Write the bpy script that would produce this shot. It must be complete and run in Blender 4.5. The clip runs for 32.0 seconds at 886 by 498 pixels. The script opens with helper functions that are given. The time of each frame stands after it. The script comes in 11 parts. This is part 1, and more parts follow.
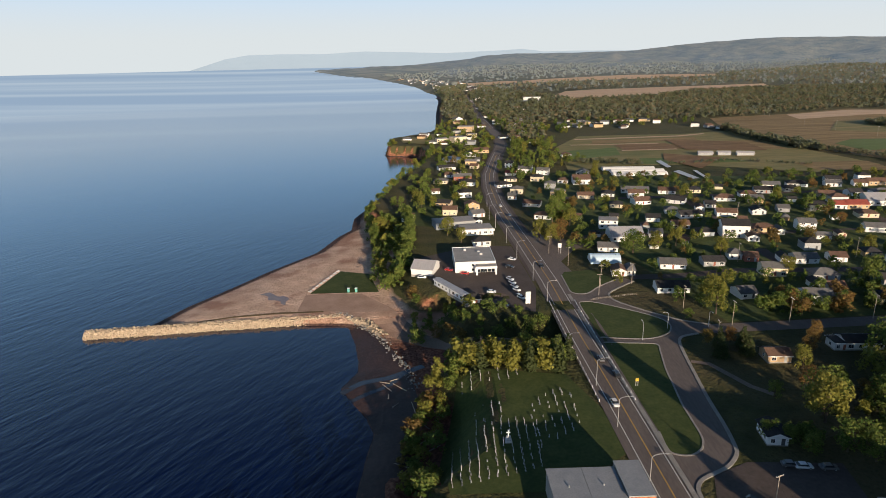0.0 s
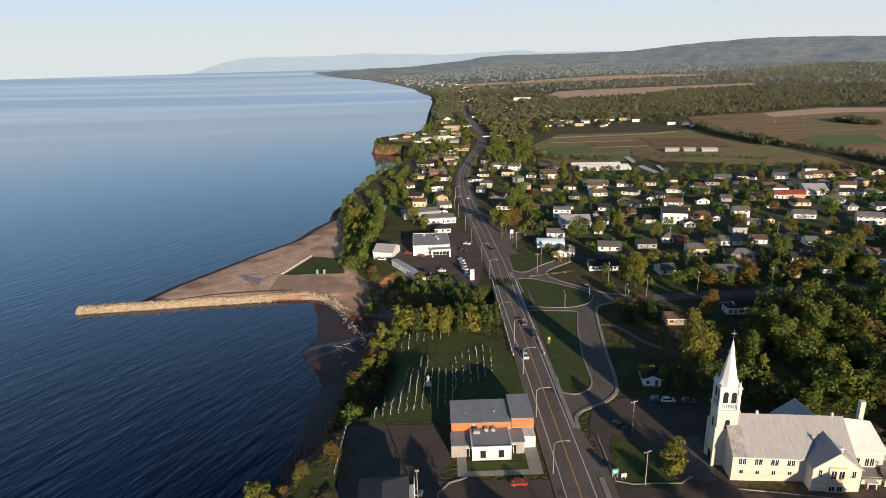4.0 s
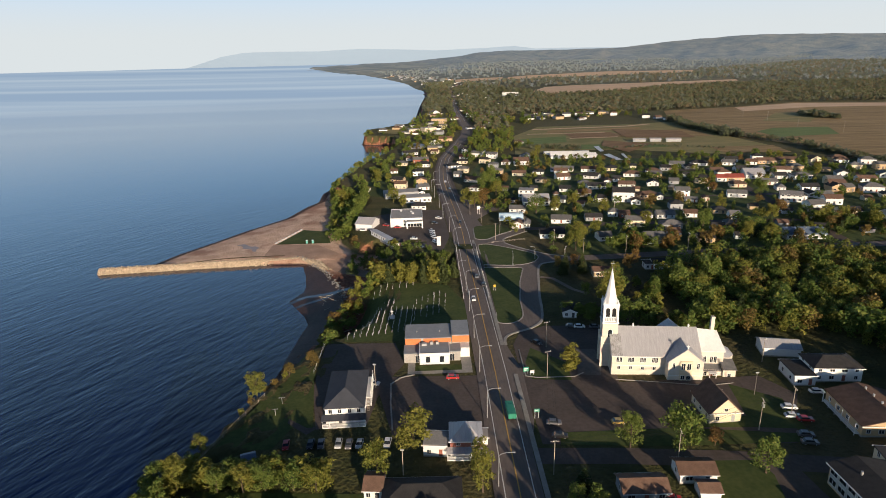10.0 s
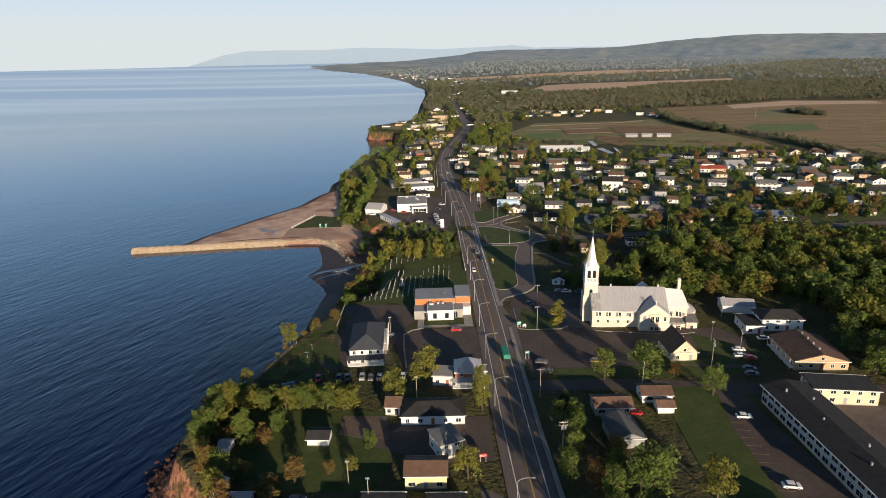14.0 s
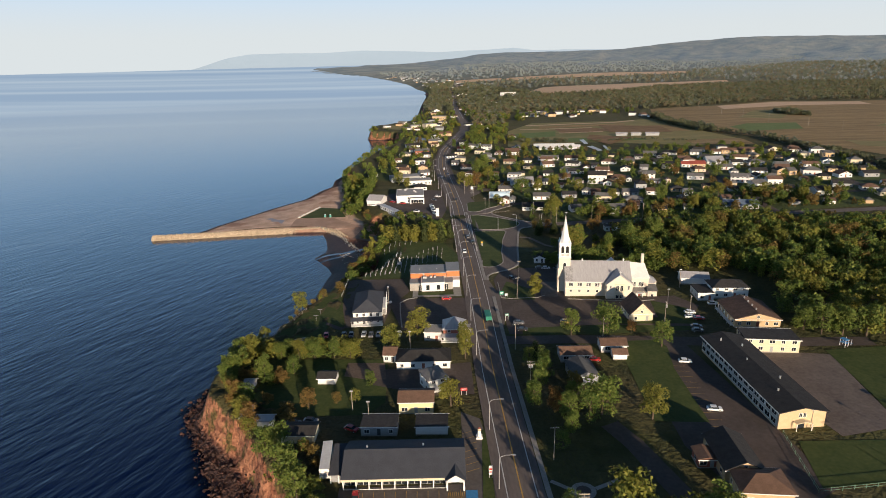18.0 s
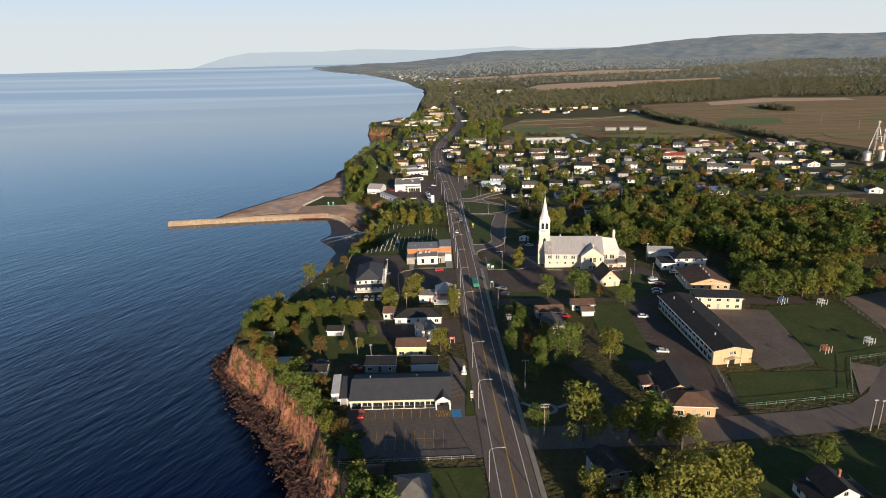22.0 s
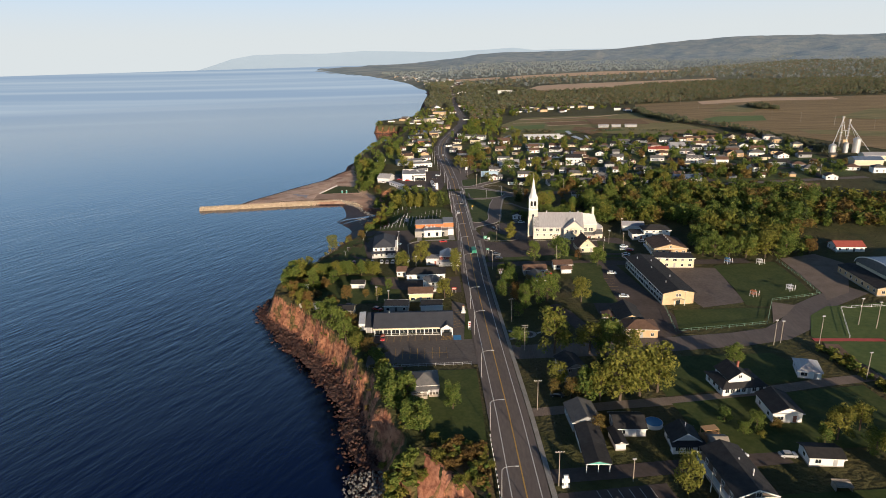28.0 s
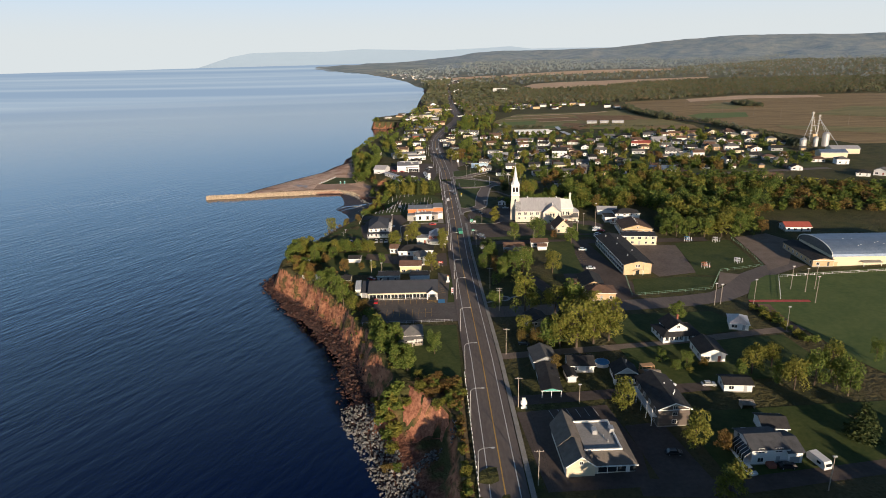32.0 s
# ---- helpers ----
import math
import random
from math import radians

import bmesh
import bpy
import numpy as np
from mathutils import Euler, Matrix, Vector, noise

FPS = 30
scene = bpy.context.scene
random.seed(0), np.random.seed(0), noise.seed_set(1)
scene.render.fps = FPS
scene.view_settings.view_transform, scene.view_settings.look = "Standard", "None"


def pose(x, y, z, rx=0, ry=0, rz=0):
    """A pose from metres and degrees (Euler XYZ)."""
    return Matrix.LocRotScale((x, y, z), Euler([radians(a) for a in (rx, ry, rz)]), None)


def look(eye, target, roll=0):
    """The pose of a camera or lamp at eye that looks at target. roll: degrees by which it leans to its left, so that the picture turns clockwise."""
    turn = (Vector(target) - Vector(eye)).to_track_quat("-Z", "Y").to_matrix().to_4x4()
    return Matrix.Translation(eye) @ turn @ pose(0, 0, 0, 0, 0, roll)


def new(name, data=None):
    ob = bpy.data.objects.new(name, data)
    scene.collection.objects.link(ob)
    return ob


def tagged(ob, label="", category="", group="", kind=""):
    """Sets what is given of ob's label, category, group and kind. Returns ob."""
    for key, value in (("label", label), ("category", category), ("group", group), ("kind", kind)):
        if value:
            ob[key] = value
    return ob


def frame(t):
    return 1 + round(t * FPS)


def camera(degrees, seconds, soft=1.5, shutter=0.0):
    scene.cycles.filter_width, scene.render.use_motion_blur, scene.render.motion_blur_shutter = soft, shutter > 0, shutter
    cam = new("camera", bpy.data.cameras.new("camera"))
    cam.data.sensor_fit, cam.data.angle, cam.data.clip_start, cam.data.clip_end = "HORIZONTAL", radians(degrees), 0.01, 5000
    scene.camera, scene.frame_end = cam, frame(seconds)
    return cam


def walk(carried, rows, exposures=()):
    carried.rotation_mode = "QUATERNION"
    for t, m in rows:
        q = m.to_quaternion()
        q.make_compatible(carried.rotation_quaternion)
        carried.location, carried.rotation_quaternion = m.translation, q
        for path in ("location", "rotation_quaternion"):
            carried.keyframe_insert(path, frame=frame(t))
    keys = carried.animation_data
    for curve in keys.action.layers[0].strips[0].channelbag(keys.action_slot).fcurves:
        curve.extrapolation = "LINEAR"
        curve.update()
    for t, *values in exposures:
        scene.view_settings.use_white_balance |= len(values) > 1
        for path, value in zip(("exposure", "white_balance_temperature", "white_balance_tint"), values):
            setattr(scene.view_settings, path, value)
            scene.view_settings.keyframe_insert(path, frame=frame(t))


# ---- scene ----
cam = camera(72.5, 32.0, 0.9)
PATH = [
    (0, (-46.32, 29.606, 104.848), (-46.291, 31.516, 104.254), -1.3),
    (0.5, (-44.17, 25.329, 104.838), (-44.147, 27.239, 104.247), -1.6),
    (1, (-41.882, 21.053, 104.813), (-41.861, 22.964, 104.222), -1.6),
    (1.5, (-39.258, 16.776, 104.797), (-39.239, 18.686, 104.206), -1.6),
    (2, (-36.257, 12.505, 104.792), (-36.239, 14.416, 104.202), -1.7),
    (2.5, (-32.94, 8.224, 104.808), (-32.923, 10.135, 104.219), -1.7),
    (3, (-29.376, 3.903, 104.833), (-29.359, 5.814, 104.244), -1.8),
    (3.5, (-25.836, -0.41, 104.893), (-25.819, 1.501, 104.304), -1.7),
    (5.5, (-13.105, -17.622, 105.163), (-13.074, -15.712, 104.57), -1.4),
    (6, (-10.979, -21.928, 105.145), (-10.95, -20.018, 104.551), -1.5),
    (6.5, (-9.652, -26.217, 105.128), (-9.622, -24.308, 104.531), -1.5),
    (7, (-8.804, -30.662, 105.091), (-8.773, -28.754, 104.494), -1.4),
    (7.5, (-8.278, -35.142, 105.061), (-8.246, -33.234, 104.463), -1.4),
    (8, (-7.978, -39.627, 105.009), (-7.946, -37.719, 104.41), -1.4),
    (8.5, (-7.866, -44.098, 104.965), (-7.833, -42.19, 104.364), -1.4),
    (9, (-7.903, -48.589, 104.939), (-7.871, -46.681, 104.338), -1.4),
    (9.5, (-8.074, -53.089, 104.946), (-8.042, -51.182, 104.344), -1.5),
    (10, (-8.318, -57.668, 104.956), (-8.286, -55.761, 104.353), -1.4),
    (10.5, (-8.574, -62.237, 104.981), (-8.542, -60.331, 104.377), -1.5),
    (11, (-8.889, -66.777, 104.993), (-8.857, -64.871, 104.388), -1.5),
    (11.5, (-9.262, -71.368, 104.988), (-9.23, -69.462, 104.382), -1.5),
    (12, (-9.698, -75.989, 104.958), (-9.666, -74.084, 104.352), -1.4),
    (12.5, (-10.142, -80.616, 104.914), (-10.109, -78.71, 104.308), -1.4),
    (13, (-10.599, -85.259, 104.863), (-10.566, -83.353, 104.257), -1.3),
    (13.5, (-11.089, -89.823, 104.839), (-11.056, -87.918, 104.233), -1.3),
    (14, (-11.535, -94.358, 104.819), (-11.501, -92.452, 104.213), -1.3),
    (14.5, (-11.861, -98.893, 104.808), (-11.827, -96.987, 104.201), -1.3),
    (16.5, (-11.781, -116.977, 104.772), (-11.758, -115.07, 104.17), -1.4),
    (17, (-10.829, -121.361, 104.769), (-10.807, -119.453, 104.169), -1.3),
    (17.5, (-9.274, -125.712, 104.742), (-9.248, -123.803, 104.144), -1.4),
    (18, (-7.766, -130.043, 104.678), (-7.738, -128.135, 104.08), -1.4),
    (18.5, (-6.584, -134.392, 104.6), (-6.556, -132.485, 104.0), -1.4),
    (19, (-5.771, -138.809, 104.512), (-5.742, -136.901, 103.912), -1.4),
    (19.5, (-5.219, -143.283, 104.432), (-5.189, -141.376, 103.832), -1.4),
    (20, (-4.917, -147.784, 104.373), (-4.887, -145.876, 103.772), -1.4),
    (20.5, (-4.827, -152.284, 104.348), (-4.798, -150.377, 103.747), -1.4),
    (21, (-4.929, -156.823, 104.329), (-4.9, -154.916, 103.727), -1.5),
    (21.5, (-5.212, -161.369, 104.297), (-5.182, -159.462, 103.695), -1.5),
    (22, (-5.562, -165.913, 104.286), (-5.531, -164.006, 103.683), -1.5),
    (22.5, (-5.977, -170.441, 104.282), (-5.946, -168.534, 103.679), -1.5),
    (23, (-6.432, -174.967, 104.314), (-6.4, -173.06, 103.711), -1.4),
    (23.5, (-6.862, -179.474, 104.346), (-6.831, -177.567, 103.743), -1.5),
    (24, (-7.343, -184.007, 104.361), (-7.312, -182.1, 103.757), -1.5),
    (24.5, (-7.847, -188.576, 104.374), (-7.816, -186.67, 103.769), -1.4),
    (25, (-8.331, -193.152, 104.372), (-8.3, -191.245, 103.767), -1.4),
    (25.5, (-8.641, -197.717, 104.375), (-8.61, -195.811, 103.77), -1.4),
    (27.5, (-8.322, -215.928, 104.482), (-8.304, -214.02, 103.882), -1.7),
    (28, (-7.356, -220.363, 104.49), (-7.333, -218.455, 103.892), -1.6),
    (28.5, (-5.943, -224.731, 104.475), (-5.917, -222.823, 103.877), -1.6),
    (29, (-4.6, -229.088, 104.448), (-4.573, -227.18, 103.849), -1.6),
    (29.5, (-3.613, -233.494, 104.418), (-3.586, -231.587, 103.818), -1.6),
    (30, (-3.015, -237.939, 104.382), (-2.988, -236.031, 103.781), -1.6),
    (30.5, (-2.716, -242.409, 104.322), (-2.688, -240.502, 103.72), -1.6),
    (31, (-2.584, -246.878, 104.254), (-2.556, -244.971, 103.652), -1.6),
    (31.5, (-2.563, -251.312, 104.19), (-2.535, -249.405, 103.587), -1.6),
    (32, (-2.586, -255.705, 104.134), (-2.557, -253.798, 103.531), -1.5),
]
walk(cam, [(t, look(eye, target, roll)) for t, eye, target, roll in PATH], ((0, 0.58, 6050, 11), (32, 0.58, 6050, 11)))

# ---- daylight: low warm sun from behind, clear pale sky ----
SUN_FROM = radians(163)      # compass turn of the sun, clockwise from +y
SUN_UP = radians(11.3)
world = bpy.data.worlds.new("sky")
world.use_nodes = True
scene.world = world
wn = world.node_tree.nodes
sky = wn.new("ShaderNodeTexSky")
sky.sky_type = 'NISHITA'
sky.sun_disc = False
sky.sun_elevation = SUN_UP
sky.sun_rotation = SUN_FROM
sky.air_density, sky.dust_density, sky.ozone_density = 1.0, 0.6, 2.0
# the sky's lowest tone goes on below the horizon, where far haze would lie
ray_dir, cut, join = wn.new("ShaderNodeTexCoord"), wn.new("ShaderNodeSeparateXYZ"), wn.new("ShaderNodeCombineXYZ")
low = wn.new("ShaderNodeMath")
low.operation, low.inputs[1].default_value = 'MAXIMUM', 0.03
wl = world.node_tree.links
wl.new(ray_dir.outputs["Generated"], cut.inputs[0])
wl.new(cut.outputs[0], join.inputs[0]); wl.new(cut.outputs[1], join.inputs[1])
wl.new(cut.outputs[2], low.inputs[0]); wl.new(low.outputs[0], join.inputs[2])
wl.new(join.outputs[0], sky.inputs[0])
veil = wn.new("ShaderNodeMix")
veil.data_type = 'RGBA'
tone, climb = wn.new("ShaderNodeMix"), wn.new("ShaderNodeMapRange")
tone.data_type, climb.interpolation_type = 'RGBA', 'SMOOTHSTEP'
tone.inputs[6].default_value, tone.inputs[7].default_value = (6.75, 6.9, 6.5, 1), (4.2, 7.1, 10.0, 1)      # creamy haze at the horizon, pale blue above it
climb.inputs[1].default_value, climb.inputs[2].default_value = 0.03, 0.21
wl.new(low.outputs[0], climb.inputs[0]); wl.new(climb.outputs[0], tone.inputs[0])
wl.new(tone.outputs[2], veil.inputs[7])
full = wn.new("ShaderNodeMapRange")
full.interpolation_type = 'SMOOTHSTEP'
full.inputs[1].default_value, full.inputs[2].default_value = 0.0, 0.72
full.inputs[3].default_value, full.inputs[4].default_value = 0.93, 0.0
wl.new(low.outputs[0], full.inputs[0])
wl.new(full.outputs[0], veil.inputs[0])
dim = wn.new("ShaderNodeMix")
dim.data_type, dim.blend_type = 'RGBA', 'MULTIPLY'
dim.inputs[0].default_value, dim.inputs[7].default_value = 1.0, (0.115, 0.16, 0.28, 1)
wl.new(sky.outputs[0], dim.inputs[6])
wl.new(dim.outputs[2], veil.inputs[6])
wl.new(veil.outputs[2], wn["Background"].inputs[0])
wn["Background"].inputs[1].default_value = 0.08
lamp = bpy.data.lights.new("sun", 'SUN')
lamp.energy, lamp.angle, lamp.color = 5.1, radians(0.53), (1.0, 0.77, 0.515)
sun = new("sun", lamp)
sd = Vector((math.sin(SUN_FROM) * math.cos(SUN_UP), math.cos(SUN_FROM) * math.cos(SUN_UP), math.sin(SUN_UP)))
sun.matrix_world = look(sd * 300, (0, 0, 0))


# ---- materials ----
def surf(name, a, b, size=1.0, rough=0.85, bump=0.15, metal=0.0, vary=0.0, fine=7.0, stretch=(1, 1, 1), island=0.0, spec=0.3):
    """Two tones mixed by a coarse and a fine noise, with relief; vary: brightness from object to object; island: from piece to piece."""
    m = bpy.data.materials.new(name)
    m.use_nodes = True
    n, l = m.node_tree.nodes, m.node_tree.links
    p = n["Principled BSDF"]
    p.inputs["Roughness"].default_value, p.inputs["Metallic"].default_value = rough, metal
    p.inputs["Specular IOR Level"].default_value = spec
    tc, mp = n.new("ShaderNodeTexCoord"), n.new("ShaderNodeMapping")
    mp.inputs["Scale"].default_value = stretch
    l.new(tc.outputs["Object"], mp.inputs[0])
    big, small = n.new("ShaderNodeTexNoise"), n.new("ShaderNodeTexNoise")
    big.inputs["Scale"].default_value, small.inputs["Scale"].default_value = 1 / size, fine / size
    big.inputs["Detail"].default_value, small.inputs["Detail"].default_value = 4, 5
    for q in (big, small):
        l.new(mp.outputs[0], q.inputs["Vector"])
    ad = n.new("ShaderNodeMath"); ad.operation = 'ADD'
    l.new(big.outputs[0], ad.inputs[0]); l.new(small.outputs[0], ad.inputs[1])
    rg = n.new("ShaderNodeMapRange")
    rg.inputs[1].default_value, rg.inputs[2].default_value = 0.72, 1.28
    l.new(ad.outputs[0], rg.inputs[0])
    mx = n.new("ShaderNodeMix"); mx.data_type = 'RGBA'
    mx.inputs[6].default_value, mx.inputs[7].default_value = (*a, 1), (*b, 1)
    l.new(rg.outputs[0], mx.inputs[0])
    out = mx.outputs[2]
    for amount, kind in ((vary, "ShaderNodeObjectInfo"), (island, "ShaderNodeNewGeometry")):
        if amount:
            oi = n.new(kind)
            r2 = n.new("ShaderNodeMapRange")
            r2.inputs[3].default_value, r2.inputs[4].default_value = 1 - amount, 1 + amount
            l.new(oi.outputs["Random" if kind == "ShaderNodeObjectInfo" else "Random Per Island"], r2.inputs[0])
            hv = n.new("ShaderNodeHueSaturation")
            l.new(r2.outputs[0], hv.inputs["Value"]); l.new(out, hv.inputs["Color"])
            out = hv.outputs[0]
    l.new(out, p.inputs["Base Color"])
    if bump:
        bp = n.new("ShaderNodeBump")
        bp.inputs["Strength"].default_value, bp.inputs["Distance"].default_value = bump, size * 0.1
        l.new(small.outputs[0], bp.inputs["Height"]); l.new(bp.outputs[0], p.inputs["Normal"])
    return m


def leaf_material(name, a, b, c, air=None):
    """Foliage: tone from tree to tree and from leaf to leaf; air: haze before the far backdrop, put in as a glow."""
    m = bpy.data.materials.new(name)
    m.use_nodes = True
    n, l = m.node_tree.nodes, m.node_tree.links
    p = n["Principled BSDF"]
    p.inputs["Roughness"].default_value = 0.7
    p.inputs["Specular IOR Level"].default_value = 0.2
    oi, ge = n.new("ShaderNodeObjectInfo"), n.new("ShaderNodeNewGeometry")
    m1 = n.new("ShaderNodeMix"); m1.data_type = 'RGBA'
    m1.inputs[6].default_value, m1.inputs[7].default_value = (*a, 1), (*b, 1)
    l.new(oi.outputs["Random"], m1.inputs[0])
    m2 = n.new("ShaderNodeMix"); m2.data_type = 'RGBA'
    m2.inputs[7].default_value = (*c, 1)
    pw = n.new("ShaderNodeMath"); pw.operation = 'POWER'; pw.inputs[1].default_value = 2.2
    l.new(ge.outputs["Random Per Island"], pw.inputs[0])
    l.new(pw.outputs[0], m2.inputs[0]); l.new(m1.outputs[2], m2.inputs[6])
    l.new(m2.outputs[2], p.inputs["Base Color"])
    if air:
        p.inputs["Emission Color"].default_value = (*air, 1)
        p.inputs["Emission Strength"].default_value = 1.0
    tr = n.new("ShaderNodeBsdfTranslucent")
    l.new(m2.outputs[2], tr.inputs[0])
    ms = n.new("ShaderNodeMixShader"); ms.inputs[0].default_value = 0.33
    l.new(p.outputs[0], ms.inputs[1]); l.new(tr.outputs[0], ms.inputs[2])
    l.new(ms.outputs[0], n["Material Output"].inputs[0])
    return m


GRASS = surf("grass", (0.05, 0.075, 0.02), (0.10, 0.115, 0.036), 14, 0.95, 0.4, fine=20)
SCRUB = surf("rusty_rough_grass", (0.13, 0.085, 0.04), (0.22, 0.16, 0.075), 5, 0.95, 0.5, fine=9)
VILLAGE = surf("village_grass", (0.04, 0.062, 0.016), (0.085, 0.108, 0.03), 16, 0.95, 0.2, fine=9)
LAWN = surf("mown_lawn", (0.036, 0.058, 0.012), (0.072, 0.089, 0.022), 6, 0.95, 0.15, fine=5)
PITCH = surf("sports_turf", (0.068, 0.105, 0.026), (0.11, 0.14, 0.04), 12, 0.95, 0.15, fine=6)
ASPHALT = surf("worn_asphalt", (0.118, 0.098, 0.09), (0.168, 0.14, 0.126), 7, 0.9, 0.1, fine=10, stretch=(1, 0.25, 1))
LOT = surf("parking_asphalt", (0.072, 0.057, 0.05), (0.105, 0.083, 0.073), 9, 0.9, 0.12, fine=8)
PALELOT = surf("faded_asphalt", (0.10, 0.087, 0.08), (0.145, 0.127, 0.117), 9, 0.9, 0.12, fine=8)
GRAVEL = surf("gravel", (0.16, 0.125, 0.10), (0.24, 0.19, 0.155), 5, 0.95, 0.3, fine=12)
CONCRETE = surf("concrete", (0.24, 0.225, 0.205), (0.34, 0.32, 0.29), 3, 0.85, 0.1, fine=8)
SAND = surf("red_sand", (0.40, 0.275, 0.21), (0.52, 0.37, 0.285), 10, 0.95, 0.2, fine=6)
DIRT = surf("red_brown_dirt", (0.33, 0.215, 0.155), (0.47, 0.32, 0.24), 6, 0.95, 0.25, fine=7)
WETSAND = surf("wet_red_sand", (0.032, 0.019, 0.017), (0.065, 0.037, 0.031), 8, 0.6, 0.15, fine=6)
CLIFF = surf("red_sandstone", (0.22, 0.075, 0.04), (0.42, 0.19, 0.115), 4, 0.9, 0.8, fine=5, stretch=(1, 1, 3.5))
ROCK = surf("dark_red_rock", (0.02, 0.0105, 0.009), (0.062, 0.029, 0.022), 3, 0.6, 0.5, fine=5, island=0.4)
BOULDER = surf("pale_boulder", (0.27, 0.215, 0.155), (0.46, 0.375, 0.275), 1.4, 0.85, 0.4, island=0.2)
GREYROCK = surf("grey_riprap", (0.085, 0.082, 0.08), (0.20, 0.192, 0.185), 1.2, 0.85, 0.4, island=0.45)
FIELD_G = surf("green_field", (0.10, 0.15, 0.04), (0.15, 0.19, 0.06), 25, 0.95, 0.1, stretch=(1, 3, 1))
FIELD_O = surf("olive_fallow_field", (0.14, 0.15, 0.05), (0.29, 0.225, 0.095), 40, 0.95, 0.1, fine=6, stretch=(0.35, 2.5, 1))
FIELD_B = surf("ploughed_brown_field", (0.17, 0.115, 0.046), (0.34, 0.235, 0.108), 34, 0.95, 0.1, fine=8, stretch=(0.22, 4, 1))
FIELD_R = surf("rusty_fallow_field", (0.15, 0.088, 0.04), (0.27, 0.165, 0.08), 26, 0.95, 0.1, fine=8, stretch=(0.3, 3, 1))
PLASTIC = surf("crop_plastic", (0.42, 0.42, 0.42), (0.55, 0.55, 0.54), 8, 0.4, 0.1, stretch=(1, 0.3, 1))
FIELD_Y = surf("stubble_field", (0.48, 0.33, 0.21), (0.62, 0.45, 0.30), 30, 0.95, 0.1, stretch=(0.3, 4, 1))
HILL = surf("wooded_hill", (0.045, 0.06, 0.035), (0.10, 0.115, 0.06), 60, 0.95, 0.6, fine=5)
WHITE = surf("white_siding", (0.60, 0.59, 0.575), (0.72, 0.71, 0.69), 2.5, 0.6, 0.08, vary=0.08, stretch=(0.5, 0.5, 9))
CREAM = surf("cream_siding", (0.55, 0.47, 0.33), (0.63, 0.55, 0.40), 2.5, 0.65, 0.08, stretch=(0.5, 0.5, 6))
YELLOW = surf("pale_yellow_siding", (0.62, 0.52, 0.27), (0.70, 0.60, 0.34), 2.5, 0.65, 0.08, stretch=(0.5, 0.5, 9))
TAN = surf("tan_brick", (0.42, 0.30, 0.17), (0.52, 0.38, 0.23), 1.5, 0.8, 0.15)
GREYSIDE = surf("grey_siding", (0.24, 0.25, 0.26), (0.34, 0.35, 0.36), 2.5, 0.65, 0.08, vary=0.1, stretch=(0.5, 0.5, 9))
DARKSIDE = surf("dark_siding", (0.05, 0.05, 0.052), (0.08, 0.08, 0.082), 2.5, 0.65, 0.08, stretch=(0.5, 0.5, 9))
BRICKRED = surf("red_brick", (0.22, 0.075, 0.05), (0.30, 0.115, 0.08), 0.8, 0.85, 0.2)
ORANGE = surf("orange_panel", (0.48, 0.15, 0.05), (0.56, 0.19, 0.07), 2, 0.6, 0.05)
SH_BLACK = surf("black_shingle", (0.022, 0.022, 0.024), (0.045, 0.043, 0.043), 1.6, 0.9, 0.3, vary=0.2, fine=9)
SH_GREY = surf("grey_shingle", (0.10, 0.10, 0.105), (0.16, 0.155, 0.15), 1.6, 0.9, 0.3, vary=0.2, fine=9)
SH_BROWN = surf("brown_shingle", (0.10, 0.06, 0.042), (0.17, 0.105, 0.075), 1.6, 0.9, 0.3, vary=0.15, fine=9)
SH_RED = surf("red_metal_roof", (0.25, 0.06, 0.045), (0.33, 0.09, 0.065), 2, 0.5, 0.05, vary=0.15)
METALROOF = surf("pale_metal_roof", (0.34, 0.335, 0.35), (0.46, 0.45, 0.465), 2.2, 0.45, 0.08, metal=0.15, stretch=(5, 0.4, 1))
BLUEROOF = surf("blue_grey_metal_roof", (0.10, 0.145, 0.22), (0.16, 0.205, 0.29), 3, 0.45, 0.05, metal=0.2)
FLATROOF = surf("gravel_flat_roof", (0.27, 0.26, 0.25), (0.36, 0.345, 0.33), 4, 0.9, 0.1)
TRIM = surf("white_trim", (0.64, 0.63, 0.61), (0.73, 0.72, 0.70), 1, 0.5, 0.0)
STEEL = surf("galvanised_steel", (0.42, 0.42, 0.42), (0.52, 0.52, 0.52), 0.5, 0.45, 0.05, metal=0.5)
WOOD = surf("weathered_wood", (0.24, 0.205, 0.165), (0.36, 0.315, 0.26), 0.6, 0.85, 0.2, stretch=(1, 1, 0.2))
GREENPAINT = surf("green_paint", (0.03, 0.20, 0.13), (0.05, 0.26, 0.17), 1, 0.5, 0.03)
MESHGREY = surf("grey_green_wire", (0.10, 0.19, 0.13), (0.18, 0.28, 0.2), 0.5, 0.6, 0.0)
REDPAINT = surf("red_paint", (0.40, 0.03, 0.025), (0.47, 0.045, 0.035), 1, 0.4, 0.03)
TEAL = surf("teal_paint", (0.10, 0.34, 0.29), (0.14, 0.40, 0.34), 1, 0.5, 0.03)
LINE_W = surf("white_road_paint", (0.50, 0.50, 0.48), (0.68, 0.68, 0.66), 2, 0.7, 0.0)
LINE_Y = surf("yellow_road_paint", (0.42, 0.26, 0.06), (0.52, 0.33, 0.09), 2, 0.7, 0.0)
BLUEMARK = surf("blue_ground_paint", (0.05, 0.20, 0.42), (0.07, 0.25, 0.50), 1, 0.7, 0.0)
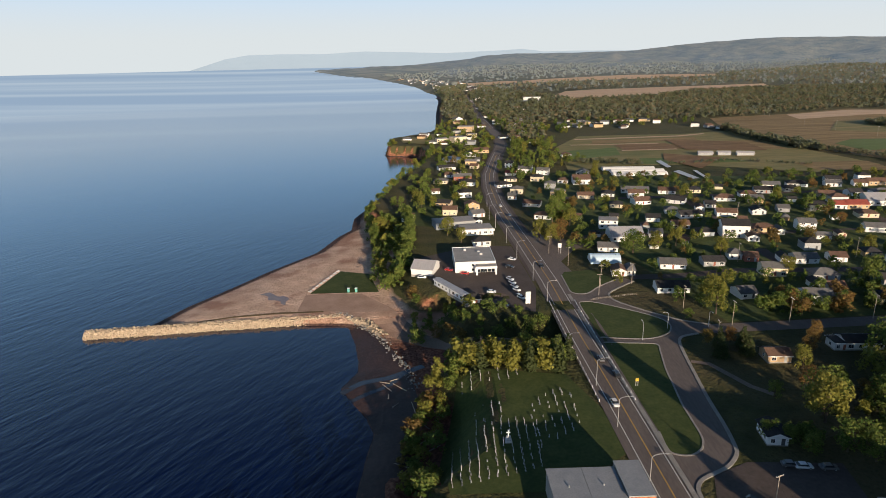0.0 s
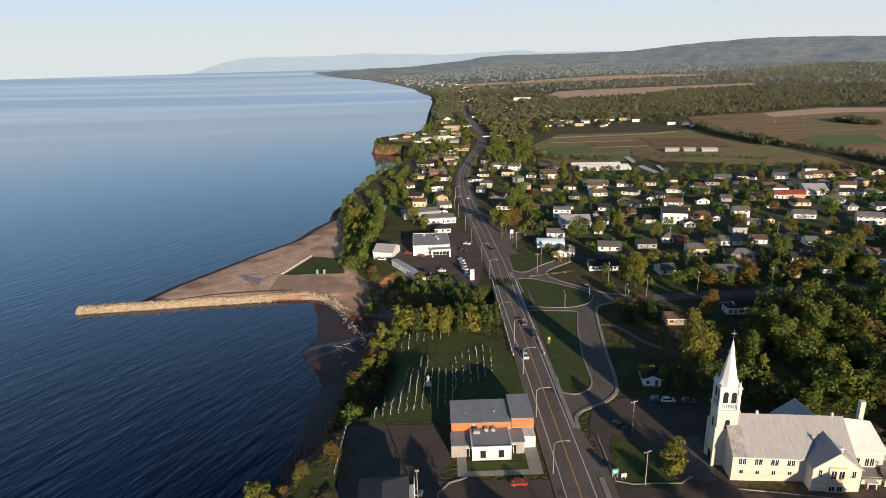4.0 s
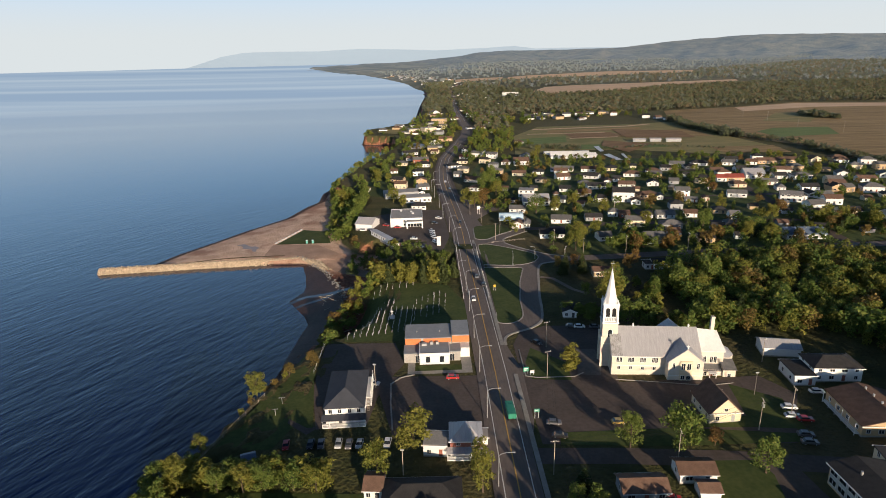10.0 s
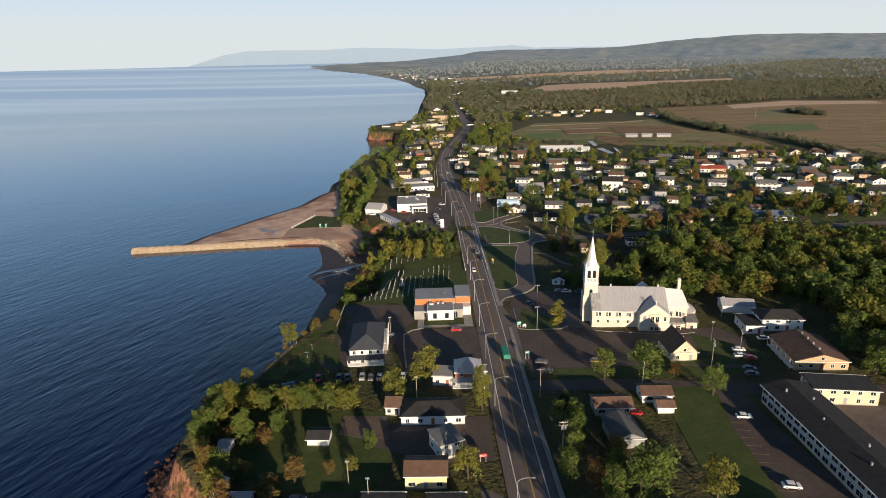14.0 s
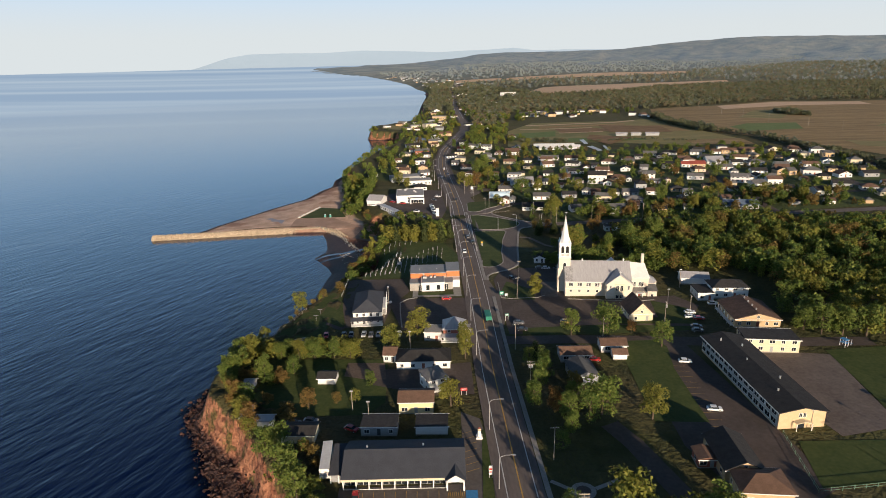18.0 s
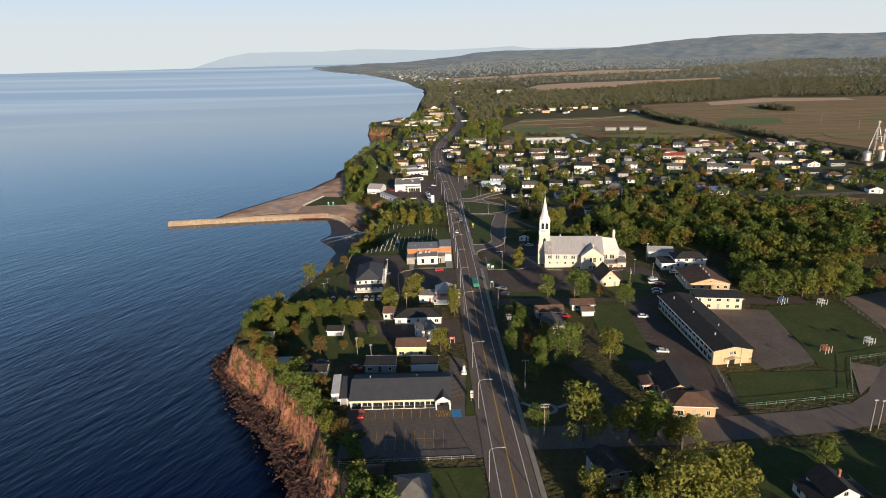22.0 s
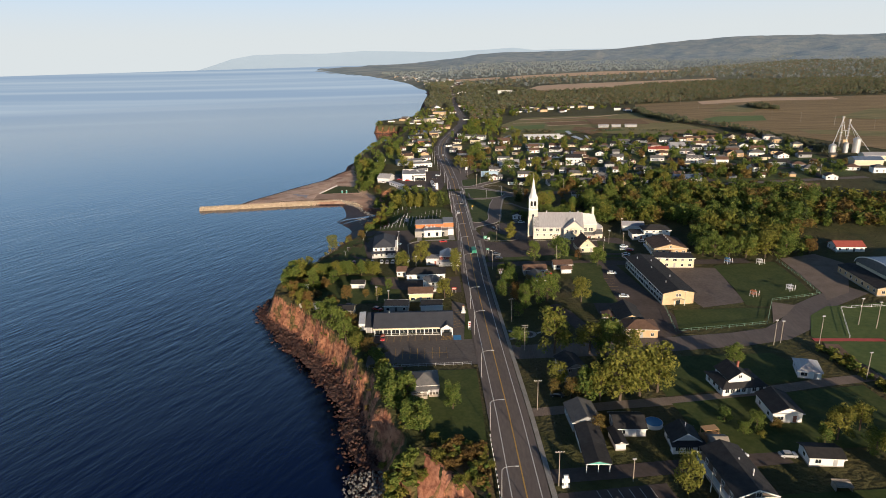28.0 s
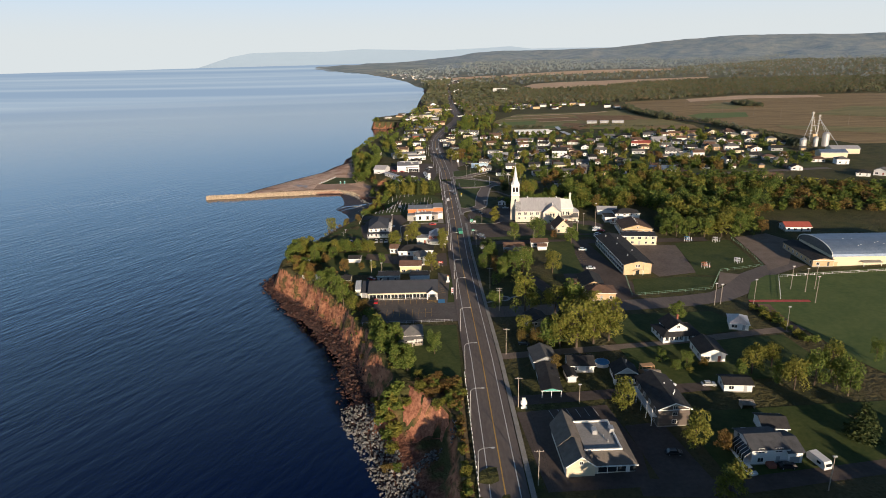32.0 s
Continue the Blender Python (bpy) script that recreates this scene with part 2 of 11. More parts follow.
STONE = surf("grave_stone", (0.28, 0.275, 0.27), (0.45, 0.44, 0.43), 0.6, 0.7, 0.1, vary=0.3)
BARK = surf("bark", (0.07, 0.05, 0.035), (0.13, 0.10, 0.075), 0.5, 0.95, 0.5, stretch=(1, 1, 0.2))
RUBBER = surf("rubber", (0.015, 0.015, 0.015), (0.025, 0.025, 0.025), 0.2, 0.8, 0.05)
GLASS = bpy.data.materials.new("window_glass")
GLASS.use_nodes = True
gp = GLASS.node_tree.nodes["Principled BSDF"]
gp.inputs["Base Color"].default_value = (0.02, 0.025, 0.03, 1)
gp.inputs["Roughness"].default_value = 0.08
LEAF = leaf_material("green_leaves", (0.062, 0.108, 0.02), (0.11, 0.15, 0.028), (0.195, 0.215, 0.05))
LEAF_Y = leaf_material("yellowing_leaves", (0.12, 0.14, 0.024), (0.17, 0.165, 0.03), (0.26, 0.24, 0.05))
LEAF_O = leaf_material("rusty_leaves", (0.12, 0.10, 0.028), (0.16, 0.085, 0.03), (0.24, 0.17, 0.05))
LEAF_D = leaf_material("dark_conifer_needles", (0.025, 0.045, 0.016), (0.05, 0.065, 0.022), (0.08, 0.095, 0.03))
# haze painted into far leaves: paler and greyer, the ridge ones also glowing
FAR_A = leaf_material("far_wood_haze_green", (0.098, 0.115, 0.061), (0.119, 0.131, 0.070), (0.156, 0.156, 0.086))
FAR_B = leaf_material("far_wood_haze_brown", (0.148, 0.127, 0.074), (0.164, 0.135, 0.078), (0.197, 0.164, 0.098))
FAR_C = leaf_material("far_wood_haze_blue_green", (0.123, 0.139, 0.098), (0.135, 0.148, 0.107), (0.164, 0.172, 0.123))
RIDGE_A = leaf_material("ridge_wood_haze_green", (0.15, 0.165, 0.13), (0.17, 0.18, 0.14), (0.20, 0.21, 0.165), (0.062, 0.07, 0.078))
RIDGE_B = leaf_material("ridge_wood_haze_brown", (0.16, 0.16, 0.135), (0.18, 0.175, 0.145), (0.21, 0.205, 0.17), (0.062, 0.07, 0.078))
RIDGE_C = leaf_material("ridge_wood_haze_blue", (0.12, 0.145, 0.145), (0.14, 0.165, 0.16), (0.17, 0.19, 0.18), (0.062, 0.07, 0.078))
PAINTS = {}


def car_paint(r, g, b):
    key = (r, g, b)
    if key not in PAINTS:
        m = surf("car_paint", (r, g, b), (r * 0.94, g * 0.94, b * 0.94), 3, 0.3, 0.0, spec=0.6)
        m.node_tree.nodes["Principled BSDF"].inputs["Coat Weight"].default_value = 0.6
        PAINTS[key] = m
    return PAINTS[key]


# water: dark, with short wind ripples, calm slicks between them, and a plain glowing far sheet
WATER = bpy.data.materials.new("sea_water")
WATER.use_nodes = True
n, l = WATER.node_tree.nodes, WATER.node_tree.links
p = n["Principled BSDF"]
p.inputs["Base Color"].default_value = (0.0008, 0.0055, 0.036, 1)
p.inputs["IOR"].default_value = 1.57
tc, here = n.new("ShaderNodeTexCoord"), n.new("ShaderNodeNewGeometry")


def water_noise(turn, sc, size, detail=3):
    mp, nz = n.new("ShaderNodeMapping"), n.new("ShaderNodeTexNoise")
    mp.vector_type = 'TEXTURE'
    mp.inputs["Rotation"].default_value = (0, 0, radians(turn))
    mp.inputs["Scale"].default_value = tuple(1 / v for v in sc)
    l.new(tc.outputs["Object"], mp.inputs[0])
    nz.inputs["Scale"].default_value, nz.inputs["Detail"].default_value = 1 / size, detail
    l.new(mp.outputs[0], nz.inputs["Vector"])
    return nz.outputs[0]


def water_sum(op, a, b):
    q = n.new("ShaderNodeMath")
    q.operation = op
    for k, v in ((0, a), (1, b)):
        if isinstance(v, (int, float)):
            q.inputs[k].default_value = v
        else:
            l.new(v, q.inputs[k])
    return q.outputs[0]


def water_range(v, lo, hi, a, b):
    q = n.new("ShaderNodeMapRange")
    for k, w in ((1, lo), (2, hi), (3, a), (4, b)):
        q.inputs[k].default_value = w
    l.new(v, q.inputs[0])
    return q.outputs[0]


ripples = water_sum('ADD', water_sum('MULTIPLY', water_noise(-30, (1, 0.24, 1), 3.6, 3), 1.0), water_sum('MULTIPLY', water_noise(-14, (1, 0.32, 1), 1.7), 0.42))
swell = water_sum('MULTIPLY', water_noise(-30, (1, 0.6, 1), 45.0), 1.6)
out_there = n.new("ShaderNodeVectorMath")
out_there.operation, out_there.inputs[1].default_value = 'DISTANCE', tuple((-5, -110, 0))
l.new(here.outputs["Position"], out_there.inputs[0])
reach_ = out_there.outputs["Value"]
slick = water_range(water_noise(20, (0.35, 1, 1), 330.0, 4), 0.42, 0.62, 1.0, 0.35)      # patches that the wind has not reached
bp = n.new("ShaderNodeBump")
bp.inputs["Distance"].default_value = 0.8
l.new(water_sum('MULTIPLY', water_range(reach_, 150, 750, 0.44, 0.085), slick), bp.inputs["Strength"])
l.new(water_sum('ADD', ripples, swell), bp.inputs["Height"])
l.new(bp.outputs[0], p.inputs["Normal"])
l.new(water_range(reach_, 400, 2000, 0.10, 0.17), p.inputs["Roughness"])
# the far sea, drawn together towards the horizon, is a plain glowing backdrop: sky reflection and haze painted in, with
# pale calm streaks
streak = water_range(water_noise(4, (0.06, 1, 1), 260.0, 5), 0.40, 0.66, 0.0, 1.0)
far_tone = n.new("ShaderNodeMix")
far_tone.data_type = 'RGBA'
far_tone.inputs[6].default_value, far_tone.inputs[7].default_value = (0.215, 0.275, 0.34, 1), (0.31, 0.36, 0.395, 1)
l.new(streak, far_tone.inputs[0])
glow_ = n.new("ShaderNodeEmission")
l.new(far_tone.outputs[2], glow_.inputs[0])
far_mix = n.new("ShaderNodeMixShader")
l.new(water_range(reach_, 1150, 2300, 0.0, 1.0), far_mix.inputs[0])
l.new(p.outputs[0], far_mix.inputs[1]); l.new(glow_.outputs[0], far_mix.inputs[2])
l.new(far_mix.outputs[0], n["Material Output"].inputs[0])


# ---- lie of the land ----
SEA = -13.0
MID = Vector((-5, -110, 104.5))      # far country is drawn together towards this point, so that it ends inside 5 km
COAST = ((-1500, 20), (-140, -11), (-115, -17), (-94, -26), (-80, -33), (-67, -35), (-38, -42), (-17, -51), (8, -67), (25, -79),
         (45, -90), (59, -97), (72, -95), (85, -89), (101, -83), (112, -79.5), (129, -75), (146, -72), (163, -71), (189, -69.5), (203, -68), (213, -71.5), (224, -78),
         (233, -83.5), (240, -80.5), (246, -78), (256, -79), (271, -82), (288, -87), (292.6, -94), (296, -183), (319, -174), (342, -161), (374, -144), (407, -123), (444, -114), (461, -107),
         (495, -109), (541, -99), (616, -85), (648, -73), (691, -62), (760, -57), (812, -68), (828, -104))
COAST2 = ((834, -109), (915, -108), (950, -80), (990, -55), (1088, -39), (1507, -33), (1929, -21), (2326, -28), (2465, -60), (3035, -116),
          (3766, -250), (5211, -559), (6467, -970), (10267, -1875), (10900, 300), (12000, 9000), (16000, 30000))
CY = np.array([c[0] for c in COAST + COAST2], float)
CX = np.array([c[1] for c in COAST + COAST2], float)


def lookup(y, *pairs):
    return np.interp(y, [a for a, b in pairs], [b for a, b in pairs])


def smooth(a, b, v):
    v = np.clip((v - a) / (b - a), 0, 1)
    return v * v * (3 - 2 * v)


def height(x, y):
    """Height of the ground in true coordinates (arrays or numbers)."""
    x, y = np.asarray(x, float), np.asarray(y, float)
    g = 0.027 * np.clip(x - 20, 0, 400)
    # far country rises to a long wooded ridge inland
    far_off = np.hypot(x, y)
    g = g + 14 * smooth(900, 3500, y) * smooth(-100, 300, x)
    g = g + 40 * smooth(3500, 9000, far_off) * smooth(-900, 600, x + 0.24 * (y - 6000))
    # hollow with the little river under the bridge
    d = np.abs(y - (246 + 0.10 * (x + 20)))
    g = g - 6.5 * (1 - smooth(5, 24, d)) * (1 - smooth(10, 19, x)) * smooth(-90, -60, x)
    # gully beside the road near the clinic
    lip = np.clip(-73.8 - 1.4545 * (x + 13.8), -95, -73)
    low_ = np.minimum(lip - 3.5, -93.5)
    g = g - 9 * (1 - smooth(-1.5, 4.5, x)) * smooth(-26, -15, x) * (1 - smooth(0, 1, (y - low_) / (lip - low_))) * smooth(-175, -140, y)
    c = np.interp(y, CY, CX)
    # the cliff runs in and out in small buttresses and gullies
    e = x - c + (0.9 * np.sin(y * 0.21 + 0.03 * x) + 0.5 * np.sin(y * 0.57 + 1 + 0.11 * x) + 0.3 * np.sin(y * 1.63 + 2 - 0.2 * x)) * np.where(y < 500, 1 - smooth(70, 120, y), 1.6 * smooth(520, 700, y) * (1 - smooth(950, 1100, y)))
    w0 = lookup(y, (-140, 5), (-90, 6), (-60, 8), (-38, 7), (-10, 10), (20, 12), (32, 9), (48, 4), (60, 4), (150, 4), (175, 22), (270, 26), (289, 38), (297, 122), (340, 84), (440, 34), (470, 5), (700, 3), (830, 2), (950, 3), (1500, 8))
    top = lookup(y, (-140, 17), (-90, 17), (-68, 18), (-57, 15), (-38, 13.5), (-22, 12.5), (-8, 15.5), (3, 15), (25, 16), (45, 9.5), (60, 11), (120, 11), (150, 16), (175, 38), (270, 58), (289, 60), (297, 140), (340, 104), (440, 52), (470, 20), (560, 14), (700, 9), (830, 7), (950, 8), (1100, 14), (1500, 20), (4000, 60))
    shore = lookup(y, (-60, 0.9), (150, 0.8), (180, 1.2), (280, 1.3), (300, 2.7), (440, 2.4), (470, 0.8))
    rise = smooth(0, 1, (e - w0) / np.maximum(top - w0, 1))
    low = SEA - 2.5 * (1 - smooth(-14, 0, e)) + shore * (1 - np.exp(-np.maximum(e, 0) / lookup(y, (270, 5), (300, 16), (440, 14), (470, 3))))
    low = np.where(e < 0, SEA - 0.05 + np.maximum(e * 0.12, -8), low)
    return low + (g - low) * rise


def pull(p):
    """Draws far points together along the line of sight, so that the far country fits."""
    v = Vector(p) - MID
    d = v.length
    if d < 2200:
        return Vector(p)
    k = (2200 + 2500 * (1 - math.exp(-(d - 2200) / 5200))) / d
    return MID + v * k


def spot(x, y, up=0.0):
    return Vector((x, y, float(height(x, y)) + up))


def obj(name, verts, faces, mats, parent=None, smooth_it=False):
    me = bpy.data.meshes.new(name)
    me.from_pydata([tuple(v) for v in verts], [], faces)
    for m in mats if isinstance(mats, (list, tuple)) else [mats]:
        me.materials.append(m)
    if smooth_it:
        me.polygons.foreach_set("use_smooth", [True] * len(me.polygons))
    me.update()
    ob = new(name, me)
    if parent:
        ob.parent = parent
    return ob


def part(name, bm, material, parent=None, label=""):
    me = bpy.data.meshes.new(name)
    bm.normal_update()
    bm.to_mesh(me)
    bm.free()
    for m in material if isinstance(material, (list, tuple)) else [material]:
        me.materials.append(m)
    ob = new(name, me)
    if parent:
        ob.parent = parent
    return tagged(ob, label)


def spread(a, b, step, grow=1.0):
    out, v = [], a
    while v < b:
        out.append(v)
        v += step
        step *= grow
    return out + [b]


def ground_material():
    """Turf on the level, bare red sandstone where it is steep, sand and wet shore low down."""
    m = bpy.data.materials.new("coastal_ground")
    m.use_nodes = True
    n, l = m.node_tree.nodes, m.node_tree.links
    p = n["Principled BSDF"]
    p.inputs["Roughness"].default_value = 0.95
    p.inputs["Specular IOR Level"].default_value = 0.2
    ge, tc = n.new("ShaderNodeNewGeometry"), n.new("ShaderNodeTexCoord")
    pz, nz = n.new("ShaderNodeSeparateXYZ"), n.new("ShaderNodeSeparateXYZ")
    l.new(ge.outputs["Position"], pz.inputs[0]); l.new(ge.outputs["Normal"], nz.inputs[0])

    def grain(scale, detail=5, stretch=(1, 1, 1)):
        mp, q = n.new("ShaderNodeMapping"), n.new("ShaderNodeTexNoise")
        mp.inputs["Scale"].default_value = stretch
        q.inputs["Scale"].default_value, q.inputs["Detail"].default_value = scale, detail
        l.new(tc.outputs["Object"], mp.inputs[0]); l.new(mp.outputs[0], q.inputs["Vector"])
        return q.outputs[0]

    def blend(f, a, b):
        q = n.new("ShaderNodeMix"); q.data_type = 'RGBA'
        l.new(f, q.inputs[0])
        for k, v in ((6, a), (7, b)):
            if isinstance(v, tuple):
                q.inputs[k].default_value = (*v, 1)
            else:
                l.new(v, q.inputs[k])
        return q.outputs[2]

    def ramp(v, lo, hi, wobble=None, amount=0.0):
        if wobble is not None:
            q = n.new("ShaderNodeMath"); q.operation = 'MULTIPLY_ADD'
            l.new(wobble, q.inputs[0]); q.inputs[1].default_value = amount; l.new(v, q.inputs[2])
            v = q.outputs[0]
        q = n.new("ShaderNodeMapRange")
        q.inputs[1].default_value, q.inputs[2].default_value = lo, hi
        l.new(v, q.inputs[0])
        return q.outputs[0]

    big, mid, fine = grain(0.02, 6), grain(0.11, 6), grain(0.9, 6)
    turf = blend(ramp(mid, 0.35, 0.65), (0.046, 0.052, 0.017), (0.088, 0.086, 0.03))
    turf = blend(ramp(big, 0.42, 0.62), turf, (0.095, 0.08, 0.038))
    turf = blend(ramp(fine, 0.5, 0.75), turf, (0.05, 0.05, 0.02))
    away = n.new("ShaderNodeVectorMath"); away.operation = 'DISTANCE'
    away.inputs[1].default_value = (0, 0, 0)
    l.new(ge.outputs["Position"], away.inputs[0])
    hazy_moor = blend(ramp(grain(0.006, 7, (1, 2.5, 1)), 0.44, 0.58), (0.10, 0.11, 0.085), (0.20, 0.185, 0.13))
    # ground grows paler with distance: haze put into its colour
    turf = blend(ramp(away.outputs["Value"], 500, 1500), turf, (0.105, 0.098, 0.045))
    turf = blend(ramp(away.outputs["Value"], 1500, 3000), turf, hazy_moor)      # open moor and thin wood on the far slopes, tones lifted by painted haze
    sand = blend(ramp(mid, 0.35, 0.65), (0.54, 0.365, 0.265), (0.70, 0.50, 0.375))
    sand = blend(ramp(grain(0.06, 8), 0.50, 0.64), sand, (0.40, 0.235, 0.165))
    sand = blend(ramp(fine, 0.58, 0.8), sand, (0.27, 0.17, 0.13))
    strata = grain(0.22, 7, (1, 1, 2.6))
    crag = grain(0.55, 9)
    cliff = blend(ramp(strata, 0.38, 0.62), (0.24, 0.095, 0.055), (0.46, 0.215, 0.118))
    cliff = blend(ramp(crag, 0.42, 0.30), cliff, (0.10, 0.042, 0.028))
    cliff = blend(ramp(grain(0.17, 8), 0.53, 0.60), cliff, blend(ramp(fine, 0.4, 0.6), (0.075, 0.062, 0.022), (0.19, 0.125, 0.05)))      # tufts of dry grass
    wet = blend(ramp(fine, 0.4, 0.6), (0.055, 0.034, 0.03), (0.12, 0.072, 0.058))
    scree = blend(ramp(fine, 0.4, 0.65), (0.115, 0.05, 0.034), (0.24, 0.115, 0.075))
    shore = blend(ramp(pz.outputs[1], 268, 276), scree, blend(ramp(pz.outputs[1], 470, 490), sand, scree))
    col = blend(ramp(pz.outputs[2], -9.0, -7.8, mid, 1.4), shore, turf)
    col = blend(ramp(nz.outputs[2], 0.70, 0.84, mid, 0.14), cliff, col)
    col = blend(ramp(pz.outputs[2], -12.0, -11.7, fine, 0.7), wet, col)
    l.new(col, p.inputs["Base Color"])
    p.inputs["Emission Color"].default_value = (0.055, 0.064, 0.07, 1)      # haze before the far slopes, which are a backdrop, put in as a glow
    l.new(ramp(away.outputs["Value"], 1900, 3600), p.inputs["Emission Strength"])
    bp = n.new("ShaderNodeBump")
    bp.inputs["Strength"].default_value, bp.inputs["Distance"].default_value = 0.6, 0.8
    relief = n.new("ShaderNodeMath"); relief.operation = 'MULTIPLY_ADD'
    l.new(crag, relief.inputs[0]); relief.inputs[1].default_value = 2.0; l.new(fine, relief.inputs[2])
    l.new(relief.outputs[0], bp.inputs["Height"]); l.new(bp.outputs[0], p.inputs["Normal"])
    return m


xs = [-v for v in spread(230, 40000, 12, 1.22)][::-1] + spread(-226, -112, 3.0) + spread(-110.5, -10, 1.5) + spread(-8, 300, 3.0) + spread(308, 40000, 9, 1.16)
ys = [-v for v in spread(190, 1500, 15, 1.4)][::-1] + spread(-186, -130, 3.0) + spread(-128, 96, 2.0) + spread(99, 480, 3.0) + spread(487, 756, 8) + spread(760, 960, 4) + spread(966, 1100, 8) + spread(1115, 30000, 18, 1.09)
X, Y = np.meshgrid(np.array(xs), np.array(ys))
reach = np.minimum(1.0, 14800 / np.maximum(np.hypot(X - MID.x, Y - MID.y), 1))
X, Y = MID.x + (X - MID.x) * reach, MID.y + (Y - MID.y) * reach
Z = height(X, Y)
rough = np.array([noise.noise(Vector((x * 0.16, y * 0.16, 0))) for x, y in zip(X.ravel(), Y.ravel())]).reshape(X.shape)
edge = X - np.interp(Y, CY, CX)
rough = rough + 0.7 * np.array([noise.noise(Vector((x * 0.47, y * 0.47, 5))) for x, y in zip(X.ravel(), Y.ravel())]).reshape(X.shape)
Z = Z + rough * np.where((edge > 8) & (edge < 26) & (Y < 180), 1.5, np.where((edge > 1) & (edge < 10) & (Y < 180), 0.35, 0.0))
nx, ny = len(xs), len(ys)
verts = [pull((x, y, z)) for x, y, z in zip(X.ravel(), Y.ravel(), Z.ravel())]
faces = []
for j in range(ny - 1):
    for i in range(nx - 1):
        faces.append((j * nx + i, j * nx + i + 1, (j + 1) * nx + i + 1, (j + 1) * nx + i))
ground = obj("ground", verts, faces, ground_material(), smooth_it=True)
tagged(ground, "grassy coastal terrace with red sandstone cliffs and beach", "ground", kind="structure")

radii = [0] + spread(60, 900, 40) + spread(960, 20000, 70, 1.12)
turns = 180
sv = [pull((MID.x, MID.y, SEA))]
for r in radii[1:]:
    sv += [pull((MID.x + r * math.cos(2 * math.pi * i / turns), MID.y + r * math.sin(2 * math.pi * i / turns), SEA)) for i in range(turns)]
sf = [(0, 1 + i, 1 + (i + 1) % turns) for i in range(turns)]
for k in range(len(radii) - 2):
    a, b = 1 + k * turns, 1 + (k + 1) * turns
    sf += [(a + i, b + i, b + (i + 1) % turns, a + (i + 1) % turns) for i in range(turns)]
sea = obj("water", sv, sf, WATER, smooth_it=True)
sea.data.normals_split_custom_set_from_vertices([(0, 0, 1)] * len(sea.data.vertices))      # level water
tagged(sea, "calm dark blue sea with fine ripples", "sea", kind="structure")

# red shelf that shows through the shallow water at the foot of the cliff
SHALLOW = surf("red_shallows", (0.05, 0.016, 0.012), (0.11, 0.04, 0.028), 6, 0.12, 0.1)
SHALLOW.surface_render_method = 'BLENDED'
n, l = SHALLOW.node_tree.nodes, SHALLOW.node_tree.links
tint, uv, nz, add_, fade = n.new("ShaderNodeMixShader"), n.new("ShaderNodeUVMap"), n.new("ShaderNodeTexNoise"), n.new("ShaderNodeMath"), n.new("ShaderNodeMapRange")
sep = n.new("ShaderNodeSeparateXYZ")
tc = n.new("ShaderNodeTexCoord")
nz.inputs["Scale"].default_value, nz.inputs["Detail"].default_value = 0.16, 5
l.new(tc.outputs["Object"], nz.inputs["Vector"])
l.new(uv.outputs[0], sep.inputs[0])
add_.operation = 'MULTIPLY_ADD'
l.new(nz.outputs[0], add_.inputs[0]); add_.inputs[1].default_value = 0.7
l.new(sep.outputs[0], add_.inputs[2])
for k, w in ((1, 0.45), (2, 1.2), (3, 0.72), (4, 0.0)):
    fade.inputs[k].default_value = w
l.new(add_.outputs[0], fade.inputs[0])
l.new(fade.outputs[0], tint.inputs[0])
l.new(n.new("ShaderNodeBsdfTransparent").outputs[0], tint.inputs[1])
l.new(n["Principled BSDF"].outputs[0], tint.inputs[2])
l.new(tint.outputs[0], n["Material Output"].inputs[0])
sv, sf = [], []
steps = np.arange(-84, 92, 3.0)
for y in steps:
    c, w = float(np.interp(y, CY, CX)), float(lookup(y, (-84, 3), (-70, 8), (-40, 14), (0, 11), (40, 6), (90, 4)))
    sv += [(c + 3 - (w + 3) * u, float(y), SEA + 0.05) for u in (0, 0.25, 0.5, 0.75, 1)]
for j in range(len(steps) - 1):
    sf += [(j * 5 + i, j * 5 + i + 1, j * 5 + i + 6, j * 5 + i + 5) for i in range(4)]
shelf = obj("shallow_water", sv, sf, SHALLOW)
layer = shelf.data.uv_layers.new(name="UVMap")
for loop in shelf.data.loops:
    layer.data[loop.index].uv = ((loop.vertex_index % 5) / 4, 0)
shelf.data.normals_split_custom_set_from_vertices([(0, 0, 1)] * len(sv))
tagged(shelf, "shallow water over a red rock shelf", "sea", kind="structure")

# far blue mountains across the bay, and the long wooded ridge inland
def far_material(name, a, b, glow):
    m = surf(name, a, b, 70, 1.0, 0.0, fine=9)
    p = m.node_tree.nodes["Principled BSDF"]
    p.inputs["Emission Color"].default_value = (*glow, 1)      # haze of the air in between, put in as a glow
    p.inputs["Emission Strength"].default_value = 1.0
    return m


# both ranges carry painted haze: a bluish tone and a steady glow
HAZE = far_material("far_hills_haze_blue", (0.06, 0.08, 0.10), (0.07, 0.09, 0.11), (0.262, 0.29, 0.298))
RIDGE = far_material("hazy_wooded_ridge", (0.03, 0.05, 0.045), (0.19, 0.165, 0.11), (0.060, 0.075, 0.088))


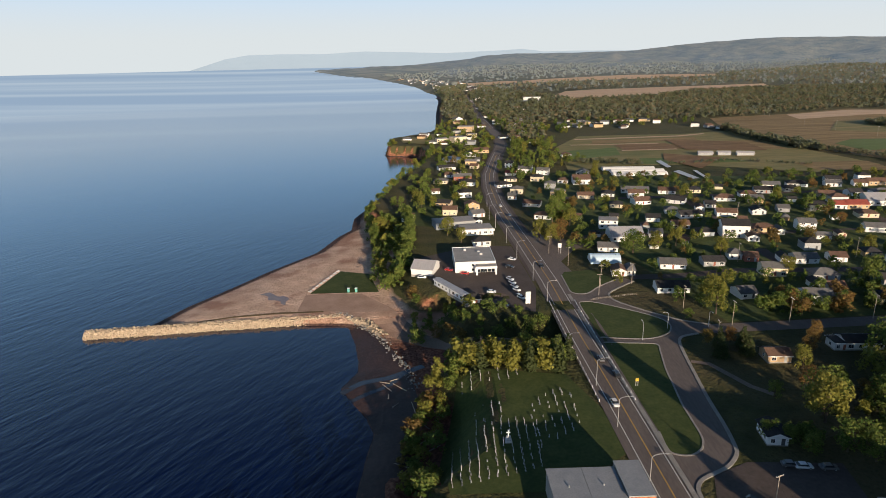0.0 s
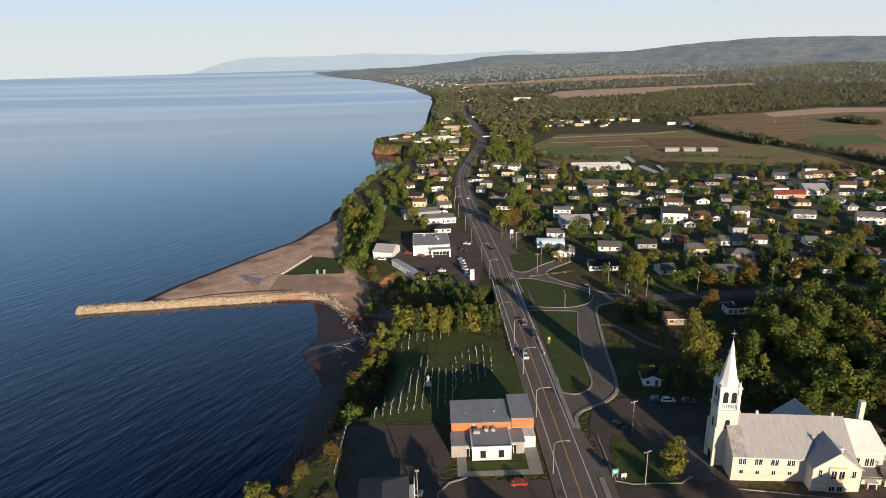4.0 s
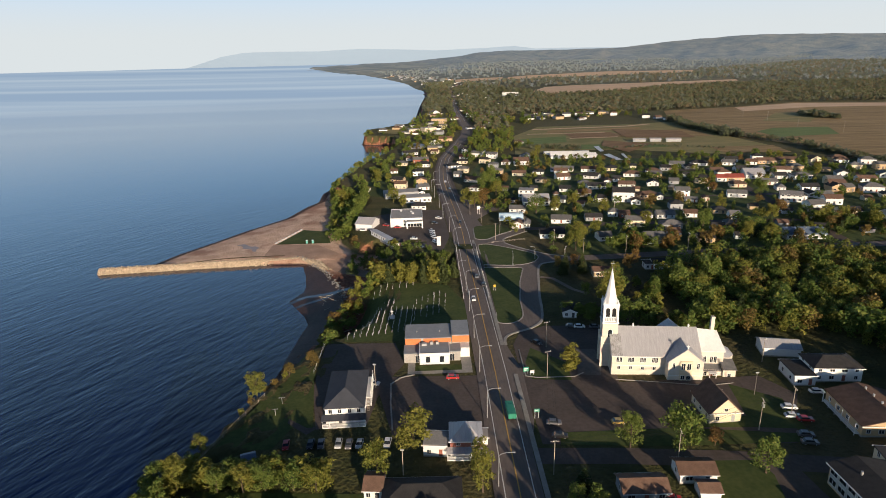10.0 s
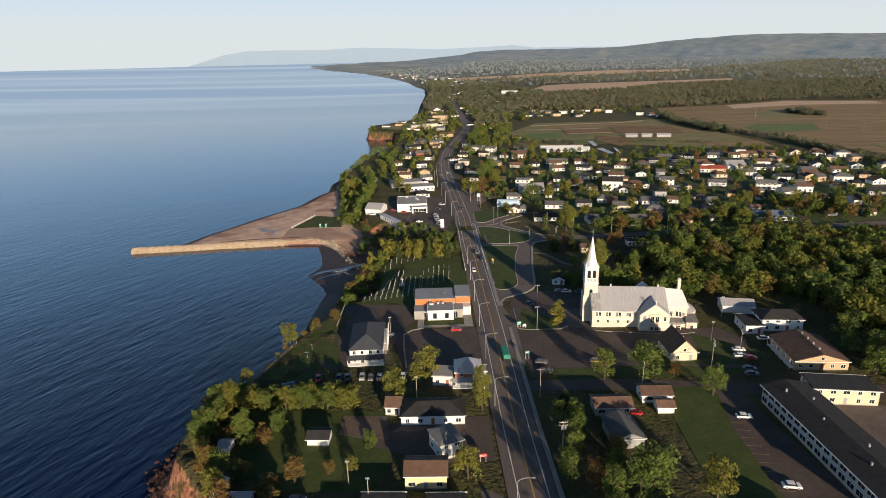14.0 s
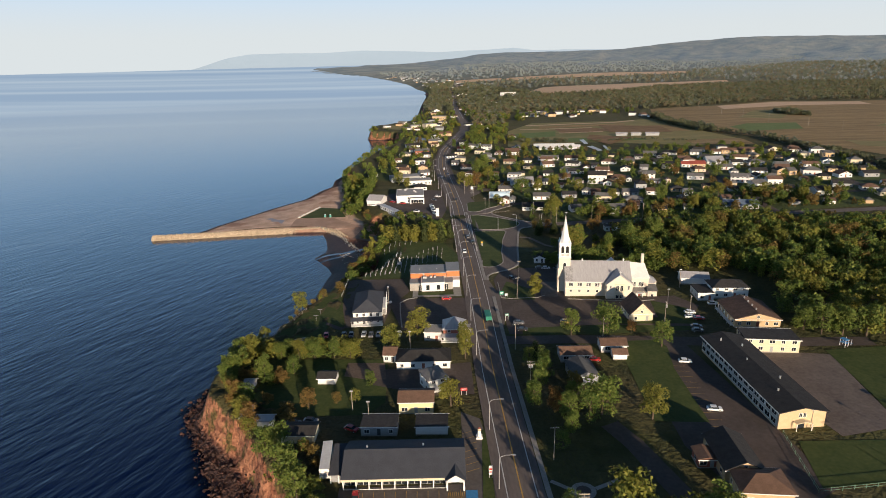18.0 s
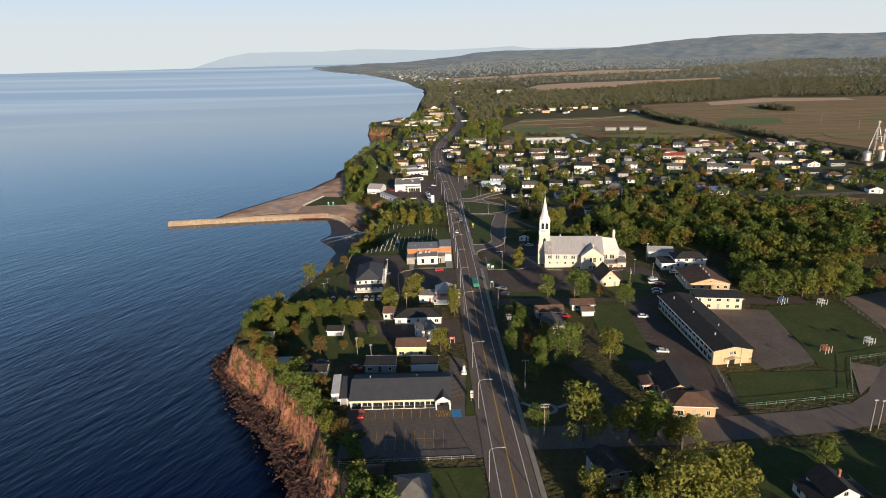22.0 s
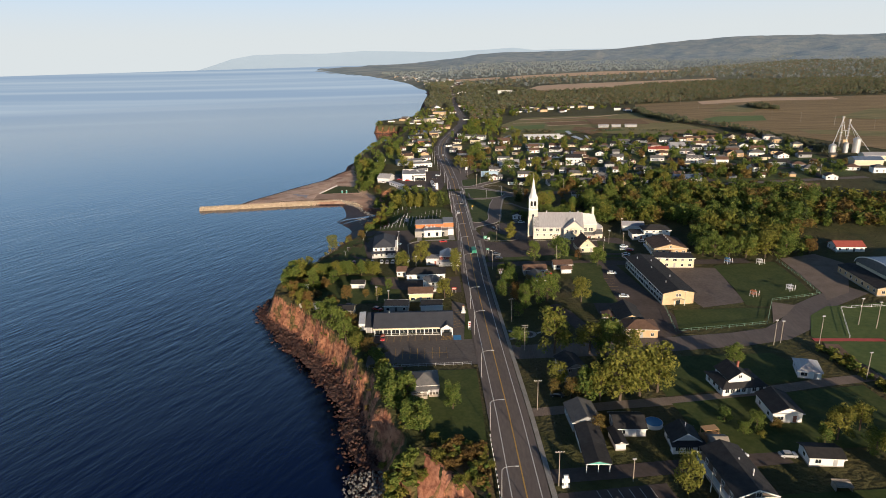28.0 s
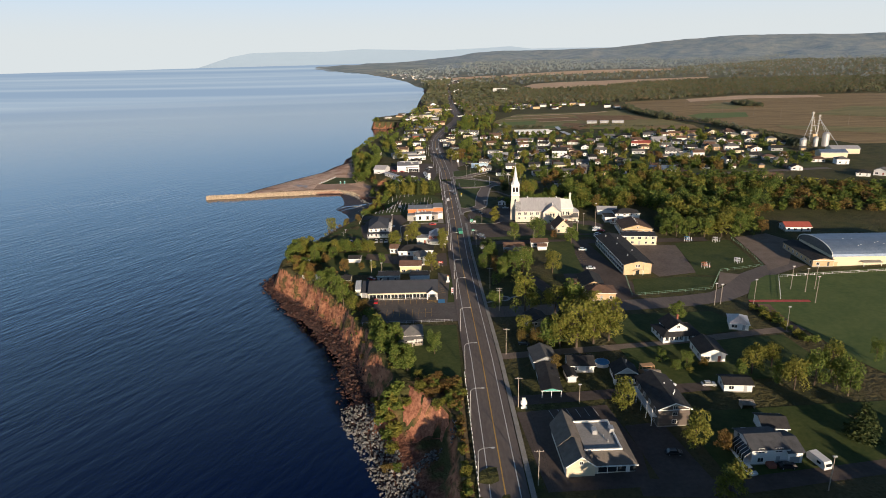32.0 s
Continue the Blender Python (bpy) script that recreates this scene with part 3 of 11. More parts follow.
def skyline(name, outline, near, reach, foot, steps, material, rough_, seed, label):
    """A range of hills: outline gives degrees of turn and of height; it rises from its foot to the crest."""
    az, el = [q[0] for q in outline], [q[1] for q in outline]
    rows = 14
    vs, fs = [], []
    for i in range(steps + 1):
        a = az[0] + (az[-1] - az[0]) * i / steps
        crest = math.tan(radians(float(np.interp(a, az, el)))) * reach
        start = float(near(a))
        for j in range(rows + 1):
            s = j / rows
            r = start + (reach - start) * s
            x, y = math.sin(radians(a)) * r, math.cos(radians(a)) * r
            q = Vector((x, y, seed)) * 0.0035
            bumpy = noise.noise(q) + 0.6 * noise.noise(q * 2.3) + 0.35 * noise.noise(q * 5.1)
            z = foot + (crest - foot) * (0.12 * s + 0.88 * s ** 1.7) + rough_ * bumpy * math.sin(math.pi * min(1, s * 0.94)) + rough_ * 0.05 * bumpy
            vs.append((MID.x + x, MID.y + y, MID.z + z))
    for i in range(steps):
        for j in range(rows):
            k = i * (rows + 1) + j
            fs.append((k, k + rows + 1, k + rows + 2, k + 1))
    return tagged(obj(name, vs, fs, material, smooth_it=True), label, "mountains", kind="structure")


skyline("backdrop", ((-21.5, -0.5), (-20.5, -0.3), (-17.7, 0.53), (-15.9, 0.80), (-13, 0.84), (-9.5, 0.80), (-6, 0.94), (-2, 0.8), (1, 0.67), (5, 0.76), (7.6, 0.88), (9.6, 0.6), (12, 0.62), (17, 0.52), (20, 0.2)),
        lambda a: 4560, 4690, -70, 220, HAZE, 7, 3, "distant mountain range across the bay, blue from painted haze")
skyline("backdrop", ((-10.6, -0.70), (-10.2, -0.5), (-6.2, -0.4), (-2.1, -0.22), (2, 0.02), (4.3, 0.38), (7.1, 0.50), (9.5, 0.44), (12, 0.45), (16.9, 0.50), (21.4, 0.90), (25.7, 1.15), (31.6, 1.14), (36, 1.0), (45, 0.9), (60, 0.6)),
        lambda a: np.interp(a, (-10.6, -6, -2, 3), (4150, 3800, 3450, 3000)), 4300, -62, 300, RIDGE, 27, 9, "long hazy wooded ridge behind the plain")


# ---- roads and paved ground ----
def drape(x, y, up):
    return (x, y, float(height(x, y)) + up)


def ribbon(name, line, width, material, up, label="", category="", kind="", side=0.0, level=None, step=4.0, parent=None):
    """A strip along a line of (x, y); side: shift to the right of the way; level: a function of y for its height, else it follows the ground."""
    pts = [Vector(q) for q in line]
    path = [pts[0]]
    for a, b in zip(pts, pts[1:]):
        k = max(1, int((b - a).length / step))
        path += [a + (b - a) * (i + 1) / k for i in range(k)]
    vs, fs = [], []
    for i, q in enumerate(path):
        d = (path[min(i + 1, len(path) - 1)] - path[max(i - 1, 0)]).normalized()
        r = Vector((d.y, -d.x))
        for s in (-0.5, 0.5):
            e = q + r * (side + s * width)
            z = max(level(e.y), max(float(height(e.x, e.y)), float(height(q.x, q.y))) if e.y > 285 else -99) if level else max(float(height(e.x, e.y)), float(height(q.x, q.y)) - 0.4)
            vs.append(pull((e.x, e.y, z + up)))
        if i:
            fs.append((2 * i - 2, 2 * i - 1, 2 * i + 1, 2 * i))
    ob = obj(name, vs, fs, material, parent)
    return tagged(ob, label, category, kind=kind) if label or kind else ob


def patch(name, corners, material, up, label, category, kind="structure", cell=4.0):
    """A paved or planted area: a polygon cut into cells that follow the ground."""
    bm = bmesh.new()
    bm.faces.new([bm.verts.new((x, y, 0)) for x, y in corners])
    lo = [min(c[i] for c in corners) for i in (0, 1)]
    hi = [max(c[i] for c in corners) for i in (0, 1)]
    for i, no in ((0, (1, 0, 0)), (1, (0, 1, 0))):
        for v in spread(lo[i], hi[i], cell)[1:-1]:
            co = [0, 0, 0]
            co[i] = v
            bmesh.ops.bisect_plane(bm, geom=bm.verts[:] + bm.edges[:] + bm.faces[:], plane_co=co, plane_no=no)
    for v in bm.verts:
        v.co = pull((v.co.x, v.co.y, float(height(v.co.x, v.co.y)) + up))
    bm.normal_update()
    for f in bm.faces:
        if f.normal.z < 0:
            f.normal_flip()
    return tagged(part(name, bm, material), label, category, kind=kind)


def deck_level(y):
    """The main road: level with the land, straight over the hollow."""
    return float(lookup(y, (-1500, 0.0), (200, 0.1), (245, -0.2), (290, -0.1), (460, 0.1), (900, 0.5), (2600, 8)))


MAIN = ((13.3, -400), (13.3, -140), (13.4, -60), (12.4, 0), (11.6, 60), (12.0, 130), (11.4, 200), (10.6, 250), (10.2, 310),
        (7.5, 374), (4.5, 430), (2.6, 480), (3.6, 540), (8, 600), (24, 700), (42, 800), (49, 900), (47, 1178), (54, 1465), (69, 1933), (120, 2507))
road = ribbon("road", MAIN, 12.4, ASPHALT, 0.10, "two-lane asphalt main road along the coast", "road", "structure", side=-0.3, level=deck_level)
ribbon("road_edge_line", MAIN, 0.26, LINE_W, 0.125, "white edge line on the main road", "road marking", "structure", side=-3.75, level=deck_level)
ribbon("road_edge_line", MAIN, 0.26, LINE_W, 0.125, "white edge line on the main road", "road marking", "structure", side=3.75, level=deck_level)
ribbon("road_centre_line", MAIN, 0.34, LINE_Y, 0.125, "worn yellow centre line on the main road", "road marking", "structure", level=deck_level)
ribbon("pavement", ((20.2, -400), (20.2, -60), (19.2, 0), (18.4, 60), (18.8, 128)), 1.4, CONCRETE, 0.16, "concrete pavement along the main road", "pavement", "structure", level=deck_level)
ribbon("road_shoulder", MAIN[8:], 16.5, LOT, 0.06, "dark asphalt shoulder of the main road", "road", "structure", level=deck_level)


def curve(points, per=5):
    """A smooth line through points."""
    q = [Vector(p) for p in points]
    out = []
    for i in range(len(q) - 1):
        a, b, c, d = q[max(i - 1, 0)], q[i], q[i + 1], q[min(i + 2, len(q) - 1)]
        for k in range(per):
            u = k / per
            out.append(tuple(0.5 * (2 * b + (c - a) * u + (2 * a - 5 * b + 4 * c - d) * u * u + (3 * b - a - 3 * c + d) * u ** 3)))
    return out + [tuple(q[-1])]


RIM = curve(((18.2, 150), (18.6, 155.5), (21.0, 159.2), (25.2, 161.5), (30.5, 164.3), (34.9, 169.1), (36.5, 174.5), (38.0, 184), (39.4, 197), (42.0, 214), (44.4, 229), (46.4, 237.6), (49.4, 241.4), (56, 243.2)))
RIM_N = curve(((64, 250.6), (55.4, 255.4), (50, 260.3), (41.4, 270), (34.6, 279.6), (33.4, 286.6), (36.6, 292), (50, 303)))
VERGE = curve(((17.9, 181), (17.3, 173), (18.4, 170.4), (22.4, 169.5), (26.1, 171.6), (28.2, 174.8), (29.1, 178.6), (29.6, 186), (30.2, 195), (32, 207), (33.4, 217), (36.2, 229.5), (37.3, 235.2), (34.6, 237), (26, 238.4), (18, 240)))
ISLE = curve(((17.9, 262), (17.8, 278.4), (20.4, 280.8), (24, 280), (32.6, 273.3), (43.8, 262.6), (48.1, 255.6), (47.8, 249.9), (44, 244.1), (36, 241), (25.6, 242.4), (18, 244.6)))
CORNER = curve(((17.6, 316), (17.2, 300), (17.4, 293), (21, 290.2), (25.4, 291.2), (32, 298.4), (42.3, 306.4)))
patch("road_flare", ((17.5, 84), (20.6, 100), (21.6, 130), (18.2, 152), (14.5, 150)), ASPHALT, 0.108, "widened asphalt edge of the main road", "road")
patch("slip_road", [(14.5, 150)] + RIM + RIM_N + [(46, 309), (30, 296), (14.5, 303)], ASPHALT, 0.105, "curved asphalt slip road round grass islands", "road", cell=3.0)
ribbon("side_street", ((54, 247.6), (63, 246.8), (95, 246.3), (135, 246), (230, 243), (330, 239)), 8.0, ASPHALT, 0.12, "asphalt side street between houses", "road", "structure")
patch("junction", ((15.5, 288), (30, 286), (34, 293), (26, 306), (22, 338), (34, 358), (46, 364), (40, 372), (24, 384), (18, 400), (8, 392), (10, 330)), ASPHALT, 0.085, "wide asphalt junction beside the main road", "road")
def kerb(line, wide, label="pale concrete kerb round the slip road"):
    """A raised kerb with an upright face on both sides."""
    bm = bmesh.new()
    pts = [Vector(q) for q in line]
    prev = None
    for i, q in enumerate(pts):
        d = (pts[min(i + 1, len(pts) - 1)] - pts[max(i - 1, 0)]).normalized()
        r = Vector((d.y, -d.x)) * wide / 2
        row = []
        for e, up in ((q - r, 0.0), (q - r, 0.26), (q + r, 0.26), (q + r, 0.0)):
            row.append(bm.verts.new((e.x, e.y, float(height(q.x, q.y)) + up)))
        if prev:
            for k in range(3):
                bm.faces.new((prev[k], row[k], row[k + 1], prev[k + 1]))
        prev = row
    tagged(part("kerb", bm, CONCRETE), label, "kerb", kind="structure")


kerb(RIM, 1.1)
kerb(RIM_N, 0.9)
kerb(VERGE, 0.55, "pale concrete kerb round the grass verge")
kerb(ISLE, 0.55, "pale concrete kerb round the grass island")
kerb(((-22, 97), (-23.4, 112), (-24, 124), (-21, 128), (-17, 129.6), (-16.2, 130)), 0.5, "pale concrete kerb round the office lot")
kerb(CORNER, 0.6, "pale concrete kerb round the corner lawn")
ribbon("footpath", ((44, 221.5), (49.5, 219), (56, 203), (61, 197)), 2.2, GRAVEL, 0.1, "gravel footpath across the rough ground", "path", "structure")
ribbon("side_street", ((18, 83), (41, 81), (70, 77), (106, 70), (150, 66)), 7, LOT, 0.08, "asphalt side street between houses", "road", "structure")
ribbon("side_street", ((19, -58.5), (48, -57), (79, -56), (116, -51), (150, -48)), 4.5, GRAVEL, 0.08, "narrow gravel lane between gardens", "road", "structure")
ribbon("side_street", ((18, -88.5), (40, -88), (65, -87), (84, -86)), 5.5, LOT, 0.09, "asphalt side street between houses", "road", "structure")
ribbon("side_street", ((18, -18), (60, -19.5), (105, -18), (120, -15.5), (130, -9.5), (144, 5), (155, 11.5), (175, 22)), 11, ASPHALT, 0.08, "asphalt street past the school and sports field", "road", "structure")
ribbon("side_street", ((47, -131), (64, -133), (110, -128), (170, -118)), 6.5, LOT, 0.08, "asphalt side street between houses", "road", "structure")
# streets of the housing quarter inland
for row in (((50, 308.5), (73, 307), (102, 310), (129, 307), (196, 298), (330, 290)), ((30, 372), (60, 388), (92, 376), (180, 368), (360, 356)), ((70, 480), (200, 470), (400, 455)),
            ((130, 318), (136, 402), (142, 480)), ((215, 243), (222, 320), (232, 396), (245, 470)), ((300, 240), (312, 310), (330, 392), (345, 462))):
    ribbon("side_street", row, 6.5, LOT, 0.1, "asphalt street in the housing quarter", "road", "structure", step=8)

LOTS = (("parking_lot", ((-34, -26), (8, -26), (8, 0), (4.5, 30), (-1, 34), (-2, 0.5), (-34, 0.5)), PALELOT, "faded asphalt parking lot before the long shop"),
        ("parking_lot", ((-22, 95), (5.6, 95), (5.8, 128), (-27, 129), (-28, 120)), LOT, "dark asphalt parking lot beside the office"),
        ("parking_lot", ((-51, 156), (-24, 155), (-20, 138), (-27, 122), (-30, 100), (-45, 99), (-50, 122)), LOT, "worn asphalt yard below the cemetery"),
        ("parking_lot", ((21, 88), (77, 83), (90, 82), (104, 106), (98, 118), (52, 119), (60, 163), (36, 165.5), (25, 161), (21, 150), (21, 122)), LOT, "asphalt parking lot round the church"),
        ("parking_lot", ((-50, 318), (-36, 292), (-3, 271), (2, 300), (-1, 368), (-22, 372), (-56, 350)), LOT, "asphalt car dealer's lot"),
        ("parking_lot", ((104, 12), (123, 15), (130, 58), (97, 66), (96, 62)), surf("worn_yard_asphalt", (0.115, 0.092, 0.08), (0.17, 0.14, 0.122), 9, 0.9, 0.15, fine=8), "worn asphalt school yard"),
        ("parking_lot", ((64, 76), (84, 76), (88, 30), (90, -8), (68, -20), (60, 12)), LOT, "asphalt school parking lot with marked bays"),
        ("parking_lot", ((21, -95), (49, -93.5), (52, -117), (50, -131), (24, -131)), LOT, "asphalt parking lot round the clinic"),
        ("parking_lot", ((51, -105), (62, -104), (66, -131), (53, -132)), LOT, "dark asphalt yard beside the house"),
        ("parking_lot", ((-10, 44), (4, 44), (4, 66), (-30, 62), (-30, 52)), LOT, "patched asphalt yard between houses"),
        ("gravel_yard", ((166, 66), (163, 44), (159, 19), (156, 12), (170, 19), (192, 53), (186, 70)), GRAVEL, "gravel yard before the arena"))
for rank, (name, corners, material, text) in enumerate(LOTS):
    patch(name, corners, material, 0.055 + 0.004 * rank, text, "parking lot")
for corners, text in ((((-44, 157), (-47, 181), (-39, 224), (-2, 216), (6.0, 190), (6.2, 172), (-3, 165), (-19, 157)), "mown green cemetery lawn"),
                      (ISLE, "mown grass island beside the slip road"),
                      (CORNER + [(35.5, 322), (20, 321)], "corner lawn beside the junction"),
                      (VERGE, "mown grass verge beside the bridge"),
                      (((130.5, -19), (141, -1.5), (152, 6), (232, 8), (240, -100), (150, -112), (139, -75), (135.5, -45)), "wide green sports field"),
                      (((60, 77), (75.5, 76), (77, 70), (73.4, 54), (71.4, 22), (56, 24), (58, 50)), "green lawn beside the school lot"),
                      (((26, 87), (60, 83.5), (92, 82.5), (94, 86), (62, 92), (27, 93)), "grass strip with trees beside the church street"),
                      (((64, 92), (84, 90), (96, 88), (98, 104), (86, 114), (83, 96), (70, 97), (66, 104)), "green lawn beside the steep cottage"),
                      (((24, 124), (37, 122), (38, 134), (27, 147), (23.5, 136)), "lawn beside the church"),
                                            (((64, -58), (126, -54), (128, -84), (66, -84)), "garden lawns between houses"), (((68, -100), (150, -100), (160, -128), (112, -126), (70, -130)), "garden lawn round the white bungalow"),
                      (((122, 12), (126, 30), (130, 61), (161, 62), (158, 36), (154, 19.5), (135, 16.5), (130, 9)), "school playground lawn"),
                      (((91, 11), (121, 9), (129, 7), (120, -5), (102, -7), (86, -8)), "worn lawn behind the school"),
                      (((-12, -30), (5.5, -30), (5.5, -72), (-12, -72)), "green lawn beside the road"),
                      (((-48, 100), (-72, 120), (-76, 140), (-54, 152), (-50, 124), (-46, 100)), "green lawn above the shore"),
                      (((62, -28), (110, -30), (118, -48), (64, -54)), "green lawn with long shadows"),
                      (((2.5, -6), (5.6, -6), (6.0, 24), (4.6, 24)), "narrow grass strip beside the road"),
                      (((30, 404), (44, 376), (60, 330), (72, 252), (330, 248), (388, 470), (300, 512), (155, 556), (60, 600), (40, 560), (22, 480)), "rough green turf of the village gardens"),
                      (((110, 351.6), (127.9, 366.8), (137, 352), (155, 359), (182, 350), (216, 345), (213, 329), (182, 328), (141, 338)), "wide mown lawn behind the village houses"),
                      (((85, 405), (92.7, 430), (105, 426.6), (113, 395), (117, 374), (108, 367), (100, 391)), "sunlit village lawn"),
                      (((38, 428), (58, 430.7), (61.7, 400), (54, 392), (37, 399)), "rough lawn beside the junction"),
                      (((213, 323), (245, 310), (233, 289), (205, 303)), "green garden lawn among houses"),
                      (((181, 371), (205, 366), (202, 354), (179, 358)), "green garden lawn among houses"),
                      (((-65, 475), (-61, 532), (-35, 556), (-24, 537), (-25, 470), (-44, 437), (-60, 443)), "sunlit lawn above the shore"),
                      (((-77, 452), (-44, 436), (-39, 411), (-65, 425)), "green lawn above the shore"),
                      (((-112, 327), (-105, 349), (-101, 362), (-84, 356), (-76, 327)), "green picnic lawn behind the beach")):
    patch("lawn", corners, VILLAGE if "village gardens" in text else PITCH if "sports" in text else LAWN, 0.05 if "village gardens" in text else 0.125, text, "lawn")
patch("gravel_yard", ((-114, 304), (-93, 302), (-79, 292), (-70, 280), (-64, 273), (-60, 290), (-69, 306), (-85, 325), (-114, 326)), DIRT, 0.05, "sandy parking area behind the breakwater", "gravel lot")
patch("track", ((-64, 273), (-40, 254), (6, 252), (6, 256), (-21, 257), (-42, 260), (-60, 290)), GRAVEL, 0.06, "dirt track that dips under the bridge", "track")
patch("mud_flat", ((-66, 152), (-58, 165), (-54, 200), (-54, 225), (-58, 244), (-65, 262), (-73, 279), (-83, 288), (-86.5, 284), (-81.5, 270), (-78.5, 255), (-77.8, 246), (-80, 240), (-83, 233), (-77.5, 224), (-71, 213), (-67.6, 203), (-69, 189), (-71, 165)), WETSAND, 0.06, "dark wet red mud of the cove beach", "beach", cell=3.0)
patch("rough_bank", ((-13.2, -74), (5.4, -73.5), (5.6, -140), (3.2, -140), (2.6, -95), (0.6, -93.6), (-3.2, -85.4), (-9, -78)), SCRUB, 0.10, "bank of rust-coloured rough grass beside the road", "rough grass", cell=2.5)
BARE = surf("bare_red_slope", (0.20, 0.075, 0.045), (0.46, 0.215, 0.13), 2.6, 0.95, 0.9, fine=4, stretch=(1, 0.45, 1))
patch("bare_slope", ((-13.6, -75.5), (-9.6, -79), (-3.6, -86.6), (0.2, -94.4), (0.4, -97.6), (-4, -97), (-9, -95.6), (-13.4, -94.4), (-14.2, -88), (-14.6, -81)), BARE, 0.09, "bare slope of crumbling red earth", "slope", cell=1.5)
patch("church_drive", ((40, 125.5), (47.5, 124), (49.6, 133), (50.2, 143), (43.5, 144)), PALELOT, 0.10, "pale concrete forecourt before the church tower", "path")
patch("lawn", ((-64, 123), (-50, 124), (-51, 104), (-56, 90), (-73, 90), (-70, 101), (-66.6, 112)), LAWN, 0.06, "garden lawn along the cliff edge", "lawn")
patch("lawn", ((-71, 73), (-26, 70), (-25, 41), (-30, 34), (-56, 34), (-66, 42), (-73, 56)), LAWN, 0.06, "shaded garden lawn behind the shop", "lawn")
patch("dirt_yard", ((-40.5, 58.5), (-40.4, 68.3), (-27, 67.4), (-25.6, 55.5), (-33, 56)), surf("yard_earth", (0.10, 0.075, 0.06), (0.16, 0.12, 0.095), 5, 0.95, 0.3), 0.10, "bare earth yard behind the bungalow", "yard")
ribbon("drive", ((-47, 123), (-52, 114.6), (-52.4, 103.5), (-46, 98)), 4.0, LOT, 0.09, "dark earth drive beside the lawn", "drive", "structure")
kerb(((22.6, 146), (22.4, 136), (22.2, 126.4), (26, 124.8), (38.4, 124.2), (42, 126.4)), 0.4, "pale concrete kerb round the church lawn")
kerb(((51.5, 120.8), (62, 118.2), (79, 113.8), (88, 114.4)), 0.2, "pale concrete kerb before the church wall")
ribbon("lane", ((42.5, 24), (46.6, 14), (49, 4), (51.4, -6), (52.4, -19)), 6.0, LOT, 0.085, "asphalt lane between the trees", "road", "structure")
patch("plaza", [(28 + 3.2 * math.cos(a * math.pi / 8), -3.9 + 3.2 * math.sin(a * math.pi / 8)) for a in range(16)], CONCRETE, 0.10, "small round paved plaza under trees", "plaza", cell=2.0)
patch("plaza_bed", [(28 + 1.9 * math.cos(a * math.pi / 8), -3.9 + 1.9 * math.sin(a * math.pi / 8)) for a in range(16)], LOT, 0.115, "dark round bed inside the plaza", "plaza", cell=2.0)
ribbon("footpath", ((20.5, 0.5), (24.8, -3.0)), 1.2, CONCRETE, 0.09, "pale footpath to the round plaza", "path", "structure")
ribbon("footpath", ((20.2, -7.5), (25.0, -5.0)), 1.2, CONCRETE, 0.09, "pale footpath to the round plaza", "path", "structure")
ribbon("footpath", ((31.2, -3.4), (38, -0.4)), 1.2, CONCRETE, 0.09, "pale footpath to the round plaza", "path", "structure")
# shallow channels of the little river over the cove beach
patch("beach_lawn_edge", ((-165, 294.8), (-143, 300.5), (-122, 303), (-101, 303.4), (-101, 301.6), (-122, 301), (-143, 298.6), (-165, 293.6)), SCRUB, 0.10, "strip of rough grass behind the breakwater", "rough grass", cell=2.0)
STREAM = surf("stream_water", (0.03, 0.04, 0.06), (0.05, 0.065, 0.09), 5, 0.12, 0.05)
ribbon("stream", ((-52, 247), (-58, 243), (-65, 238.4), (-75.5, 235.4), (-81, 230.8), (-86, 226)), 3.2, STREAM, 0.11, "shallow stream across the dark beach", "stream", "structure", step=2)
ribbon("stream", ((-60, 241), (-64, 233.5), (-68, 230), (-74.5, 226), (-80, 222.6)), 2.2, STREAM, 0.115, "shallow stream across the dark beach", "stream", "structure", step=2)
patch("tide_pool", curve(((-139, 329), (-134.5, 331.5), (-128.6, 325.2), (-125, 325), (-121.7, 321), (-122.6, 317.4), (-121.9, 313), (-124.4, 314.4), (-126, 318.4), (-132.6, 321.0), (-133.6, 325.4), (-139, 329))), surf("damp_sand", (0.17, 0.125, 0.11), (0.27, 0.20, 0.17), 3, 0.3, 0.1), 0.03, "shallow pool left on the sand", "pool", cell=2.0)
patch("dirt_patch", ((123.5, -6.2), (129, 4.5), (133.5, 13.5), (141, 9), (132, 0)), GRAVEL, 0.10, "bare brown dirt inside the street corner", "dirt")
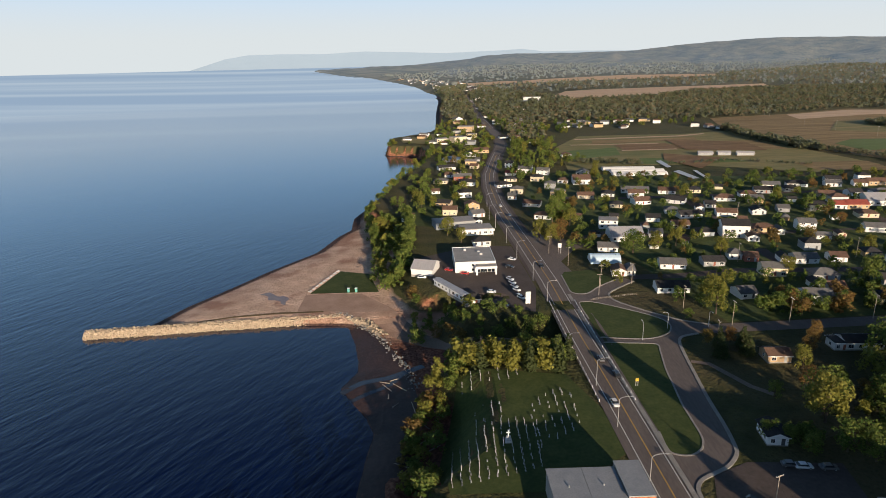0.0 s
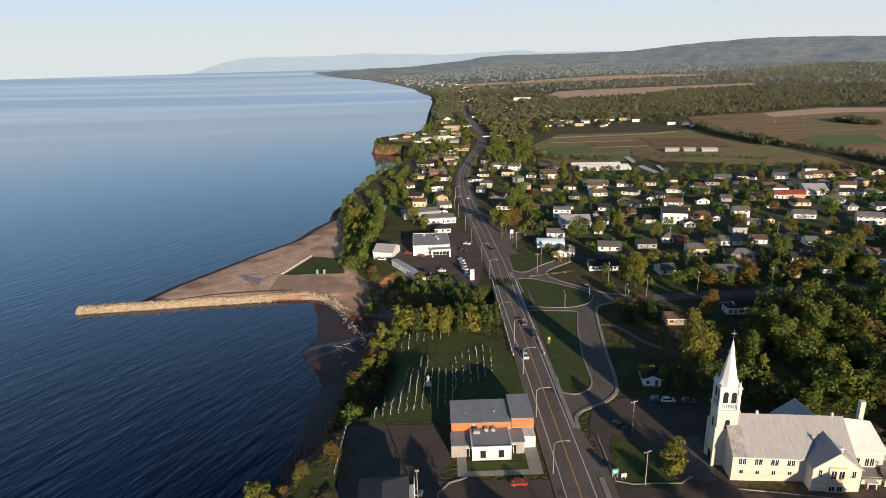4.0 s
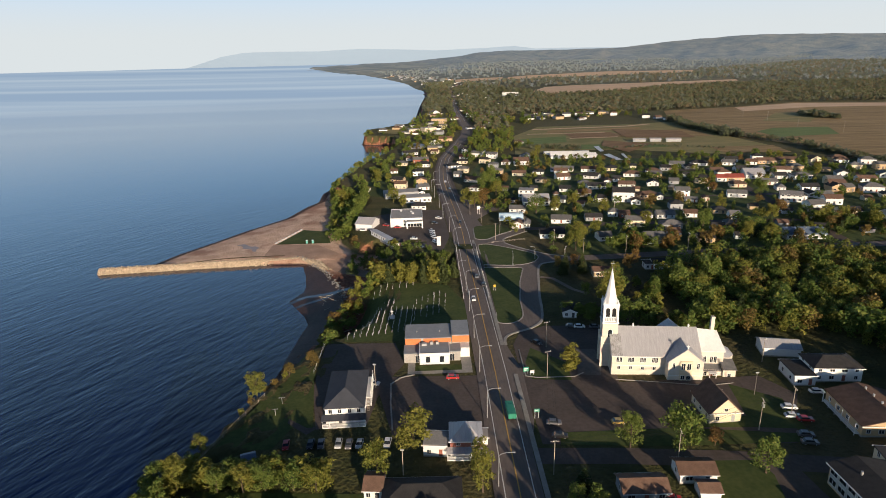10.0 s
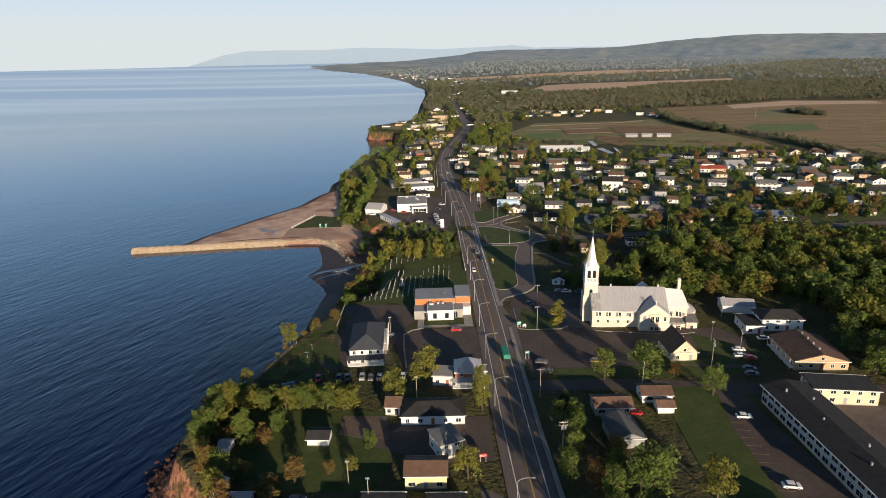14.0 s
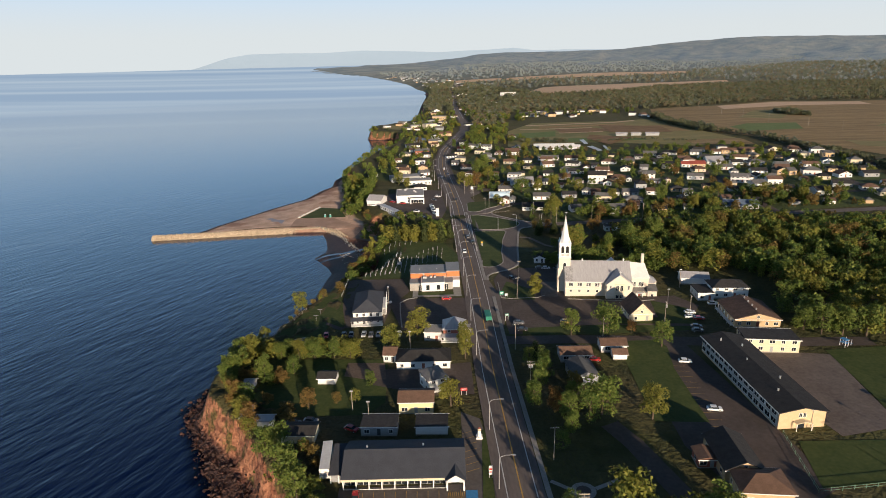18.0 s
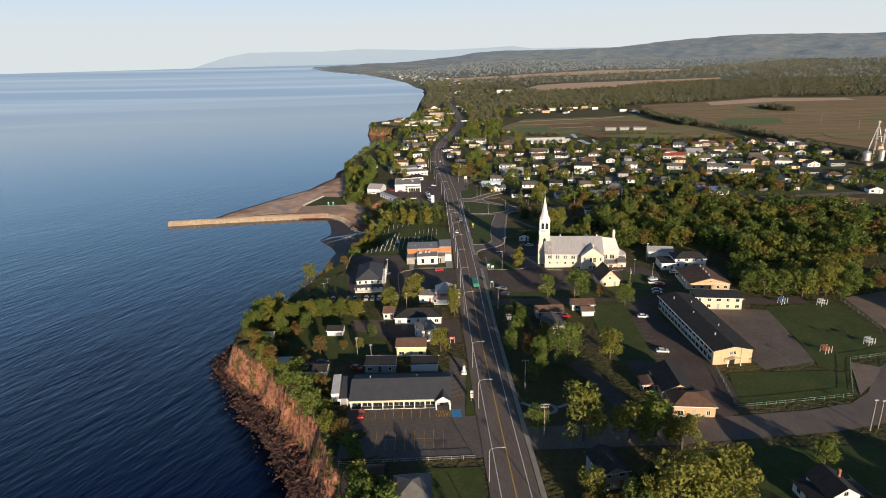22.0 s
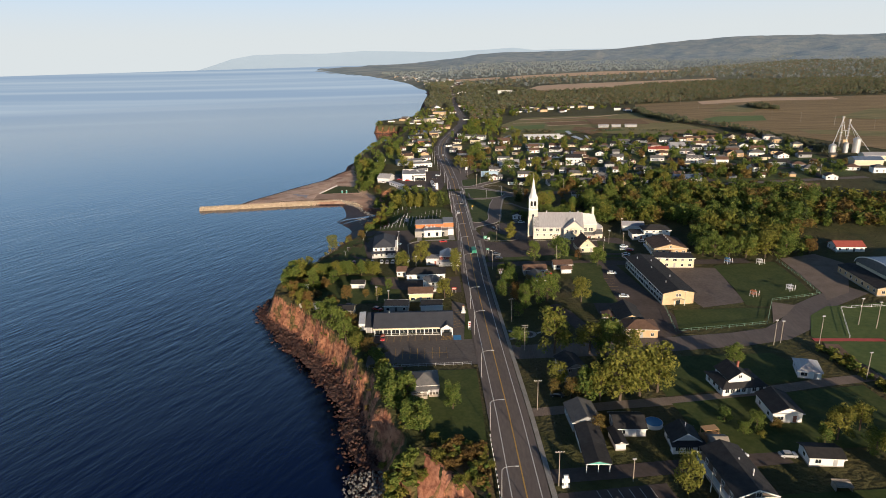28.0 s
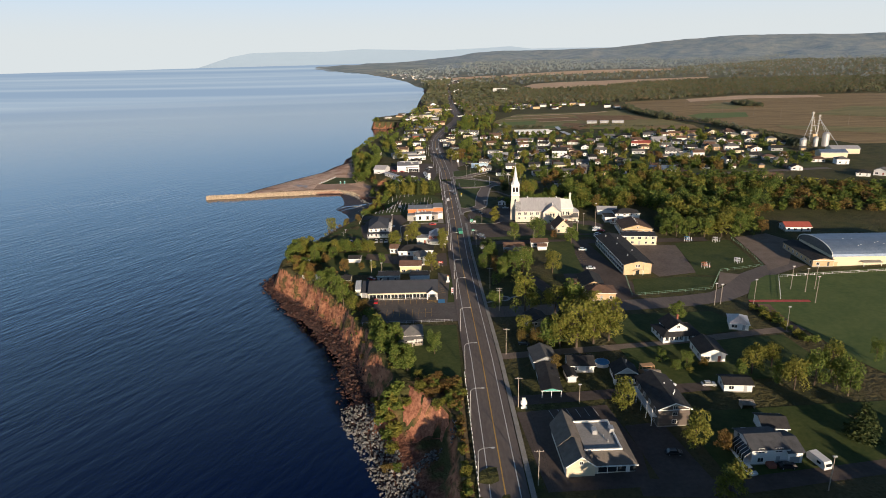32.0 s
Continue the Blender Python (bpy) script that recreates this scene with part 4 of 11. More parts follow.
# farm land further out
FARM = (((84, 600), (150, 612), (200, 600), (284, 536), (352, 556), (345, 650), (337, 752), (350, 830), (285, 822), (153, 852), (104, 760)), FIELD_O, "olive fallow land with vegetable beds"), \
       (((427, 350), (640, 330), (960, 520), (1120, 800), (931, 1046), (786, 1040), (674, 1085), (521, 1013), (391, 985), (366, 905), (352, 800), (345, 660), (392, 525), (406, 470)), FIELD_B, "wide brown ploughed land"), \
       (((94, 662), (108, 726), (168, 732), (158, 680)), FIELD_G, "green vegetable bed"), (((172, 706), (174, 735), (248, 735), (242, 700)), FIELD_B, "brown vegetable bed"), \
       (((150, 770), (158, 800), (282, 786), (276, 762)), FIELD_B, "brown vegetable bed"), (((262, 690), (268, 745), (332, 735), (330, 660)), FIELD_B, "brown ploughed bed"), \
       (((288, 543), (290, 584), (352, 574), (346, 527)), FIELD_B, "reddish brown ploughed strip"), (((160, 616), (168, 650), (240, 630), (260, 600), (205, 606)), FIELD_G, "rough green paddock"), \
       (((388, 626), (391, 680), (425, 704), (492, 701), (461, 631)), FIELD_G, "bright green field"), (((454, 786), (531, 893), (607, 899), (503, 756)), FIELD_O, "olive fallow strip"), \
       (((560, 380), (430, 480), (440, 520), (600, 440)), FIELD_O, "olive fallow strip"), (((650, 560), (560, 640), (700, 760), (800, 660)), FIELD_O, "olive fallow strip"), \
       (((500, 930), (520, 1000), (660, 1060), (800, 1020), (780, 960), (640, 975)), FIELD_Y, "pale stubble strip"), \
       (((139, 812), (139, 821), (211, 813), (270, 805), (305, 815), (305, 807), (270, 796), (211, 804)), FIELD_Y, "pale farm track along the beds"), (((123, 765), (123, 771), (224, 750), (223, 744)), FIELD_Y, "pale bed under plastic cover"), \
       (((171, 752), (230, 743), (233, 698), (171, 708)), FIELD_R, "dark brown vegetable bed"), (((240, 775), (314, 722), (306, 657), (233, 688)), FIELD_R, "brown fallow bed"), (((201, 671), (243, 627), (201, 576), (187, 632)), FIELD_R, "rusty brown bed"), \
       (((167, 702), (167, 708), (226, 699), (225, 693)), FIELD_Y, "pale bed under plastic cover"), (((172, 569), (179, 573), (181, 533), (175, 532)), PLASTIC, "pale plastic-covered bed"), (((177, 627), (183, 629), (179, 591), (174, 589)), PLASTIC, "pale plastic-covered bed"), (((190, 569), (193, 568), (188, 531), (185, 532)), PLASTIC, "pale plastic-covered bed"), \
       (((-84, 849), (-90, 884), (-35, 954), (-20, 1002), (-15, 925), (-33, 851), (-48, 829)), FIELD_O, "dry meadow on the headland"), \
       (((264, 1624), (342, 1813), (983, 1943), (934, 1819), (676, 1716), (489, 1536), (291, 1515)), FIELD_Y, "long pale stubble field"), \
       (((300, 2380), (330, 2620), (848, 2960), (1241, 2860), (1127, 2616), (712, 2492)), FIELD_Y, "long pale stubble field"), \
       (((100, 2480), (110, 2760), (310, 2640), (290, 2440)), FIELD_Y, "pale stubble field on the coast"), (((1500, 1500), (1620, 1760), (2300, 1900), (2200, 1600)), FIELD_Y, "far stubble field")
for rank, (corners, m, text) in enumerate(FARM):
    patch("field", corners, m, 0.22 + 0.035 * rank + (0.9 if corners[0][1] > 1400 else 0), text, "field", cell=24 if corners[0][1] < 1400 else 40)


# ---- small building kit ----
def block(bm, x0, x1, y0, y1, z0, z1, mat=0):
    v = [bm.verts.new(c) for c in ((x0, y0, z0), (x1, y0, z0), (x1, y1, z0), (x0, y1, z0), (x0, y0, z1), (x1, y0, z1), (x1, y1, z1), (x0, y1, z1))]
    for q in ((0, 3, 2, 1), (4, 5, 6, 7), (0, 1, 5, 4), (1, 2, 6, 5), (2, 3, 7, 6), (3, 0, 4, 7)):
        bm.faces.new([v[i] for i in q]).material_index = mat
    return v


def slab(bm, quad, thick, mat=0):
    """A flat board through four points, thick downwards."""
    a = [bm.verts.new(q) for q in quad]
    b = [bm.verts.new((q[0], q[1], q[2] - thick)) for q in quad]
    bm.faces.new(a).material_index = mat
    bm.faces.new(b[::-1]).material_index = mat
    for i in range(len(quad)):
        j = (i + 1) % len(quad)
        bm.faces.new((a[j], a[i], b[i], b[j])).material_index = mat


def rod(bm, a, b, r0, r1=None, sides=6, mat=0):
    a, b = Vector(a), Vector(b)
    r1 = r0 if r1 is None else r1
    d = (b - a).normalized()
    u = d.orthogonal().normalized()
    w = d.cross(u)
    ring = []
    for c, r in ((a, r0), (b, r1)):
        ring.append([bm.verts.new(c + (u * math.cos(t) + w * math.sin(t)) * r) for t in (2 * math.pi * i / sides for i in range(sides))])
    for i in range(sides):
        j = (i + 1) % sides
        bm.faces.new((ring[0][i], ring[0][j], ring[1][j], ring[1][i])).material_index = mat
    bm.faces.new(ring[0][::-1]).material_index = mat
    bm.faces.new(ring[1]).material_index = mat


WINDOWS = {}


PANES = {}


def window_mesh(w, h, whole):
    """A window's frame with its mullion; whole: the glass in the same mesh."""
    key = (round(w, 1), round(h, 1), whole)
    if key not in WINDOWS:
        w, h = key[:2]
        bm, gl = bmesh.new(), bmesh.new()
        loops = []
        for k, dep in ((0.1, 0.0), (0.1, -0.08), (0.0, -0.08), (0.0, -0.02)):
            loops.append([bm.verts.new(q) for q in ((-w / 2 - k, dep, -k), (w / 2 + k, dep, -k), (w / 2 + k, dep, h + k), (-w / 2 - k, dep, h + k))])
        for a, b in zip(loops, loops[1:]):
            for i in range(4):
                bm.faces.new((a[i], a[(i + 1) % 4], b[(i + 1) % 4], b[i]))
        block(bm, -0.03, 0.03, -0.06, -0.02, 0, h)
        q = ((-w / 2, -0.03, 0), (w / 2, -0.03, 0), (w / 2, -0.03, h), (-w / 2, -0.03, h))
        if whole:
            bm.faces.new([bm.verts.new(v) for v in q]).material_index = 1
        gl.faces.new([gl.verts.new(v) for v in q])
        for store, mesh, mats in ((WINDOWS, bm, (TRIM, GLASS)), (PANES, gl, (GLASS,))):
            me = bpy.data.meshes.new("window")
            mesh.to_mesh(me)
            mesh.free()
            for m in mats:
                me.materials.append(m)
            store[key] = me
    return key


def put_window(parent, x, y, z, turn, w=1.2, h=1.2, name="window", whole=False):
    key = window_mesh(w, h, whole)
    ob = new(name, WINDOWS[key])
    ob.parent = parent
    ob.matrix_basis = pose(x, y, z, 0, 0, turn)
    if not whole:
        pane = new("pane", PANES[key])
        pane.parent = ob
    return ob


def roof_mesh(bm, kind, w, d, h, pitch, over=0.45, along="x", thick=0.22):
    """A roof over a w by d plan with eaves at height h; returns the ridge's rise."""
    X0, Y0 = w / 2 + over, d / 2 + over
    if kind == "flat":
        block(bm, -w / 2 - 0.1, w / 2 + 0.1, -d / 2 - 0.1, d / 2 + 0.1, h, h + 0.35)
        return 0
    half = d / 2 if along == "x" else w / 2
    rise = half * pitch
    e = h - over * pitch
    t = rise + h
    if kind == "gable":
        if along == "x":
            slab(bm, ((-X0, -Y0, e), (X0, -Y0, e), (X0, 0, t), (-X0, 0, t)), thick)
            slab(bm, ((X0, Y0, e), (-X0, Y0, e), (-X0, 0, t), (X0, 0, t)), thick)
        else:
            slab(bm, ((-X0, Y0, e), (-X0, -Y0, e), (0, -Y0, t), (0, Y0, t)), thick)
            slab(bm, ((X0, -Y0, e), (X0, Y0, e), (0, Y0, t), (0, -Y0, t)), thick)
    else:
        run = min(w, d) / 2
        if w >= d:
            r0, r1 = (-w / 2 + run, 0, t), (w / 2 - run, 0, t)
        else:
            r0, r1 = (0, -d / 2 + run, t), (0, d / 2 - run, t)
        c = [(-X0, -Y0, e), (X0, -Y0, e), (X0, Y0, e), (-X0, Y0, e)]
        if w >= d:
            quads = ((c[0], c[1], r1, r0), (c[2], c[3], r0, r1), (c[1], c[2], r1), (c[3], c[0], r0))
        else:
            quads = ((c[1], c[2], r1, r0), (c[3], c[0], r0, r1), (c[0], c[1], r0), (c[2], c[3], r1))
        for q in quads:
            slab(bm, q, thick)
    return rise


def house(x, y, turn, w, d, h, roof="gable", wall=None, cover=None, pitch=0.42, along="x", label="white wooden house with a dark shingle roof",
          name="house", openings=True, chimney=False, porch=False, category="house", group="", base=None, lift=0.0, storeys=0):
    """A house whose plan is centred at x, y: wall, roof, windows, door, chimney."""
    wall, cover = wall or WHITE, cover or SH_BLACK
    root = new(name)
    z = float(height(x, y)) if base is None else base
    root.matrix_basis = pose(x, y, z + lift, 0, 0, turn)
    tagged(root, label, category, group)
    bm = bmesh.new()
    block(bm, -w / 2, w / 2, -d / 2, d / 2, -1.0 - lift, h)
    if roof == "gable":
        rise = (d if along == "x" else w) / 2 * pitch
        t = h + rise - 0.12
        if along == "x":
            for sx in (-w / 2, w / 2):
                a = [bm.verts.new(q) for q in ((sx, -d / 2, h), (sx, d / 2, h), (sx, 0, t))]
                bm.faces.new(a if sx > 0 else a[::-1])
        else:
            for sy in (-d / 2, d / 2):
                a = [bm.verts.new(q) for q in ((-w / 2, sy, h), (w / 2, sy, h), (0, sy, t))]
                bm.faces.new(a if sy < 0 else a[::-1])
    part("wall", bm, wall, root)
    bm = bmesh.new()
    rise = roof_mesh(bm, roof, w, d, h, pitch, along=along)
    part("roof", bm, cover, root)
    if not group:
        for sy in (-1, 1):
            bm = bmesh.new()
            block(bm, -w / 2 - 0.45, w / 2 + 0.45, sy * (d / 2 + 0.47) - 0.05, sy * (d / 2 + 0.47) + 0.05, h - 0.42 if roof != "flat" else h + 0.02, h - 0.2 if roof != "flat" else h + 0.3)
            part("fascia", bm, TRIM, root)
        bm = bmesh.new()
        block(bm, -w / 2 - 0.03, w / 2 + 0.03, -d / 2 - 0.03, d / 2 + 0.03, -1.0 - lift, 0.35)
        part("foundation", bm, CONCRETE, root)
    if openings:
        floors = storeys or (2 if h > 4.6 else 1)
        for f in range(floors):
            zz = 1.0 + f * 2.7
            k = max(2, int(w / 3.2))
            for i in range(k):
                px = -w / 2 + w * (i + 0.5) / k
                if f == 0 and i == k // 2:
                    bm = bmesh.new()
                    block(bm, px - 0.5, px + 0.5, -d / 2 - 0.06, -d / 2, 0.3, 2.4)
                    part("door", bm, (GREYSIDE, DARKSIDE, BRICKRED)[int(abs(x * 7 + y)) % 3], root)
                    continue
                put_window(root, px, -d / 2, zz, 0, (1.0, 1.4, 1.8)[(i + int(abs(x))) % 3], 1.2, whole=bool(group))
                if i % 2 == 0 and not group:
                    put_window(root, px, d / 2, zz, 180, 1.2, 1.1, whole=bool(group))
            k = max(1, int(d / 4))
            for i in range(k):
                py = -d / 2 + d * (i + 0.5) / k
                if not group:
                    put_window(root, -w / 2, py, zz, -90, 1.1, 1.2, whole=bool(group))
                put_window(root, w / 2, py, zz, 90, 1.1, 1.2, whole=bool(group))
        if roof == "gable" and along == "y" and rise > 1.8:
            put_window(root, 0, -d / 2, h + 0.2, 0, 0.9, 0.9)
    if chimney:
        bm = bmesh.new()
        block(bm, w * 0.22, w * 0.22 + 0.7, -0.35, 0.35, h + 0.2, h + rise + 0.9)
        block(bm, w * 0.22 - 0.08, w * 0.22 + 0.78, -0.43, 0.43, h + rise + 0.75, h + rise + 0.95)
        part("chimney", bm, BRICKRED, root)
    if porch:
        bm = bmesh.new()
        y0 = -d / 2 - 2.2
        block(bm, -w / 2, w / 2, y0, -d / 2 - 0.02, 0.25, 0.42)
        for i in range(6):
            px = -w / 2 + 0.1 + (w - 0.2) * i / 5
            block(bm, px - 0.06, px + 0.06, y0, y0 + 0.12, 0.42, 2.5)
        block(bm, -w / 2, w / 2, y0, y0 + 0.07, 1.25, 1.33)
        slab(bm, ((-w / 2 - 0.2, y0 - 0.3, 2.5), (w / 2 + 0.2, y0 - 0.3, 2.5), (w / 2 + 0.2, -d / 2 - 0.01, 2.95), (-w / 2 - 0.2, -d / 2 - 0.01, 2.95)), 0.15)
        part("porch", bm, TRIM, root)
    return root


# ---- trees ----
def leaf_quad(vs, fs, c, out, size, rng):
    n = (out + Vector((rng.uniform(-1.0, 1.0), rng.uniform(-1.0, 1.0), rng.uniform(-0.8, 1.0)))).normalized()
    u = n.orthogonal().normalized()
    u = (Matrix.Rotation(rng.uniform(0, 6.28), 3, n) @ u)
    w = n.cross(u)
    a, b = size * rng.uniform(0.6, 1.2), size * rng.uniform(0.5, 1.0)
    k = len(vs)
    vs += [c - u * a - w * b * 0.4, c - w * b, c + u * a - w * b * 0.3 - n * size * 0.25, c + u * a * 0.6 + w * b, c - u * a * 0.7 + w * b * 0.8 - n * size * 0.2]
    fs.append((k, k + 1, k + 2, k + 3, k + 4))


def crown_mesh(seed, count, leaf, shape="round", lobes=11, few=4):
    """A crown of unit height 1 over the ground and about 0.8 wide, as loose clumps of leaves on several lobes."""
    rng = random.Random(seed)
    vs, fs = [], []
    balls = []
    if shape == "round":
        for i in range(lobes):
            a, h = rng.uniform(0, 6.28), rng.uniform(0.20, 0.88)
            reach = 0.27 * math.sqrt(max(0.05, 1 - ((h - 0.46) / 0.52) ** 2)) * rng.uniform(0.55, 1.15)
            balls.append((Vector((math.cos(a) * reach, math.sin(a) * reach, h)), rng.uniform(0.06, 0.15)))
        balls.append((Vector((0, 0, 0.6)), 0.24))
    elif shape == "tall":
        for i in range(lobes):
            h = 0.16 + 0.78 * i / lobes
            a = rng.uniform(0, 6.28)
            r = 0.13 * (1.15 - abs(h - 0.42))
            balls.append((Vector((math.cos(a) * r * 0.7, math.sin(a) * r * 0.7, h)), r * rng.uniform(0.75, 1.1)))
    else:
        for i in range(lobes):
            h = 0.10 + 0.86 * i / lobes
            balls.append((Vector((0, 0, h)), 0.23 * (1 - h) + 0.025))
    total = sum(r * r for c, r in balls)
    for c, r in balls:
        for i in range(max(few, int(count * r * r / total))):
            d = Vector((rng.gauss(0, 1), rng.gauss(0, 1), rng.gauss(0.25, 1))).normalized()
            if shape == "spire":
                d.z *= 0.5
            q = c + d * r * rng.uniform(0.62, 1.08)
            leaf_quad(vs, fs, q, d, leaf * rng.uniform(0.7, 1.3), rng)
    return vs, fs


def trunk_mesh(seed, shape):
    rng = random.Random(seed)
    bm = bmesh.new()
    rod(bm, (0, 0, -0.06), (0.01, 0.0, 0.34), 0.026, 0.019, 7)
    rod(bm, (0.01, 0, 0.33), (0.0, 0.02, 0.72), 0.019, 0.006, 6)
    for i in range(6 if shape != "spire" else 2):
        a, h = rng.uniform(0, 6.28), rng.uniform(0.26, 0.5)
        e = (math.cos(a) * 0.2, math.sin(a) * 0.2, h + rng.uniform(0.12, 0.26))
        rod(bm, (0.006, 0, h), e, 0.010, 0.003, 5)
    me = bpy.data.meshes.new("trunk")
    bm.to_mesh(me)
    bm.free()
    me.materials.append(BARK)
    return me


CROWNS, TRUNKS = {}, {}
KINDS = {"green": (LEAF, "round"), "yellow": (LEAF_Y, "round"), "orange": (LEAF_O, "round"), "tall": (LEAF, "tall"), "ytall": (LEAF_Y, "tall"), "spire": (LEAF_D, "spire")}
for kind, (leafy, shape) in KINDS.items():
    for s in range(4):
        vs, fs = crown_mesh(s * 17 + len(kind), 1700, 0.026, shape, 26 if shape == "round" else 14)
        me = bpy.data.meshes.new("crown")
        me.from_pydata(vs, [], [f[:4] for f in fs])
        me.materials.append(leafy)
        CROWNS[kind, s] = me
        TRUNKS[kind, s] = trunk_mesh(s, shape)
WORDS = {"green": "broad leafy tree with a dense green crown", "yellow": "leafy tree turning yellow in early autumn", "orange": "small tree with orange autumn leaves",
         "tall": "tall narrow green poplar-like tree", "ytall": "tall narrow tree with yellowing leaves", "spire": "dark green pointed conifer"}
tree_dice = random.Random(5)


def tree(x, y, tall, kind="green", wide=1.0, group="", name="tree", z=None):
    s = tree_dice.randrange(4)
    broad = 1.16 if KINDS[kind][1] == "round" else 1.1
    root = new(name)
    root.matrix_basis = Matrix.LocRotScale((x, y, float(height(x, y)) - 0.1 if z is None else z), Euler((0, 0, tree_dice.uniform(0, 6.28))), (tall * wide * broad, tall * wide * broad, tall * (1.28 if KINDS[kind][1] == "round" else 1.0)))
    for nm, me in (("trunk", TRUNKS[kind, s]), ("crown", CROWNS[kind, s])):
        ob = new(nm, me)
        ob.parent = root
    return tagged(root, WORDS[kind], "tree", group)


def bush(x, y, tall, kind="green", wide=1.7, z=None):
    s = tree_dice.randrange(4)
    ob = new("bush", CROWNS[kind, s])
    ob.matrix_basis = Matrix.LocRotScale((x, y, (float(height(x, y)) if z is None else z) - tall * 0.22), Euler((0, 0, tree_dice.uniform(0, 6.28))), (tall * wide, tall * wide, tall * 1.1))
    return tagged(ob, {"green": "dense low green shrub on the bank", "yellow": "low yellowing shrub on the bank", "orange": "low rust-coloured autumn shrub", "spire": "dark low conifer shrub on grass"}.get(kind, "low leafy shrub on the bank"), "shrub")


def inside(x, y, poly):
    hit = False
    for (x0, y0), (x1, y1) in zip(poly, poly[1:] + poly[:1]):
        if (y0 > y) != (y1 > y) and x < (x1 - x0) * (y - y0) / (y1 - y0) + x0:
            hit = not hit
    return hit


def crown_low(seed, leaves, leaf, shape="round"):
    """A plainer crown of four-cornered leaf clumps, for joined woods."""
    vs, fs = crown_mesh(seed, leaves, leaf, shape, 13 if leaves > 150 else 5, 4 if leaves > 150 else 1)
    return vs, [f[:4] for f in fs]


MATS = {"green": 0, "tall": 0, "yellow": 1, "ytall": 1, "orange": 2, "spire": 3}


def joined(name, rows, seed, label, leaves, leaf, mats):
    """Many trees in one mesh; rows of x, y, height, width, kind."""
    protos = {sh: [crown_low(seed + k, leaves, leaf, sh) for k in range(5)] for sh in ("round", "tall", "spire")}
    rng = random.Random(seed)
    plan = [(rng.choice(protos[KINDS[kind][1]]), x, y, h, h * w * (1.05 if KINDS[kind][1] == "round" else 1.0), rng.uniform(0, 6.28), MATS[kind]) for x, y, h, w, kind in rows]
    return planted(name, plan, label, mats)


def planted(name, plan, label, mats):
    """One mesh from many copies of crowns: rows of crown, x, y, height, width, turn, material."""
    vs, fs, ms, k = [], [], [], 0
    for (pv, pf), x, y, h, w, a, m in plan:
        v = np.array(pv)
        ca, sa, z = math.cos(a) * w, math.sin(a) * w, float(height(x, y))
        v = np.stack((x + v[:, 0] * ca - v[:, 1] * sa, y + v[:, 0] * sa + v[:, 1] * ca, z + (v[:, 2] - 0.11) * h), 1)
        off = v - np.array(MID)
        d = np.linalg.norm(off, axis=1, keepdims=True)
        v = np.where(d < 2200, v, np.array(MID) + off * (2200 + 2500 * (1 - np.exp(-(np.maximum(d, 2200) - 2200) / 5200))) / d)
        vs.append(v)
        fs.append(np.array(pf) + k)
        ms.append(np.full(len(pf), m))
        k += len(v)
    v, f, m = np.concatenate(vs), np.concatenate(fs), np.concatenate(ms)
    me = bpy.data.meshes.new(name)
    me.vertices.add(len(v))
    me.vertices.foreach_set("co", v.astype(np.float32).ravel())
    me.loops.add(f.size)
    me.loops.foreach_set("vertex_index", f.astype(np.int32).ravel())
    me.polygons.add(len(f))
    me.polygons.foreach_set("loop_start", np.arange(0, f.size, 4, dtype=np.int32))
    me.polygons.foreach_set("material_index", m.astype(np.int32))
    for q in mats:
        me.materials.append(q)
    me.update(calc_edges=True)
    return tagged(new(name, me), label, "trees", kind="stuff")


def grove(poly, gap, tall, mix, seed, wide=1.0, low=0.7, label="dense mixed wood turning in early autumn", leaves=520, leaf=0.04):
    rng = random.Random(seed)
    poly = list(poly)
    lo = [min(c[i] for c in poly) for i in (0, 1)]
    hi = [max(c[i] for c in poly) for i in (0, 1)]
    done, rows = [], []
    for _ in range(int((hi[0] - lo[0]) * (hi[1] - lo[1]) / gap ** 2 * 6)):
        x, y = rng.uniform(lo[0], hi[0]), rng.uniform(lo[1], hi[1])
        if inside(x, y, poly) and all((x - a) ** 2 + (y - b) ** 2 > gap * gap for a, b in done):
            done.append((x, y))
            rows.append((x, y, tall * rng.uniform(low, 1.15), wide * rng.uniform(0.85, 1.2), rng.choice(mix)))
    return joined("wood", rows, seed, label, leaves, leaf, [LEAF, LEAF_Y, LEAF_O, LEAF_D])


def woods(name, poly, count, tall, seed, label, leaves=26, leaf=0.16, orange=0.12, mats=(FAR_A, FAR_B, FAR_C), clear=()):
    """Far wood: one mesh of many small crowns."""
    rng = random.Random(seed)
    poly = list(poly)
    lo = [min(c[i] for c in poly) for i in (0, 1)]
    hi = [max(c[i] for c in poly) for i in (0, 1)]
    protos = [crown_low(seed + k, leaves, leaf) for k in range(6)]
    plan = []
    while count > 0:
        x, y = rng.uniform(lo[0], hi[0]), rng.uniform(lo[1], hi[1])
        count -= 1
        if inside(x, y, poly) and not any(inside(x, y, list(f)) for f in clear):
            h = tall * rng.uniform(0.65, 1.2)
            m = 1 if rng.random() < orange else (2 if rng.random() < 0.25 else 0)
            plan.append((rng.choice(protos), x, y, h, h * rng.uniform(0.9, 1.3), rng.uniform(0, 6.28), m))
    return planted(name, plan, label, mats)


# ---- houses ----
def thing(name, x, y, turn, label, category, z=None, group=""):
    root = new(name)
    root.matrix_basis = pose(x, y, float(height(x, y)) if z is None else z, 0, 0, turn)
    return tagged(root, label, category, group)


def boxes(name, parent, material, rows, label=""):
    bm = bmesh.new()
    for r in rows:
        block(bm, *r)
    return part(name, bm, material, parent, label)


